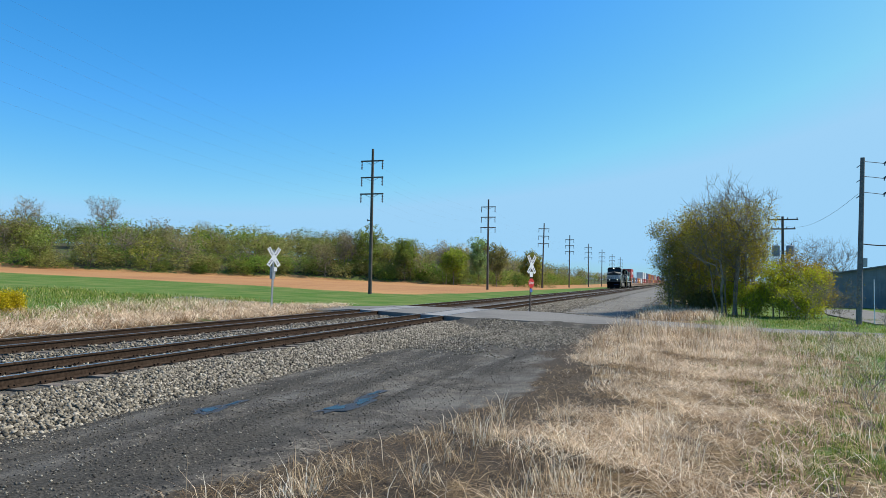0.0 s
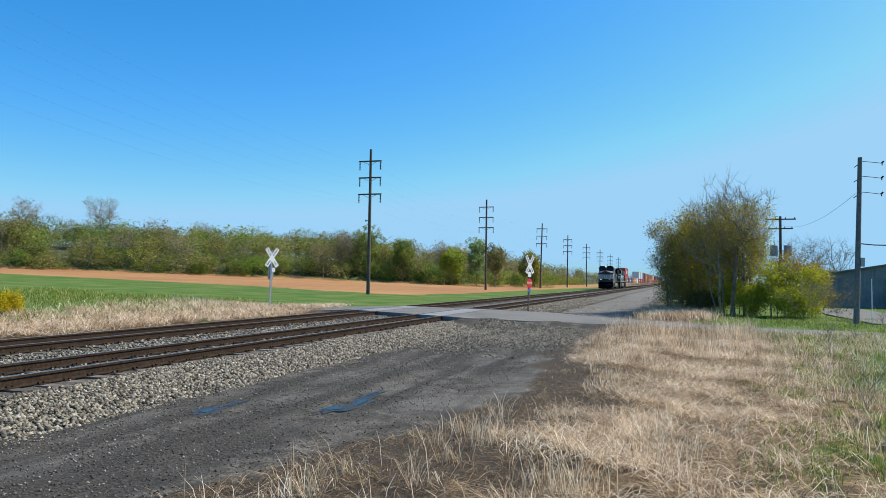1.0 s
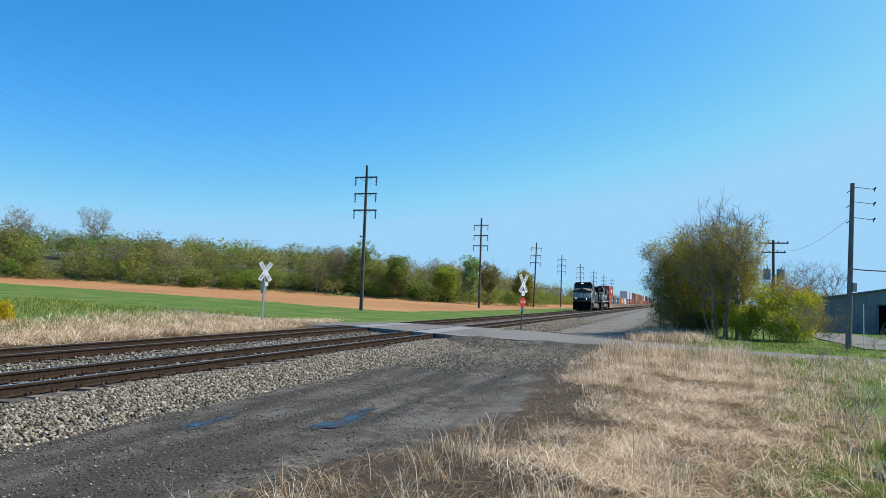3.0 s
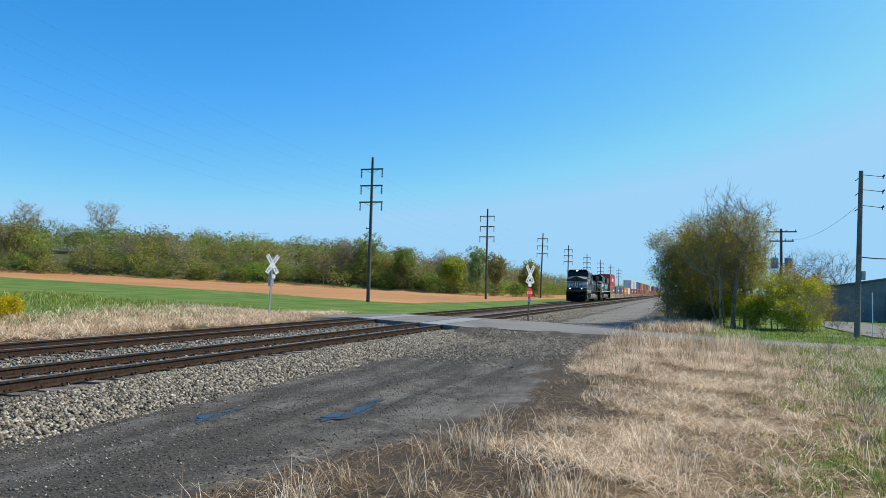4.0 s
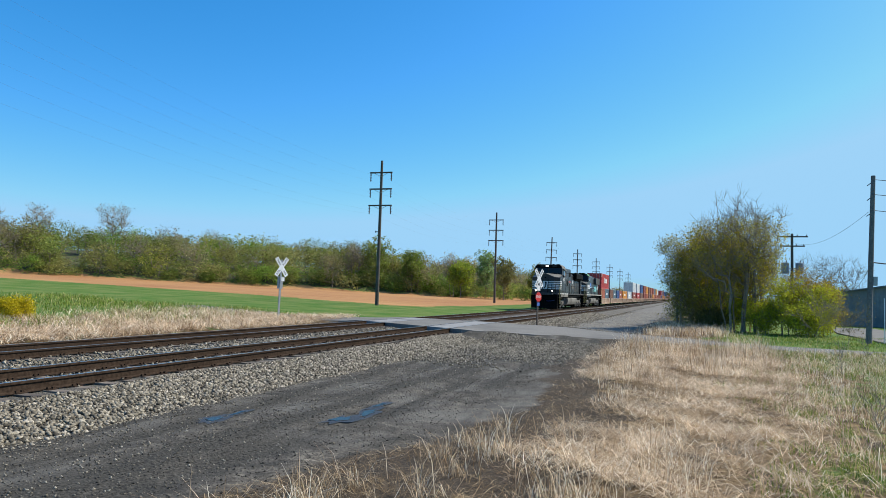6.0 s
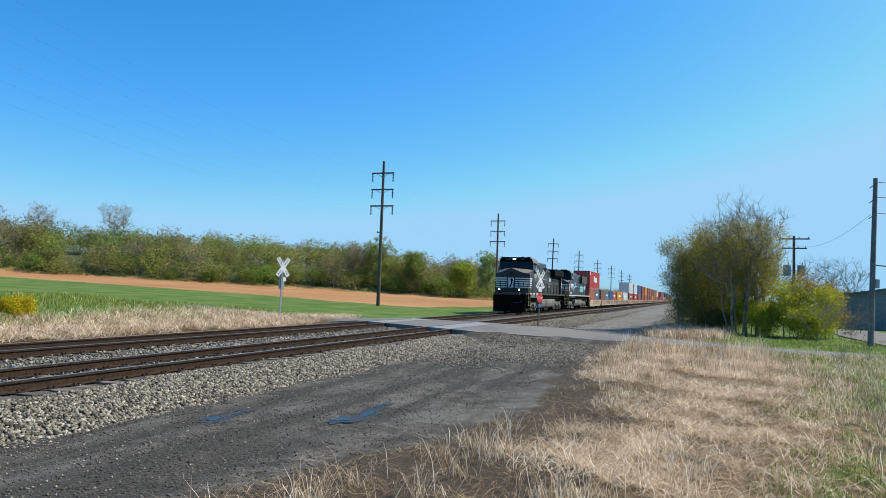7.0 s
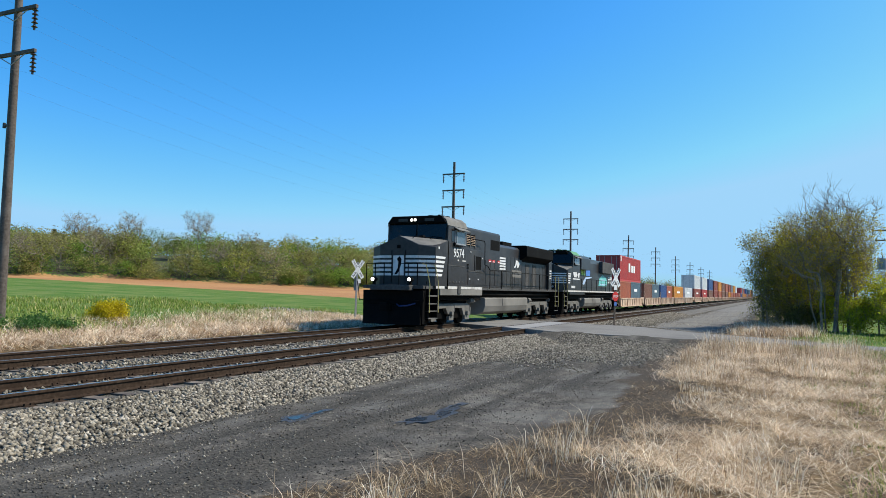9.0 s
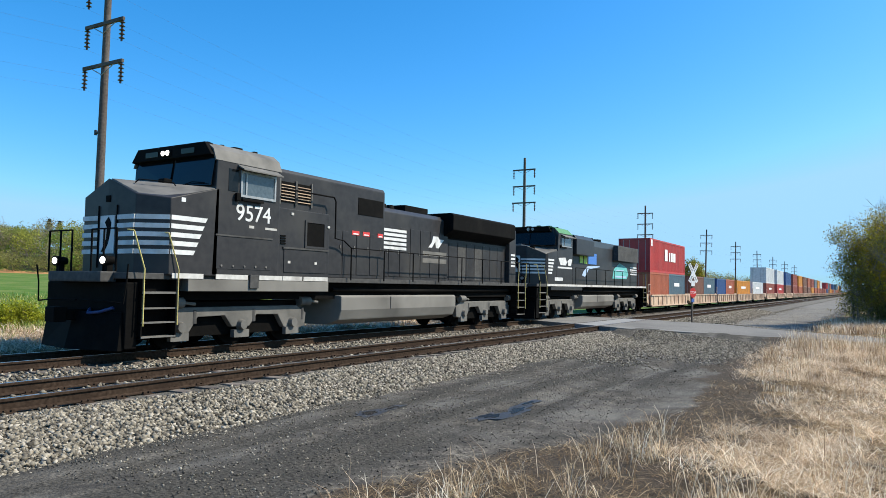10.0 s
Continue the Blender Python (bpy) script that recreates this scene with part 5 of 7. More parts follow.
# ---- crossing signs ----
def crossbuck(x, y, z, turn, lean, height, red, label):
    th = empty("crossbuck_sign", pose(x, y, z, 0, lean, turn), label, "railroad sign", "crossing signs")
    part("post", Shape().box(-0.05, 0.05, -0.03, 0.03, -0.3, height - 0.1), M["galv"] if not red else M["pole"], th, "flat steel post")
    for k, sg in enumerate((1, -1)):
        mm = Matrix.Translation((0, -0.045 - 0.012 * k, height - 0.52)) @ Matrix.Rotation(radians(sg * 56), 4, "Y")
        b = part("blade", Shape().box(-0.61, 0.61, -0.006, 0.006, -0.115, 0.115), M["white"], th, "white crossing blade", 0.003, m=mm)
        if k:
            lettering("word", "RAIL", 0.17, M["blackmat"], b, pose(-0.36, -0.0075, 0, 90, 0, 0))
            lettering("word", "ROAD", 0.17, M["blackmat"], b, pose(0.36, -0.0075, 0, 90, 0, 0))
        else:
            lettering("word", "CROSS", 0.15, M["blackmat"], b, pose(-0.36, -0.0075, 0, 90, 0, 0))
            lettering("word", "ING", 0.15, M["blackmat"], b, pose(0.38, -0.0075, 0, 90, 0, 0))
    if red:
        part("count_plate", Shape().box(-0.15, 0.15, -0.05, -0.044, height - 1.25, height - 0.95), M["white"], th, "white plate under the blades", 0.002)
        a = [(0.29 * math.cos(math.pi * (i + 0.5) / 4), height - 1.62 + 0.29 * math.sin(math.pi * (i + 0.5) / 4)) for i in range(8)]
        st = part("stop_sign", Shape().extrude(a, "y", -0.052, -0.045), M["red"], th, "red octagonal stop sign")
        lettering("word", "STOP", 0.2, M["white"], st, pose(0, -0.054, height - 1.62, 90, 0, 0))
        part("notice", Shape().box(-0.12, 0.12, -0.05, -0.044, height - 2.15, height - 1.95), M["bluesign"], th, "small blue notice plate", 0.002)
    else:
        part("back_plate", Shape().box(-0.17, 0.17, 0.03, 0.038, height - 1.75, height - 1.05), M["galv"], th, "bare metal sign seen from behind", 0.002)
        part("notice", Shape().box(0.02, 0.22, -0.05, -0.044, height - 1.32, height - 1.1), M["white"], th, "small white plate", 0.002)
    return th


crossbuck(-21.85, 34.7, -0.2, 60, 1.2, 3.5, False, "white crossbuck railroad sign on a thin post")
crossbuck(-8.37, 41.05, -0.25, 64, 1.2, 3.35, True, "white crossbuck with a red stop sign below")


# ---- barn ----
def barn():
    th = empty("barn", pose(12.5, 69.2, -0.4, 0, 0, -8), "low blue-grey metal barn with a shallow gable roof", "barn")
    part("front_wall", Shape().extrude([(0, 0), (14, 0), (14, 2.9), (7, 4.1), (0, 2.9)], "y", 0.0, 0.12), M["barn"], th, "ribbed blue-grey siding")
    for k in range(46):
        x = 0.15 + 0.3 * k
        if not 4.2 < x < 6.1:
            part("siding_rib", Shape().box(x, x + 0.05, -0.03, 0.0, 0.05, 2.86 + 1.2 * (1 - abs(x - 7) / 7)), M["barn"], th)
    for x in (0.0, 13.88):
        part("side_wall", Shape().box(x, x + 0.12, 0.12, 12, 0, 2.9), M["barn"], th)
    part("back_wall", Shape().extrude([(0, 0), (14, 0), (14, 2.9), (7, 4.1), (0, 2.9)], "y", 12.0, 12.12), M["barn"], th)
    part("roof", Shape().extrude([(-0.35, 2.86), (7, 4.12), (14.35, 2.86), (14.35, 2.96), (7, 4.24), (-0.35, 2.96)], "y", -0.35, 12.4), M["barnroof"], th, "grey metal roof with a dark edge")
    d = part("door", Shape().box(4.3, 6.0, -0.05, -0.02, 0.02, 2.45), M["blackmat"], th, "dark doorway")
    part("door_frame", Shape().extrude([(4.18, 0.02), (4.3, 0.02), (4.3, 2.45), (6.0, 2.45), (6.0, 0.02), (6.12, 0.02), (6.12, 2.57), (4.18, 2.57)], "y", -0.08, -0.03), M["barnroof"], d)
    drive = Shape().extrude([(10.3, 62), (9.0, 51), (9.2, 40), (14, 36), (40, 30), (40, 40), (13, 50), (13.5, 62)], "z", -0.55, -0.30)
    tagged(part("driveway", drive, M["asphalt"]), "grey paved drive beside the barn", "driveway", kind="structure")


barn()


# ---- the train ----
# Engine space: y = 0 at the front coupler, y runs back along the engine, x to the lane side, z over the rails.
def mirror(prof):
    return prof + [(-a, b) for a, b in reversed(prof)]


def tube(pts, r):
    return Shape().path(pts, r, 6)


def truck(parent, ys, label):
    t = part("truck", Shape().extrude([(ys[0] - 0.55, 0.42), (ys[0] - 0.2, 0.36), (ys[0] + 0.3, 0.42), (ys[0] + 0.55, 0.78), (ys[1] - 0.55, 0.8), (ys[1] - 0.3, 0.5), (ys[1] + 0.3, 0.5),
                                         (ys[1] + 0.55, 0.8), (ys[2] - 0.55, 0.78), (ys[2] - 0.3, 0.42), (ys[2] + 0.2, 0.36), (ys[2] + 0.55, 0.42), (ys[2] + 0.6, 0.8),
                                         (ys[2] + 0.2, 1.02), (ys[0] - 0.2, 1.02), (ys[0] - 0.6, 0.8)], "x", 1.02, 1.2), M["dusty"], parent, label, 0.02)
    part("side_frame", Shape().extrude([(ys[0] - 0.55, 0.45), (ys[2] + 0.55, 0.45), (ys[2] + 0.55, 1.0), (ys[0] - 0.55, 1.0)], "x", -1.2, -1.02), M["dustydark"], t)
    for y in ys:
        part("axle_box", Shape().rod((1.16, y, 0.55), (1.33, y, 0.55), 0.15, 0.12, 12).box(1.1, 1.24, y - 0.26, y + 0.26, 0.22, 0.42), M["dusty"], t, "dusty round axle box")
        part("spring", Shape().rod((1.12, y + 0.45, 0.62), (1.12, y + 0.45, 0.95), 0.1, n=10), M["dustydark"], t)
    for y in (ys[0] - 0.35, ys[2] + 0.3):
        part("brake_cylinder", Shape().rod((1.2, y, 1.14), (1.2, y + 0.42, 1.14), 0.13, n=12).rod((1.2, y + 0.42, 1.14), (1.2, y + 0.8, 1.1), 0.04), M["dusty"], t, "dusty brake cylinder")
    # motor and rigging boxes, coloured near-black for the shade under the engine too
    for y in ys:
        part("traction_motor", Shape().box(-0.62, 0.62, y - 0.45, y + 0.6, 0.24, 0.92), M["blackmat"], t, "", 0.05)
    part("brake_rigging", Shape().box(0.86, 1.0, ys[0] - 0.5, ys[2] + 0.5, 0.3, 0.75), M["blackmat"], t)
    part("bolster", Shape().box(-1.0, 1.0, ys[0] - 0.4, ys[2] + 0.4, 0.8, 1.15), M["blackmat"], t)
    part("sand_pipe", tube([(1.1, ys[0] - 0.75, 1.2), (1.08, ys[0] - 0.7, 0.5), (0.85, ys[0] - 0.62, 0.12)], 0.025), M["blackmat"], t)
    return t


WHEEL = Shape()
for sx in (-1, 1):
    WHEEL.rod((sx * 0.69, 0, 0), (sx * 0.83, 0, 0), 0.53, 0.515, 24)
    WHEEL.rod((sx * 0.66, 0, 0), (sx * 0.69, 0, 0), 0.555, 0.555, 24)
    for k in range(6):
        a = k * math.pi / 3
        WHEEL.rod((sx * 0.835, 0.3 * math.cos(a), 0.3 * math.sin(a)), (sx * 0.842, 0.3 * math.cos(a), 0.3 * math.sin(a)), 0.06, n=6)
WHEEL.rod((-0.9, 0, 0), (0.9, 0, 0), 0.09, n=10)
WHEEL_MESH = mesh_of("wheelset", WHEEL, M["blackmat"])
WHEELS, MOVERS = [], []


def wheels(parent, ys, z=0.53):
    for y in ys:
        WHEELS.append((part("wheelset", WHEEL_MESH, None, parent, m=pose(0, y, z)), y, z))


def lead_front(th, B):
    """Nose, cab and the full-width body behind it on the lead engine."""
    w, fx, fy, ny, cy, ce = 1.61, 0.98, 1.27, 1.74, 2.95, 5.25
    plan = [(-w, ny), (-fx, fy), (0.0, fy - 0.03), (fx, fy), (w, ny), (w, cy + 0.2), (-w, cy + 0.2)]
    tops = [3.58, 3.66, 4.04, 3.66, 3.58, 3.98, 3.98]
    nose = part("nose", Shape().loft([[(x, y, 1.8) for x, y in plan], [(x, y, z) for (x, y), z in zip(plan, tops)]]), B, th, "black wide nose", 0.02)
    lid = [(-w + 0.03, ny + 0.03, 3.585), (-fx, fy + 0.05, 3.67), (0, fy + 0.03, 4.045), (fx, fy + 0.05, 3.67), (w - 0.03, ny + 0.03, 3.585), (w - 0.02, cy + 0.12, 3.965), (0, cy + 0.1, 4.18), (-w + 0.02, cy + 0.12, 3.965)]
    part("nose_top", Shape().loft([[(x, y, z - 0.02) for x, y, z in lid], [(x * 0.985, y + 0.02, z + 0.02) for x, y, z in lid]]), M["dusty"], nose, "dust-greyed nose top", 0.008)
    part("nose_light", Shape().box(-0.09, 0.09, fy - 0.05, fy, 3.5, 3.66), M["blackmat"], nose, "small dark door light", 0.02)
    part("nose_door_edge", Shape().box(-0.36, -0.345, fy - 0.05, fy, 1.95, 3.42).box(0.345, 0.36, fy - 0.05, fy, 1.95, 3.42), M["blackmat"], nose)
    part("corner_plate", Shape().box(w, w + 0.006, ny + 0.28, ny + 0.4, 3.52, 3.62), M["stripe"], nose, "small white plate")
    part("hand_grab", tube([(0.5, fy + 0.3, 3.98), (0.6, fy + 0.34, 4.06), (1.1, fy + 0.9, 4.02), (1.14, fy + 0.95, 3.94)], 0.014), M["blackmat"], nose)
    part("antenna_box", Shape().box(0.5, 0.74, ny + 0.45, ny + 0.68, 3.95, 4.16), M["blackmat"], nose, "dark fitting on the nose top", 0.03)
    wiper = Shape().path([(0.5, cy - 0.02, 4.1), (0.9, cy - 0.06, 4.15), (1.35, cy - 0.06, 4.1)], 0.012)
    # stripes round the nose: thin on the front, broad on the side with raked ends
    for k in range(5):
        z = 3.13 - 0.2 * k
        hh = 0.055
        end = 2.78 - 0.085 * k
        for sx in (-1, 1):
            a, b = sorted((sx * w, sx * (w + 0.006)))
            part("stripe", Shape().extrude([(ny + 0.02, z - hh), (end - 0.04, z - hh), (end + 0.02, z + hh), (ny + 0.02, z + hh)], "x", a, b), M["stripe"], nose, "white painted side stripe")
            p, q = Vector((sx * (fx + 0.01), fy, z)), Vector((sx * (w - 0.01), ny - 0.01, z))
            d = (q - p).normalized()
            nrm = Vector((d.y, -d.x, 0)) * sx * 0.012
            up = Vector((0, 0, hh))
            part("stripe", Shape().loft([[p - nrm - up, q - nrm - up, q - nrm + up, p - nrm + up], [p + nrm - up, q + nrm - up, q + nrm + up, p + nrm + up]]), M["stripe"], nose, "white painted front stripe")
            p, q = sorted((sx * 0.36, sx * fx))
            part("stripe", Shape().box(p, q, fy - 0.038, fy + 0.004, z - hh, z + hh), M["stripe"], nose)
    part("emblem_plate", Shape().box(-0.27, 0.27, fy - 0.044, fy, 2.28, 3.18), M["stripe"], nose, "pale plate with a dark emblem", 0.003)
    part("emblem", Shape().extrude([(-0.2, 2.32), (-0.02, 2.62), (0.0, 2.9), (-0.08, 3.02), (0.06, 3.15), (0.16, 3.0), (0.13, 2.75), (0.05, 2.5), (-0.06, 2.34)], "y", fy - 0.052, fy - 0.043), M["blackmat"], nose, "dark emblem shape")
    # cab: upright windscreen under a visor, roof rounding down to the eaves
    eave, roof = 4.7, 5.12
    prof = [(w, 1.8), (w, eave), (1.5, 4.95), (1.28, roof), (-1.28, roof), (-1.5, 4.95), (-w, eave), (-w, 1.8)]

    def front(z):
        return cy + 0.16 * max(0, z - 4.0)
    cab = part("cab", Shape().loft([[(x, front(z), z) for x, z in prof], [(x, ce, z) for x, z in prof]]), B, th, "black cab with an upright windscreen", 0.03)
    rp = [(w + 0.01, eave - 0.02), (1.51, 4.965), (1.28, roof + 0.012), (-1.28, roof + 0.012), (-1.51, 4.965), (-w - 0.01, eave - 0.02), (-w + 0.03, eave - 0.03), (-1.48, 4.94), (-1.28, roof - 0.02), (1.28, roof - 0.02), (1.48, 4.94), (w - 0.03, eave - 0.03)]
    part("cab_roof", Shape().extrude(rp, "y", cy + 0.05, ce + 0.04), M["dusty"], cab, "dust-greyed cab roof")
    part("visor", Shape().loft([[(-1.56, cy - 0.06, 4.8), (1.56, cy - 0.06, 4.8), (1.56, cy + 0.2, 4.8), (-1.56, cy + 0.2, 4.8)], [(-1.3, cy - 0.06, roof + 0.02), (1.3, cy - 0.06, roof + 0.02), (1.3, cy + 0.2, roof + 0.02), (-1.3, cy + 0.2, roof + 0.02)]]), M["blackmat"], cab, "black visor with headlight and number boards", 0.02)
    for sx in (-1, 1):
        part("number_board", Shape().box(min(sx * 0.45, sx * 0.95), max(sx * 0.45, sx * 0.95), cy - 0.075, cy - 0.055, 4.88, 5.02), M["glass"], cab, "dark number board", 0.005)
    hl = part("headlight_housing", Shape().box(-0.33, 0.07, cy - 0.1, cy - 0.04, 4.86, 5.04), M["blackmat"], cab, "twin headlight housing", 0.02)
    for x in (-0.22, -0.04):
        part("headlight", Shape().rod((x, cy - 0.115, 4.95), (x, cy - 0.09, 4.95), 0.065, n=14), M["lamp"], hl, "lit round headlight")
    for sx in (-1, 1):
        g = [(sx * 0.05, cy - 0.012, 4.12), (sx * 1.5, cy + 0.0, 4.04), (sx * 1.52, front(4.6) - 0.012, 4.62), (sx * 1.5, front(4.75) - 0.012, 4.8), (sx * 0.05, front(4.75) - 0.012, 4.8)]
        part("windscreen", Shape().loft([g, [(x, y + 0.03, z) for x, y, z in g]]), M["glass"], cab, "dark cab windscreen")
    part("wiper", wiper, M["blackmat"], cab)
    y0, y1 = 3.86, 5.0
    for sx in (-1, 1):
        a, b = sorted((sx * w, sx * (w + 0.012)))
        win = part("side_window", Shape().box(a, b, y0, y1, 3.9, 4.46), M["paleglass"], cab, "sliding cab side window")
        a, b = sorted((sx * w, sx * (w + 0.035)))
        part("window_frame", Shape().box(a, b, y0 - 0.05, y0, 3.84, 4.52).box(a, b, y1, y1 + 0.06, 3.84, 4.52).box(a, b, y0, y1, 3.84, 3.9).box(a, b, y0, y1, 4.46, 4.52).box(a, b, y0 + 0.12, y0 + 0.16, 3.9, 4.46), M["galv"], win, "bright window frame")
        a, b = sorted((sx * w, sx * (w + 0.01)))
        part("small_window", Shape().box(a, b, 3.42, 3.74, 3.95, 4.52), M["glass"], cab, "narrow dark quarter window", 0.005)
        part("sunshade", Shape().extrude([(sx * w, 4.62), (sx * (w + 0.24), 4.5), (sx * (w + 0.24), 4.53), (sx * w, 4.66)], "y", y0 - 0.15, y1 + 0.12), M["dusty"], cab, "folded sunshade over the window")
        a, b = sorted((sx * (w + 0.02), sx * (w + 0.1)))
        part("mirror", Shape().box(a, b, y0 - 0.24, y0 - 0.1, 3.72, 3.92), M["blackmat"], cab, "", 0.01)
        part("arm_rest", Shape().box(a, b, y0 - 0.05, y0 + 0.7, 3.74, 3.8), M["blackmat"], cab, "", 0.01)
        a, b = sorted((sx * w, sx * (w + 0.01)))
        part("side_panel", Shape().box(a, b, 3.1, 4.95, 1.98, 2.78), B, cab, "bolted panel under the cab window", 0.004)
        a, b = sorted((sx * (w + 0.005), sx * (w + 0.025)))
        part("panel_ledge", Shape().box(a, b, 3.05, 5.0, 2.8, 2.84), M["dustydark"], cab)
        for k in range(5):
            part("panel_bolt", Shape().rod((sx * w, 3.25 + 0.38 * k, 2.06), (sx * (w + 0.03), 3.25 + 0.38 * k, 2.06), 0.03, n=8), M["dusty"], cab)
    fit = Shape()
    for x, y, q in [(1.05, cy + 0.25, 0.05), (1.05, cy + 0.7, 0.05), (0.5, cy + 0.5, 0.1), (0.95, cy + 1.25, 0.14), (0.7, cy + 1.6, 0.12), (1.1, cy + 1.8, 0.06)]:
        fit.box(x - q, x + q, y - q, y + q, roof, roof + 0.07 + 0.25 * q)
    part("roof_fitting", fit, M["blackmat"], cab, "small dark roof fittings", 0.01)
    lettering("road_number", "9574", 0.6, M["stripe"], cab, pose(w + 0.006, 4.3, 3.42, 90, 0, 90) @ Matrix.Diagonal((1.04, 1, 1, 1)), "white road number on the cab side", 0.005)
    part("small_writing", Shape().box(w + 0.002, w + 0.006, 4.15, 4.32, 3.06, 3.13).box(w + 0.002, w + 0.006, 4.72, 5.15, 3.06, 3.12), M["sill"], cab, "unreadable small white writing")
    # full-width body behind the cab
    body = part("cabinet_body", Shape().box(-w + 0.01, w - 0.01, ce - 0.02, 7.35, 1.8, 3.72), B, th, "black full-width cabinet body", 0.02)
    part("recess_panel", Shape().box(w - 0.01, w + 0.004, 6.35, 7.1, 2.72, 3.4), M["blackmat"], body, "dark recessed panel", 0.004)
    part("recess_frame", Shape().box(w - 0.01, w + 0.02, 6.28, 6.35, 2.66, 3.46).box(w - 0.01, w + 0.02, 7.1, 7.17, 2.66, 3.46).box(w - 0.01, w + 0.02, 6.35, 7.1, 3.4, 3.46).box(w - 0.01, w + 0.02, 6.35, 7.1, 2.66, 2.72), B, body)
    part("locker_door", Shape().box(w - 0.01, w + 0.01, 5.45, 7.2, 1.95, 2.58), B, body, "", 0.006)
    part("panel_ledge", Shape().box(w - 0.01, w + 0.03, 5.4, 7.3, 2.6, 2.65), M["dustydark"], body)
    for k in range(4):
        part("vent_slit", Shape().box(w - 0.01, w + 0.012, 5.3, 5.5, 2.72 + 0.07 * k, 2.76 + 0.07 * k), M["blackmat"], body)
    for y, z in ((5.6, 2.2), (6.7, 2.2), (5.7, 3.55), (7.25, 3.3)):
        part("small_plate", Shape().box(w, w + 0.014, y, y + 0.1, z, z + 0.07), M["sill"], body)
    # sill stripe and skirt
    for sx in (-1, 1):
        a, b = sorted((sx * (w + 0.002), sx * (w + 0.012)))
        for p, q in ((ny + 0.08, 2.72), (3.1, 4.15), (4.55, 5.4), (5.42, 6.2), (6.25, 7.3)):
            part("sill_stripe", Shape().box(a, b, p, q, 1.72, 1.84), M["sill"], th, "dusty white sill stripe")
        a, b = sorted((sx * 1.3, sx * w))
        part("skirt", Shape().box(a, b, ny + 0.55, 7.35, 1.42, 1.71), M["tank"], th, "dusty side skirt", 0.012)
        part("skirt_step", Shape().box(min(sx * w, sx * (w + 0.05)), max(sx * w, sx * (w + 0.05)), 4.2, 4.5, 1.5, 1.85), M["dustydark"], th, "", 0.01)
    return nose, cab, ce


def second_front(th, B, L):
    """Nose and cab of the second engine."""
    # nose
    ny, cy, nz = 2.0, 3.2, 3.3
    w, fx, fy = 1.535, 0.62, ny - 0.5
    plan = [(-w + 0.08, ny), (-fx, fy), (fx, fy), (w - 0.08, ny), (w, ny + 0.14), (w, cy + 0.3), (-w, cy + 0.3), (-w, ny + 0.14)]
    tops = [nz + 0.03, nz + 0.38, nz + 0.38, nz + 0.03, nz + 0.06, nz + 0.24, nz + 0.24, nz + 0.06]
    nose = part("nose", Shape().loft([[(x, y, 1.66) for x, y in plan], [(x, y, z) for (x, y), z in zip(plan, tops)]]), B, th, "black wide nose", 0.015)
    part("nose_top", Shape().loft([[(-w + 0.1, ny + 0.04, nz + 0.02), (-0.3, fy + 0.03, nz + 0.40), (0.3, fy + 0.03, nz + 0.40), (w - 0.1, ny + 0.04, nz + 0.02), (w - 0.03, cy + 0.2, nz + 0.22), (0, cy + 0.2, nz + 0.42), (-w + 0.03, cy + 0.2, nz + 0.22)],
                                   [(-w + 0.12, ny + 0.08, nz + 0.07), (-0.3, fy + 0.06, nz + 0.48), (0.3, fy + 0.06, nz + 0.48), (w - 0.12, ny + 0.08, nz + 0.07), (w - 0.05, cy + 0.22, nz + 0.30), (0, cy + 0.22, nz + 0.52), (-w + 0.05, cy + 0.22, nz + 0.30)]]), M["dusty"], nose, "dust-greyed nose top", 0.01)
    # stripes round the nose
    for k in range(5):
        z = 3.05 - 0.19 * k
        reach = cy - 0.28 - 0.07 * k
        bar = Shape().box(w, w + 0.006, ny + 0.15, reach, z - 0.055, z + 0.055)
        part("stripe", bar, M["stripe"], nose, "white painted side stripe")
        part("stripe", Shape().box(-w - 0.006, -w, ny + 0.15, reach, z - 0.055, z + 0.055), M["stripe"], nose)
        for sx in (-1, 1):
            a, b = Vector((sx * (fx + 0.02), fy + 0.01, z)), Vector((sx * (w - 0.1), ny - 0.01, z))
            d = (b - a).normalized()
            nrm = Vector((d.y, -d.x, 0)) * (1 if sx > 0 else -1) * 0.008
            s = Shape().add([a + nrm + Vector((0, 0, -0.05)), b + nrm + Vector((0, 0, -0.05)), b + nrm + Vector((0, 0, 0.05)), a + nrm + Vector((0, 0, 0.05)),
                             a - nrm + Vector((0, 0, -0.05)), b - nrm + Vector((0, 0, -0.05)), b - nrm + Vector((0, 0, 0.05)), a - nrm + Vector((0, 0, 0.05))],
                            [(0, 1, 2, 3), (7, 6, 5, 4), (0, 4, 5, 1), (1, 5, 6, 2), (2, 6, 7, 3), (3, 7, 4, 0)])
            part("stripe", s, M["stripe"], nose, "white painted front stripe")
            p, q = sorted((sx * 0.3, sx * (fx + 0.01)))
            part("stripe", Shape().box(p, q, fy - 0.008, fy + 0.004, z - 0.05, z + 0.05), M["stripe"], nose)
    part("emblem_plate", Shape().box(-0.27, 0.27, fy - 0.012, fy + 0.006, 2.33, 3.24), M["stripe"], nose, "pale plate with a dark emblem", 0.003)
    part("emblem", Shape().extrude([(-0.22, 2.45), (-0.05, 2.62), (0.02, 2.9), (-0.02, 3.1), (0.08, 3.2), (0.2, 3.05), (0.14, 2.85), (0.2, 2.6), (0.1, 2.5), (0.05, 2.7), (-0.1, 2.45)], "y", fy - 0.02, fy - 0.011), M["blackmat"], nose, "dark emblem shape")
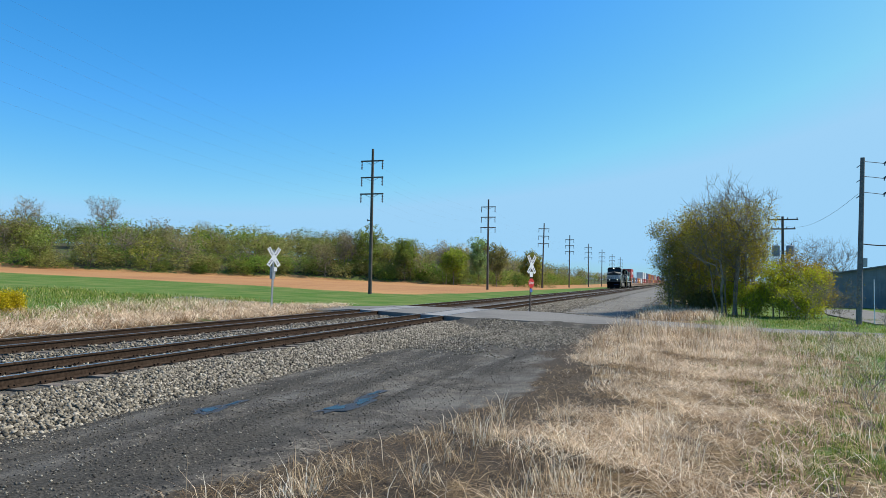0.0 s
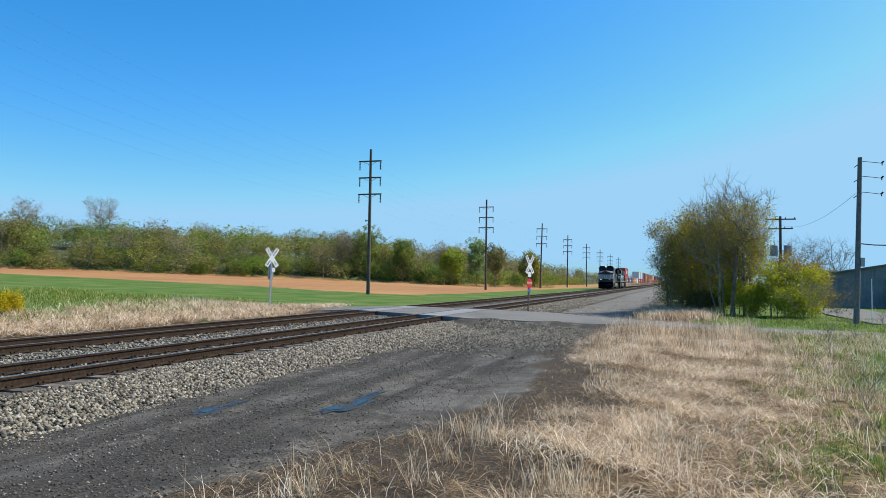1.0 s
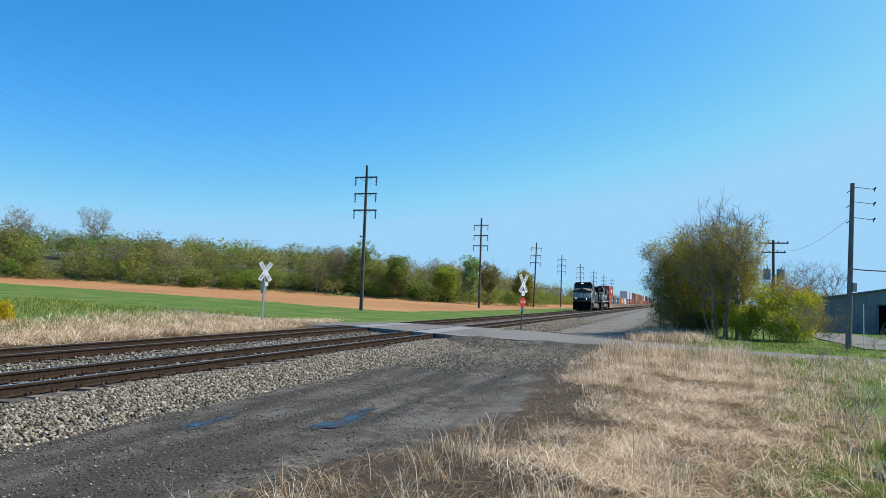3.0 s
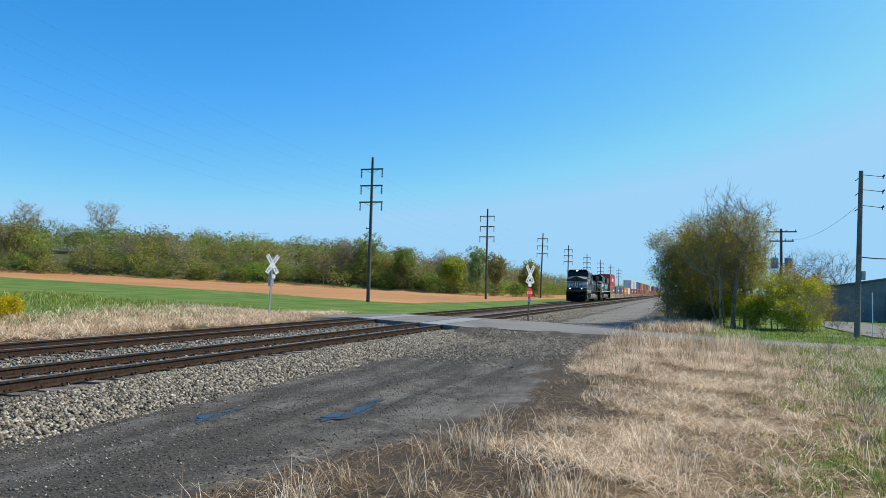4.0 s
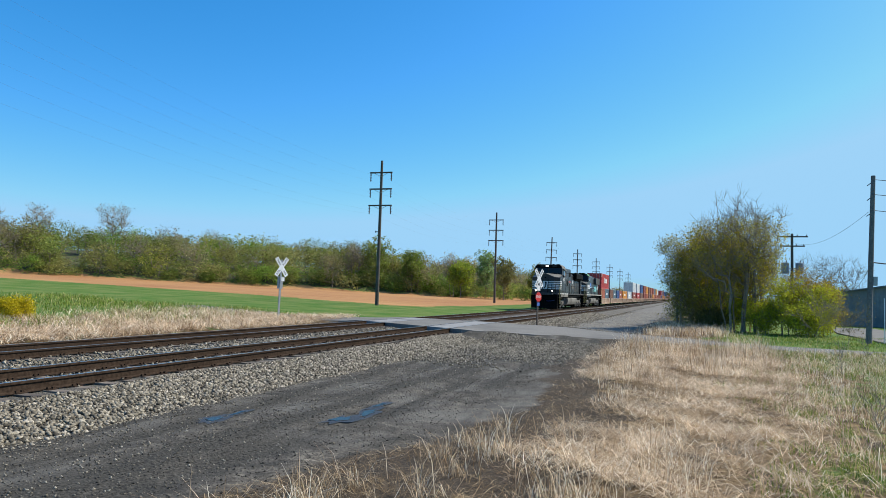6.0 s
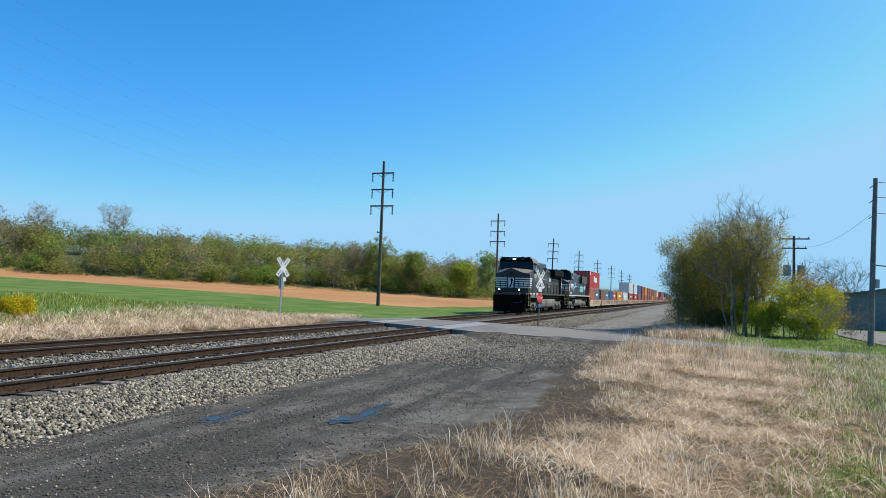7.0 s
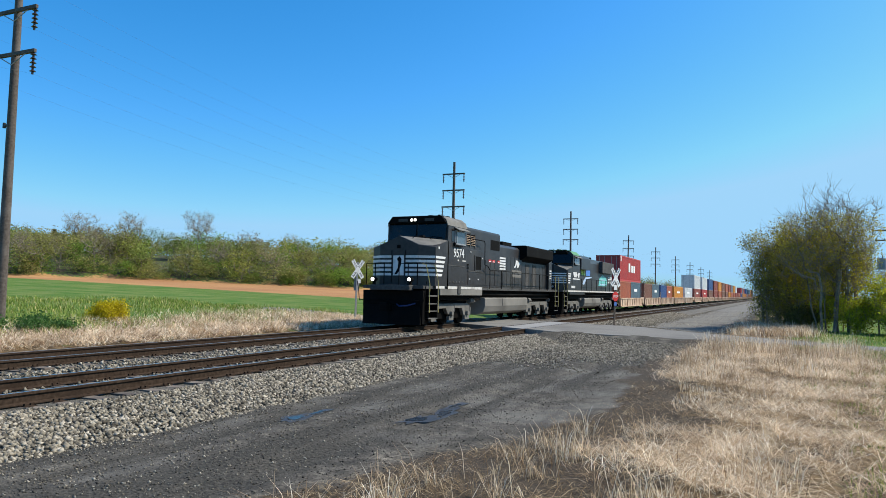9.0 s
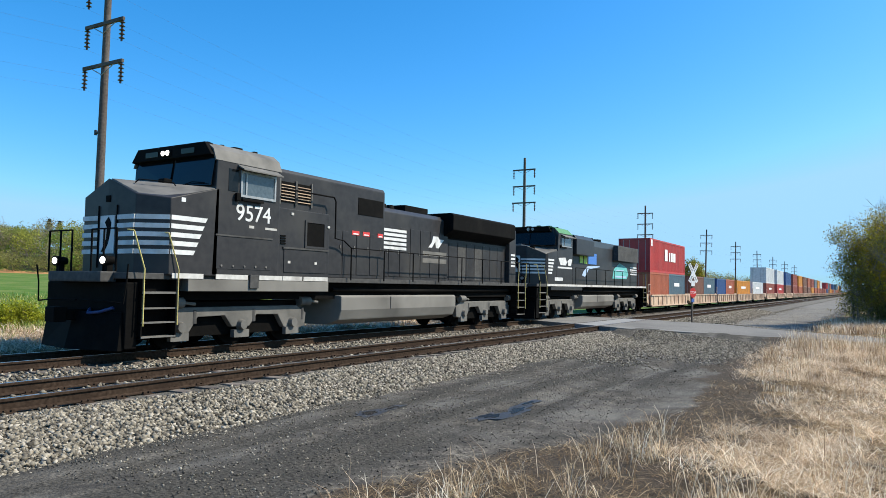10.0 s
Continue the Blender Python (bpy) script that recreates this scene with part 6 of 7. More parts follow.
    part("hand_grab", tube([(0.1, ny - 0.1, 3.8), (0.6, ny + 0.1, 3.76), (1.2, ny + 0.5, 3.72)], 0.014), M["blackmat"], nose)
    part("horn_box", Shape().box(0.45, 0.68, ny + 0.25, ny + 0.45, nz + 0.26, nz + 0.42), M["blackmat"], nose, "", 0.02)
    # cab
    ce = 5.6
    rz = 4.68
    half = [(1.54, 1.66), (1.54, 4.36), (1.25, 4.62), (1.0, rz), (-1.0, rz), (-1.25, 4.62), (-1.54, 4.36), (-1.54, 1.66)]
    cab = part("cab", Shape().loft([[(x, cy + (0.0 if z < 3.5 else 0.42 * (z - 3.6)), z) for x, z in half], [(x, ce, z) for x, z in half]]), B, th, "black cab with sloping windscreen", 0.025)
    part("cab_roof", Shape().loft([[(x, cy + 0.3, z) for x, z in ((1.26, 4.64), (1.0, 4.71), (-1.0, 4.71), (-1.26, 4.64), (0, 4.62))], [(x, ce + 0.05, z) for x, z in ((1.26, 4.64), (1.0, 4.71), (-1.0, 4.71), (-1.26, 4.64), (0, 4.62))]]),
         M["green"], cab, "green roof edge")
    for sx in (-1, 1):
        part("roof_slope", Shape().loft([[(sx * 1.55, cy + 0.36, 4.38), (sx * 1.26, cy + 0.44, 4.64), (sx * 1.23, cy + 0.44, 4.62), (sx * 1.52, cy + 0.36, 4.35)],
                                         [(sx * 1.55, ce, 4.38), (sx * 1.26, ce, 4.64), (sx * 1.23, ce, 4.62), (sx * 1.52, ce, 4.35)]]), M["green"], cab)
    ws = Shape()
    for sx in (-1, 1):
        ws.loft([[(sx * 0.02, cy + 0.06, 3.78), (sx * 1.46, cy + 0.09, 3.8), (sx * 1.43, cy + 0.24, 4.24), (sx * 1.2, cy + 0.33, 4.44), (sx * 0.02, cy + 0.33, 4.44)],
                 [(sx * 0.02, cy + 0.0, 3.79), (sx * 1.46, cy + 0.03, 3.81), (sx * 1.43, cy + 0.18, 4.25), (sx * 1.2, cy + 0.27, 4.45), (sx * 0.02, cy + 0.27, 4.45)]])
    part("windscreen", ws, M["glass"], cab, "dark cab windscreen")
    num = part("number_board", Shape().extrude([(-1.15, 4.46), (1.15, 4.46), (1.02, 4.69), (-1.02, 4.69)], "y", cy + 0.16, cy + 0.4), M["blackmat"], cab, "headlight and number housing", 0.02)
    for sx in (-0.13, 0.13):
        part("headlight", Shape().rod((sx, cy + 0.13, 4.57), (sx, cy + 0.2, 4.57), 0.075, n=14), M["galv"], num, "twin headlight")
    y0, y1 = cy + 0.75, ce - 0.25
    for sx in (-1, 1):
        win = part("side_window", Shape().box(min(sx * 1.535, sx * 1.552), max(sx * 1.535, sx * 1.552), y0, y1, 3.8, 4.2), M["paleglass"] if sx > 0 else M["glass"], cab, "sliding cab side window")
        a, b = sorted((sx * 1.535, sx * 1.57))
        part("window_frame", Shape().box(a, b, y0 - 0.05, y0, 3.75, 4.24).box(a, b, y1, y1 + 0.05, 3.75, 4.24).box(a, b, y0, y1, 3.75, 3.8).box(a, b, y0, y1, 4.2, 4.24).box(a, b, y0 + 0.35, y0 + 0.38, 3.8, 4.2), M["galv"], win, "bright window frame")
        a, b = sorted((sx * 1.49, sx * 1.78))
        part("sunshade", Shape().extrude([(sx * 1.53, 4.3), (sx * 1.78, 4.2), (sx * 1.78, 4.22), (sx * 1.53, 4.33)], "y", y0 - 0.1, y1 + 0.1), M["dusty"], cab, "folded sunshade over the window")
        part("mirror", Shape().box(min(sx * 1.55, sx * 1.6), max(sx * 1.55, sx * 1.6), y0 - 0.22, y0 - 0.1, 3.66, 3.82), M["blackmat"], cab)
        part("arm_rest", Shape().box(min(sx * 1.54, sx * 1.61), max(sx * 1.54, sx * 1.61), y0 - 0.05, y0 + 0.6, 3.68, 3.73), M["blackmat"], cab)
    roofy = Shape()
    for k, (x, y, s) in enumerate([(0.3, cy + 0.6, 0.1), (0.7, cy + 1.0, 0.12), (0.55, cy + 1.35, 0.16), (-0.4, cy + 0.9, 0.12), (0.8, cy + 1.8, 0.1)]):
        roofy.box(x - s, x + s, y - s, y + s, 4.69, 4.74 + 0.3 * s)
    part("roof_fitting", roofy, M["blackmat"], cab, "small dark roof fittings", 0.01)
    # lower cab side panels and sill stripe
    for sx in (-1, 1):
        a, b = sorted((sx * 1.54, sx * 1.548))
        part("side_panel", Shape().box(a, b, cy + 0.1, cy + 2.0, 1.75, 2.5), B, cab, "bolted panel under the cab window")
        a, b = sorted((sx * 1.548, sx * 1.558))
        bars = [(ny, L - 1.2)]
        for p, q in bars:
            part("sill_stripe", Shape().box(a, b, p, q, 1.57, 1.665), M["sill"], th, "dusty white sill stripe")
        a, b = sorted((sx * 1.3, sx * 1.535))
        part("skirt", Shape().box(a, b, ny + 0.55, cy + 3.95, 1.44, 1.55), B, th, "black side skirt", 0.01)
    return nose, cab, ce


def engine(name, label, back, second=False):
    L = 21.7 if second else 22.3
    th = empty(name, pose(TRACK_FAR, 0, 0), label, "locomotive")
    MOVERS.append((th, back))
    B = M["black"]
    # frame, pilot and plough; their near-black colour carries the shade of the front
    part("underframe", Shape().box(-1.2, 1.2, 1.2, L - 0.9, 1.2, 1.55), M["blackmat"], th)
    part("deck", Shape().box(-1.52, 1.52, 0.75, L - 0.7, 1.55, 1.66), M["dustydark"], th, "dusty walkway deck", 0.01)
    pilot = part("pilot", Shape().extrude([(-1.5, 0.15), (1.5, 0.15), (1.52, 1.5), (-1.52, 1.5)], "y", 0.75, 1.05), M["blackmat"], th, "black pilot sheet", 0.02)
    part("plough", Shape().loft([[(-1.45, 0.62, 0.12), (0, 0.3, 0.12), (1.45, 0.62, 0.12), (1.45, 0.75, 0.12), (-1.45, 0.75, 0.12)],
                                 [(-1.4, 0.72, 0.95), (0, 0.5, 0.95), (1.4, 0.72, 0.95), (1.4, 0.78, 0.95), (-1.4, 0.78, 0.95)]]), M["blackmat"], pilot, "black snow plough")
    part("coupler", Shape().box(-0.12, 0.12, 0.0, 0.8, 0.75, 1.0).box(-0.2, 0.16, -0.05, 0.25, 0.72, 1.06), M["blackmat"], pilot, "", 0.03)
    part("hose", tube([(0.25, 0.72, 1.0), (0.45, 0.55, 0.92), (0.85, 0.55, 0.95), (1.2, 0.66, 1.05)], 0.035), M["hoseblue"] if not second else M["blackmat"], pilot, "air hose across the pilot")
    for sx in (-1, 1):
        part("cut_lever", tube([(sx * 0.1, 0.6, 1.2), (sx * 1.0, 0.55, 1.2), (sx * 1.62, 0.6, 1.15), (sx * 1.68, 0.62, 1.5), (sx * 1.75, 0.6, 1.85)], 0.018), M["blackmat"], pilot)
    part("anticlimber", Shape().box(-1.0, 1.0, 0.45, 0.85, 1.5, 1.68), M["dustydark"], th, "dusty dark end sill", 0.03)
    for sx in ((-0.78, 0.82) if second else (-0.92, 0.92)):
        lamp = part("ditch_light", Shape().rod((sx, 0.55, 1.95), (sx, 0.82, 1.95), 0.14, 0.1, 14).box(sx - 0.05, sx + 0.05, 0.62, 0.76, 1.66, 1.85), M["blackmat"], th, "ditch light on the end sill")
        part("lens", Shape().rod((sx, 0.53, 1.95), (sx, 0.552, 1.95), 0.085, n=14), M["galv"] if second else M["lamp"], lamp, "round lamp lens" if second else "glowing lamp lens")
    if second:
        nose, cab, ce = second_front(th, B, L)
    else:
        nose, cab, ce = lead_front(th, B)
    # hoods
    if not second:
        part("equipment_cabinet", Shape().extrude(mirror([(1.42, 1.66), (1.42, 4.46), (1.36, 4.54), (0.8, 4.58)]), "y", ce - 0.04, 10.4), B, th, "tall black equipment cabinet", 0.03)
        for y in (5.42, 6.08):
            g = part("grille", Shape().box(1.40, 1.44, y, y + 0.6, 3.78, 4.25), M["blackmat"], th, "louvred intake grille")
            for k in range(6):
                part("louvre", Shape().box(1.43, 1.46, y + 0.03, y + 0.57, 3.81 + 0.07 * k, 3.83 + 0.07 * k), M["rust"], g)
            for q in (y - 0.04, y + 0.6):
                part("grille_post", Shape().box(1.44, 1.47, q, q + 0.04, 3.72, 4.3), M["dusty"], g)
        part("filter_panel", Shape().box(1.42, 1.435, 8.95, 10.3, 3.75, 4.2), M["blackmat"], th, "framed filter panel", 0.01)
        part("engine_hood", Shape().extrude(mirror([(1.05, 1.66), (1.05, 4.2), (0.9, 4.36)]), "y", 10.4, 15.2), B, th, "black engine hood", 0.03)
        part("exhaust_stack", Shape().box(-0.55, 0.75, 12.6, 14.2, 4.3, 4.62), M["blackmat"], th, "square exhaust stack", 0.03)
        for k in range(3):
            part("vent_ball", Shape().rod((0.75, 10.75 + 0.45 * k, 4.25), (0.75, 10.75 + 0.45 * k, 4.5), 0.2, 0.12, 12), M["blackmat"], th)
        part("rear_hood", Shape().extrude(mirror([(1.0, 1.66), (1.0, 3.56)]), "y", 15.18, 20.6), B, th, "black rear hood", 0.02)
        for k in range(4):
            part("rear_stripe", Shape().box(1.2, 1.207, 20.75, 21.2, 2.5 + 0.19 * k, 2.6 + 0.19 * k), M["stripe"], th, "white rear stripe")
        for k in range(7):
            part("hood_door", Shape().box(1.0, 1.016, 15.4 + 0.72 * k, 16.04 + 0.72 * k, 1.9, 3.4), M["dustydark"] if k in (1, 3) else B, th, "", 0.006)
        part("radiator_hood", Shape().extrude(mirror([(1.0, 3.5), (1.02, 3.58), (1.5, 3.85), (1.5, 4.45), (1.4, 4.52)]), "y", 14.9, 20.6), M["blackmat"], th, "flared dark radiator hood", 0.03)
        part("end_hood", Shape().box(-1.2, 1.2, 20.6, 21.3, 1.66, 4.3), B, th, "", 0.04)
        doors = [10.5 + 0.68 * k for k in range(7)] + [7.5, 8.2, 8.9, 9.6]
        for y in doors:
            x = 1.05 if y > 10.4 else 1.42
            d = part("hood_door", Shape().box(x, x + 0.018, y, y + 0.62, 1.95, 3.7 if y > 10.4 else 3.3), B, th, "", 0.006)
            part("latch", Shape().box(x + 0.018, x + 0.035, y + 0.54, y + 0.58, 2.7, 2.82), M["dusty"], d)
        for k in range(5):
            part("flag_bar", Shape().box(1.07, 1.078, 10.75, 12.25, 3.52 - 0.155 * k, 3.62 - 0.155 * k), M["stripe"], th, "white bar of the hood panel")
        for y, q in ((8.65, 0.36), (9.2, 0.36), (10.0, 0.3)):
            part("warning_label", Shape().box(1.437, 1.444, y, y + q, 3.2, 3.31), M["red"], th, "red warning label")
            part("warning_text", Shape().box(1.444, 1.447, y + 0.05, y + q - 0.05, 3.215, 3.245), M["white"], th)
        part("rail_logo", Shape().extrude([(13.75, 3.1), (14.0, 3.1), (14.25, 3.35), (14.3, 3.1), (14.5, 3.1), (14.9, 3.45), (14.55, 3.45), (14.45, 3.55), (14.1, 3.55), (14.0, 3.3)], "x", 1.07, 1.077), M["stripe"], th, "white logo shape on the hood")
        for k, z in enumerate((2.72, 2.42)):
            part("lettering_bar", Shape().box(1.07, 1.077, 13.35, 15.1, z, z + 0.2), M["dusty"], th, "faded lettering drawn as a bar")
        tank_y, tank_z = (8.15, 15.2), (0.38, 1.3)
    else:
        part("tall_hood", Shape().extrude(mirror([(0.98, 1.66), (0.98, 4.1), (0.8, 4.45)]), "y", ce, 20.2), B, th, "black long hood", 0.03)
        part("dynamic_brake", Shape().extrude(mirror([(1.4, 3.5), (1.4, 4.3), (1.2, 4.5)]), "y", 6.6, 9.6), B, th, "wide upper hood", 0.03)
        part("intake_box", Shape().box(-1.2, 1.2, ce + 0.05, 6.6, 1.66, 4.4), M["blackmat"], th, "", 0.03)
        part("radiator_panel", Shape().box(0.98, 1.32, 14.6, 19.4, 3.45, 4.35), M["dustydark"], th, "radiator intake panel", 0.03)
        for y in (9.8, 11.4, 13.0):
            part("roof_fan", Shape().rod((0, y, 4.42), (0, y, 4.62), 0.65, n=18), M["blackmat"], th, "round roof fan")
        for k in range(4):
            part("hood_bar", Shape().box(0.985, 0.993, 18.4, 20.1, 3.1 - 0.18 * k, 3.2 - 0.18 * k), M["stripe"], th, "white hood stripe")
        part("emblem_plate", Shape().extrude([(14.4, 2.2), (17.6, 2.2), (18.0, 2.6), (17.6, 3.1), (16.0, 3.35), (14.7, 2.9)], "x", 0.985, 0.995), M["teal"], th, "teal emblem panel")
        part("emblem_mark", Shape().box(0.996, 1.0, 15.0, 17.4, 2.3, 2.42).box(0.996, 1.0, 15.2, 16.9, 2.8, 2.88), M["paleblue"], th)
        for y, q, mt in ((8.2, 0.55, "lime"), (8.9, 0.55, "lime"), (9.7, 1.5, "skyblue")):
            part("lettering_shape", Shape().box(0.99, 0.998, y, y + q, 3.1, 3.7), M[mt], th, "coloured lettering drawn as a plain shape")
        part("swoosh", Shape().extrude([(8.6, 2.3), (9.1, 2.2), (9.8, 2.75), (11.8, 2.95), (11.8, 3.02), (9.6, 2.95), (8.9, 2.6)], "x", 0.99, 0.998), M["paleblue"], th, "pale blue swoosh on the hood")
        part("cab_logo", Shape().extrude([(3.5, 3.2), (3.8, 2.8), (4.5, 2.8), (4.9, 3.1), (4.9, 2.8), (5.3, 2.8), (5.5, 3.2), (5.1, 3.2), (4.7, 3.0), (4.5, 3.25)], "x", 1.541, 1.549), M["stripe"], cab, "white logo shape on the cab")
        part("cab_bar", Shape().box(1.541, 1.549, 3.4, 5.5, 2.6, 2.7), M["stripe"], cab)
        part("number_bar", Shape().box(1.541, 1.549, 3.0, 4.1, 1.85, 2.05), M["stripe"], cab, "road number drawn as a bar")
        tank_y, tank_z = (7.4, 13.2), (0.42, 1.25)
    part("fuel_tank", Shape().extrude(mirror([(0.9, tank_z[0]), (1.36, tank_z[0] + 0.16), (1.47, 0.85), (1.47, tank_z[1] - 0.04), (1.4, tank_z[1])]), "y", *tank_y), M["tank"], th, "dusty pale grey fuel tank", 0.04)
    part("tank_strap", Shape().box(1.475, 1.485, tank_y[0] + 2.6, tank_y[0] + 2.64, 0.85, 1.26), M["dustydark"], th)
    ax = (2.4, 4.35, 6.25), (16.3, 18.15, 20.0)
    if second:
        ax = (2.7, 4.4, 6.2), (14.9, 16.7, 18.5)
    for ys in ax:
        t = truck(th, ys, "dusty grey three-axle truck")
        wheels(t, ys)
    # steps and handrails
    for y0, y1, mt in ((1.05, 1.95, "yellow"), (L - 1.75, L - 0.95, "yellow")):
        st = part("steps", Shape().box(1.2, 1.24, y0, y1, 0.35, 1.55).box(1.24, 1.5, y0, y0 + 0.03, 0.35, 1.55).box(1.24, 1.5, y1, y1 + 0.03, 0.35, 1.55), M["blackmat"], th, "dark step well")
        for k in range(4):
            part("tread", Shape().box(1.25, 1.53, y0, y1, 0.38 + 0.32 * k, 0.41 + 0.32 * k), M["dusty"], st, "dusty step tread")
        for y in (y0, y1):
            part("handrail", tube([(1.56, y, 0.65), (1.56, y, 1.75), (1.5, y - 0.25 if y0 < 5 else y + 0.25, 2.7), (1.35, y - 0.3 if y0 < 5 else y + 0.3, 2.72)], 0.016), M[mt], th, "dull yellow step handrail")
    pts = [y for y in np.arange(8.4 if not second else 6.2, L - 1.2, 1.75)]
    for sx in (-1, 1):
        for y in pts:
            part("stanchion", tube([(sx * 1.5, y, 1.6), (sx * 1.5, y, 2.72)], 0.022), M["blackmat"], th)
        part("handrail", tube([(sx * 1.5, pts[0], 2.72), (sx * 1.5, pts[-1] + 1.2, 2.72)], 0.02), M["blackmat"], th)
        for k in range(3):
            part("stanchion", tube([(sx * (0.35 + 0.42 * k), 0.62, 1.68), (sx * (0.35 + 0.42 * k), 0.62, 2.75)], 0.022), M["blackmat"], th)
        part("handrail", tube([(sx * 0.35, 0.62, 2.75), (sx * 1.19, 0.62, 2.75)], 0.02), M["blackmat"], th)
    if not second:
        part("handrail", tube([(1.52, ce + 0.1, 4.05), (1.52, 7.5, 4.05), (1.52, 7.58, 3.95), (1.52, 7.58, 3.0), (1.52, 8.0, 2.95), (1.5, 8.4, 2.72)], 0.022), M["blackmat"], th, "dark grab rail along the cabinet")
    part("conduit", tube([(1.3, 7.9, 1.42), (1.35, 12, 1.4), (1.3, L - 2, 1.42)], 0.04), M["blackmat"], th)
    part("end_sheet", Shape().box(-1.5, 1.5, L - 0.85, L - 0.7, 0.4, 1.55), M["blackmat"], th, "", 0.02)
    drawn = set() if second else {nose, cab} | {o for o in th.children if o.name.split(".")[0] in ("cabinet_body", "sill_stripe", "skirt", "skirt_step")}
    tall = 1.12 if second else 1.22          # the upper works stand taller than the drawing above
    for o in th.children_recursive:
        if o in drawn or o.parent in drawn or o.parent.parent in drawn:
            continue
        if o.name.split(".")[0] not in ("wheelset", "road_number", "engine_hood", "radiator_hood", "exhaust_stack", "flag_bar", "rail_logo", "hood_door", "end_hood", "vent_ball"):
            for v in o.data.vertices:
                v.co.z += 0.17 * min(1, max(0, (v.co.z - 1.3) / 0.3)) * min(1, max(0, (3.15 - v.co.z) / 1.4))
                if v.co.z > 3.15:
                    v.co.z = 3.15 + (v.co.z - 3.15) * tall
    if not second:                            # walkway as wide as the cab
        for o in th.children_recursive:
            if o.name.split(".")[0] in ("handrail", "stanchion", "steps", "tread"):
                for v in o.data.vertices:
                    v.co.x *= 1.08
    return th


engine("lead_locomotive", "black diesel locomotive with white stripes, headlights lit", 0.0)
engine("second_locomotive", "black diesel locomotive with green roof edge and teal panel", 22.3, True)

PAINT = {"red": (0.46, 0.045, 0.04), "brick": (0.42, 0.12, 0.06), "rustred": (0.30, 0.07, 0.045), "orange": (0.62, 0.25, 0.03), "blue": (0.035, 0.09, 0.24), "slate": (0.10, 0.16, 0.20),
         "grey": (0.17, 0.19, 0.22), "white": (0.62, 0.63, 0.63), "brown": (0.22, 0.10, 0.065)}
for key, c in PAINT.items():
    M["box_" + key] = surface("container_paint_" + key, tuple(v * 0.9 for v in c), tuple(min(1, v * 1.1) for v in c), 0.55, fine=3, big=0.9, stain=tuple(v * 0.7 + 0.02 for v in c), bump=0.04)


def corrugated(length, w=2.44, h=2.59):
    """Side walls with pressed ribs, framed by posts and rails."""
    s = Shape()
    n = int(length / 0.28)
    for sx in (-1, 1):
        prof = []
        for i in range(n):
            y = 0.12 + (length - 0.24) * i / n
            d = (length - 0.24) / n
            prof += [(sx * (w / 2 - 0.02), y), (sx * (w / 2 - 0.02), y + d * 0.35), (sx * (w / 2 - 0.05), y + d * 0.5), (sx * (w / 2 - 0.05), y + d * 0.85)]
        prof = [(sx * (w / 2 - 0.1), 0.12)] + prof + [(sx * (w / 2 - 0.1), length - 0.12)]
        s.extrude(prof, "z", 0.1, h - 0.08)
    s.box(-w / 2 + 0.08, w / 2 - 0.08, 0.05, length - 0.05, 0.12, h - 0.04)
    return s


def container_meshes(length, h=2.59):
    fr = Shape()
    w = 2.44
    for sx in (-1, 1):
        a, b = sorted((sx * (w / 2), sx * (w / 2 - 0.12)))
        for y in (0.0, length - 0.14):
            fr.box(a, b, y, y + 0.14, 0, h)
        a, b = sorted((sx * (w / 2), sx * (w / 2 - 0.07)))
        fr.box(a, b, 0.1, length - 0.1, h - 0.12, h)
        fr.box(a, b, 0.1, length - 0.1, 0, 0.15)
    for y in (0.0, length - 0.12):
        fr.box(-w / 2, w / 2, y, y + 0.12, h - 0.12, h)
        fr.box(-w / 2, w / 2, y, y + 0.12, 0, 0.15)
    rods = Shape()
    for x in (-0.85, -0.35, 0.35, 0.85):
        rods.rod((x, 0.02, 0.1), (x, 0.02, h - 0.08), 0.02, n=6)
    door = Shape().box(-1.08, -0.01, 0.025, 0.06, 0.15, h - 0.12).box(0.01, 1.08, 0.025, 0.06, 0.15, h - 0.12)
    return corrugated(length), fr, rods, door


CONT = {k: [mesh_of(nm, s, M["box_red"]) for nm, s in zip(("wall_shell", "frame", "lock_rod", "door"), container_meshes(k))] for k in (12.0, 5.95)}


def container(color, length, back, z, label, mark=None):
    th = empty("container", pose(TRACK_FAR, 0, z), label, "shipping container", "containers on the train")
    MOVERS.append((th, back))
    for nm, me in zip(("wall_shell", "frame", "lock_rod", "door"), CONT[length]):
        key = nm + color
        if key + str(length) not in SHARED:
            m2 = me.copy()
            m2.materials[0] = M["box_" + color] if nm != "lock_rod" else M["galv"]
            SHARED[key + str(length)] = m2
        part(nm, SHARED[key + str(length)], None, th)
    if mark == "name":
        for k, (y, q, hh) in enumerate(((4.6, 0.9, 0.95), (6.0, 0.35, 0.75), (6.6, 0.7, 0.75), (7.5, 0.8, 0.75))):
            part("lettering_bar", Shape().box(1.222, 1.228, y, y + q, 1.0, 1.0 + hh), M["white"], th, "brand lettering drawn as plain white bars")
        part("corner_mark", Shape().box(1.222, 1.228, 0.3, 0.7, 2.0, 2.5), M["white"], th, "small white corner marking")
    elif mark == "small":
        part("lettering_bar", Shape().box(1.222, 1.228, length * 0.3, length * 0.62, 1.55, 1.85), M["white"], th, "lettering drawn as a plain white bar")
    return th


SHARED = {}


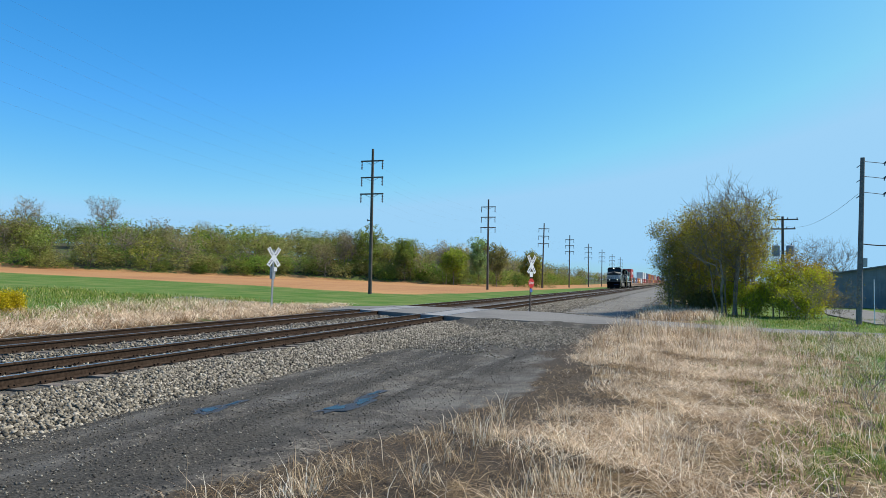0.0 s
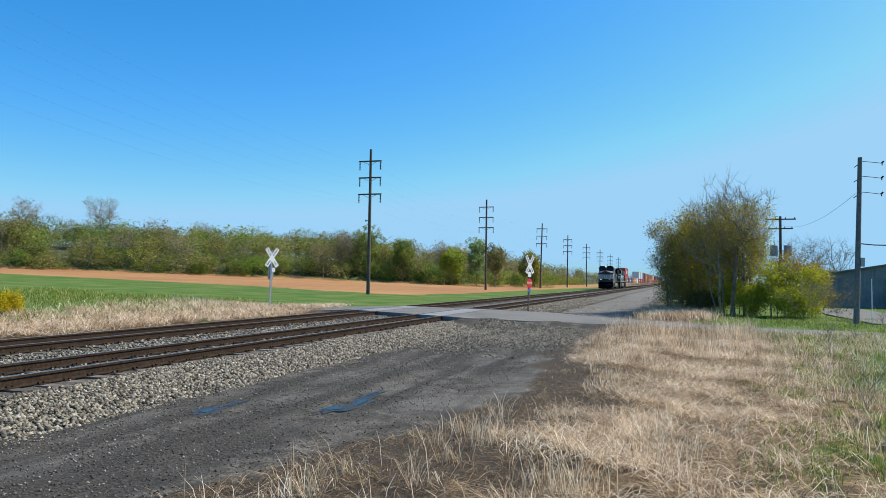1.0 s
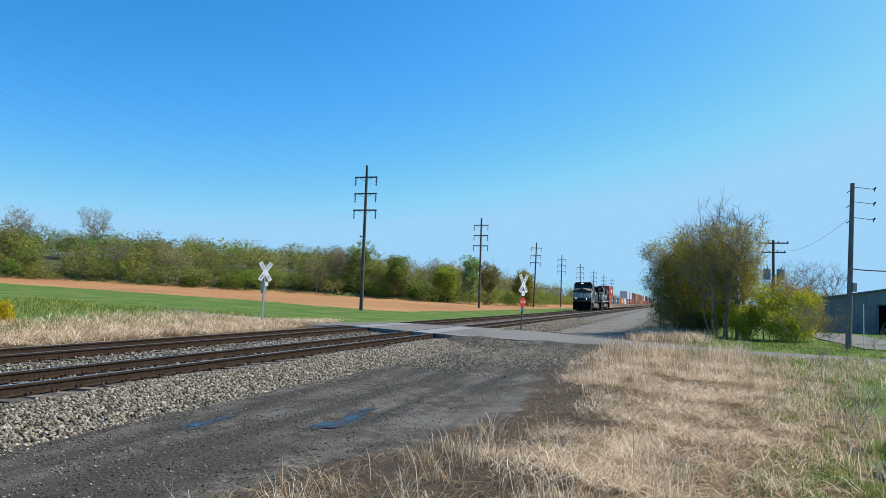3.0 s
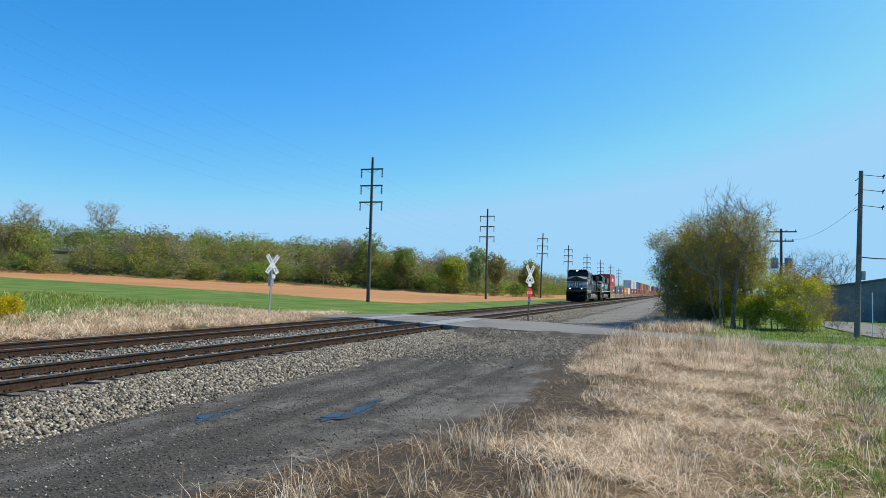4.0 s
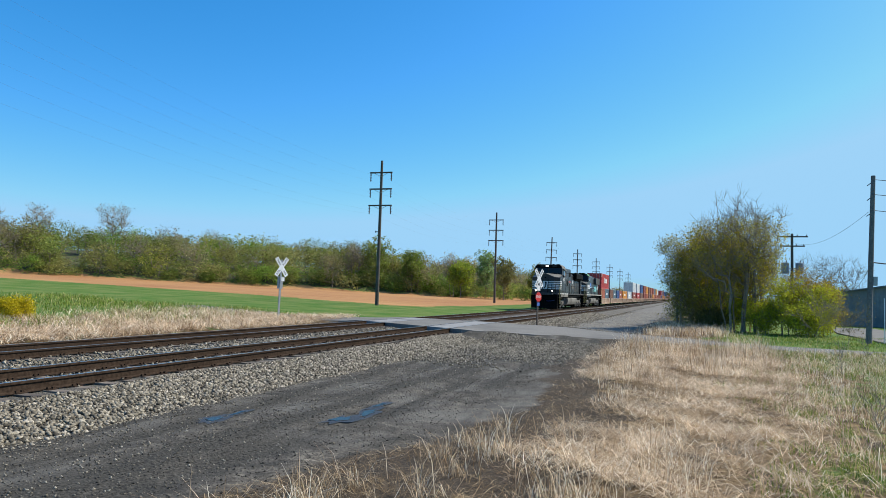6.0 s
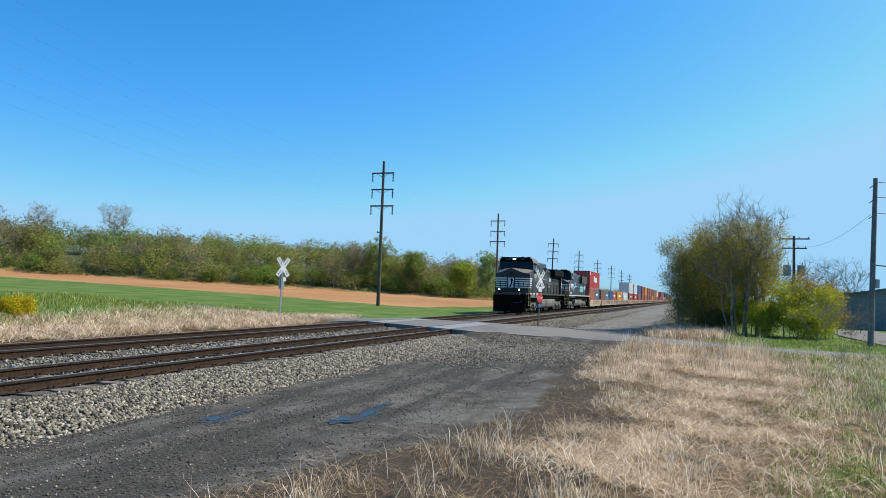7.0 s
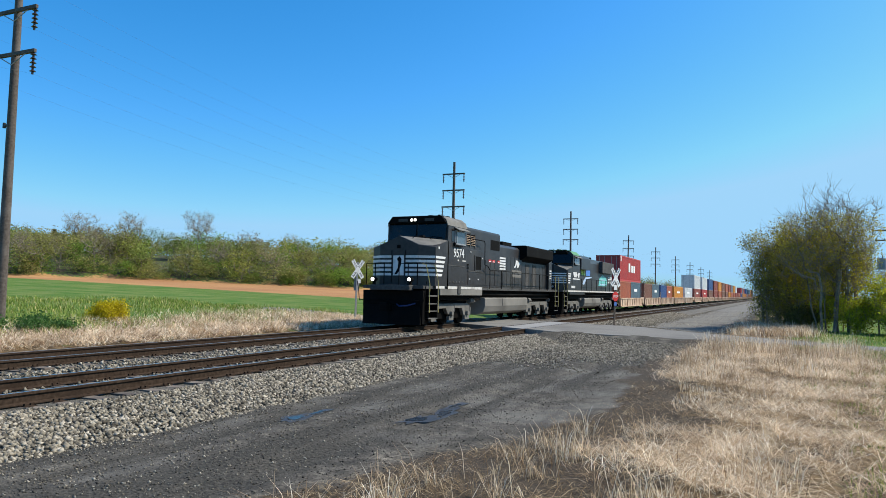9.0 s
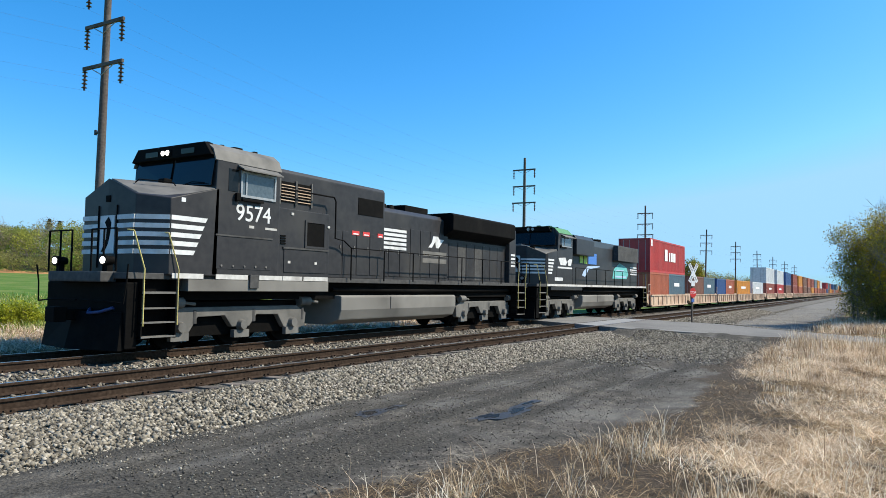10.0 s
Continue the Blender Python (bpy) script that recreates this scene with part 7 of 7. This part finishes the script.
def well_shapes(length):
    side = Shape()
    for sx in (-1, 1):
        a, b = sorted((sx * 1.28, sx * 1.36))
        side.box(a, b, 0, length, 0.36, 1.22)
        a, b = sorted((sx * 1.36, sx * 1.42))
        side.box(a, b, 0, length, 1.14, 1.24)
        side.box(a, b, 0, length, 0.34, 0.44)
        for k in range(9):
            y = length * (k + 0.5) / 9
            side.box(a, b, y - 0.05, y + 0.05, 0.44, 1.14)
    floor = Shape().box(-1.28, 1.28, 0, length, 0.26, 0.36)
    end = Shape().extrude([(-1.7, 0.8), (-1.5, 1.1), (0.0, 1.3), (0.0, 0.4), (-0.4, 0.6)], "x", -1.2, 1.2)
    rear = Shape().extrude([(length + 1.7, 0.8), (length + 1.5, 1.1), (length, 1.3), (length, 0.4), (length + 0.4, 0.6)], "x", -1.2, 1.2)
    tr = Shape().extrude([(-2.2, 0.4), (-1.9, 0.34), (-1.6, 0.45), (-1.1, 0.42), (-0.8, 0.34), (-0.5, 0.4), (-0.6, 0.7), (-1.35, 0.85), (-2.1, 0.7)], "x", 0.9, 1.1)
    tr.extrude([(-2.2, 0.4), (-0.5, 0.4), (-0.6, 0.7), (-1.35, 0.85), (-2.1, 0.7)], "x", -1.1, -0.9)
    ladder = Shape().rod((1.3, -0.6, 0.8), (1.3, -0.6, 2.0), 0.02, n=5).rod((1.3, -0.1, 1.2), (1.3, -0.1, 2.0), 0.02, n=5).rod((1.3, -0.6, 2.0), (1.3, -0.1, 2.0), 0.02, n=5).rod((1.3, -0.6, 1.5), (1.3, -0.1, 1.5), 0.02, n=5)
    return side, floor, end, rear, tr, ladder


WELL_PARTS = list(zip(("side_sill", "well_floor", "end_platform", "end_platform", "truck_frame", "ladder"), ("rust", "blackmat", "rust", "rust", "blackmat", "rust")))
WELL = [mesh_of(nm, s, M[mt]) for (nm, mt), s in zip(WELL_PARTS, well_shapes(12.4))]


def well_car(back, spin):
    th = empty("well_car", pose(TRACK_FAR, 0, 0), "tan rust-stained well car carrying containers", "freight car", "well cars of the train")
    MOVERS.append((th, back))
    for (nm, mt), me in zip(WELL_PARTS, WELL):
        part(nm, me, None, th)
    for y in (-1.95, -0.75):
        w = part("wheelset", WHEEL_MESH, None, th, m=pose(0, y, 0.46) @ Matrix.Scale(0.86, 4))
        if spin:
            WHEELS.append((w, y, 0.46))


def build_cars():
    fronts = [45.3, 60.0, 73.3, 87.4, 101.8, 118.2, 134.6, 151.0, 167.4]
    while fronts[-1] < 520:
        fronts.append(fronts[-1] + 15.6)
    r = random.Random(4)
    low = [("brick", "slate"), ("brown", "slate"), ("blue", "brick"), ("orange",), ("white",), ("rustred",), ("red",), ("brown",), ("rustred",), ("brick",), ("brown",)]
    high = ["red", None, None, None, None, "white", "white", "blue", "rustred", "orange", "brown", "brick", "rustred", "grey", "orange", "white"]
    for k, b in enumerate(fronts):
        well_car(b - 0.2, k < 5)
        lo = low[k] if k < len(low) else (r.choice(["brick", "brown", "orange", "rustred", "blue", "brick", "grey"]),)
        if len(lo) == 2:
            container(lo[0], 5.95, b, 0.37, lo[0].replace("rustred", "rust-red") + " corrugated short container in a well car")
            container(lo[1], 5.95, b + 6.05, 0.37, lo[1] + " corrugated short container in a well car", "small")
        else:
            container(lo[0], 12.0, b, 0.37, lo[0].replace("rustred", "rust-red") + " corrugated long container in a well car", "small" if k < 7 else None)
        hi = high[k] if k < len(high) else (r.choice(list(PAINT)) if r.random() > 0.35 else None)
        if hi:
            container(hi, 12.0, b, 2.975, hi.replace("rustred", "rust-red") + " corrugated long container stacked on another", "name" if k == 0 else None)


build_cars()


# ---- what moves ----
def train_y(t):
    """Where the lead engine's front coupler is at t seconds."""
    return 174.5 - 15.27 * t - 0.129 * t * t


def motions():
    times = [0.5 * k for k in range(21)]
    for ob, back in MOVERS:
        x, z = ob.location.x, ob.location.z
        walk(ob, [(t, pose(x, train_y(t) + back, z)) for t in times])
    steps = [k / 30 for k in range(301)]
    for ob, y, z in WHEELS:
        s = ob.scale.x
        walk(ob, [(t, pose(0, y, z, math.degrees((train_y(t) - train_y(0)) / (-0.53 * s)) % 360)) for t in steps])
        ob.scale = (s, s, s)


motions()
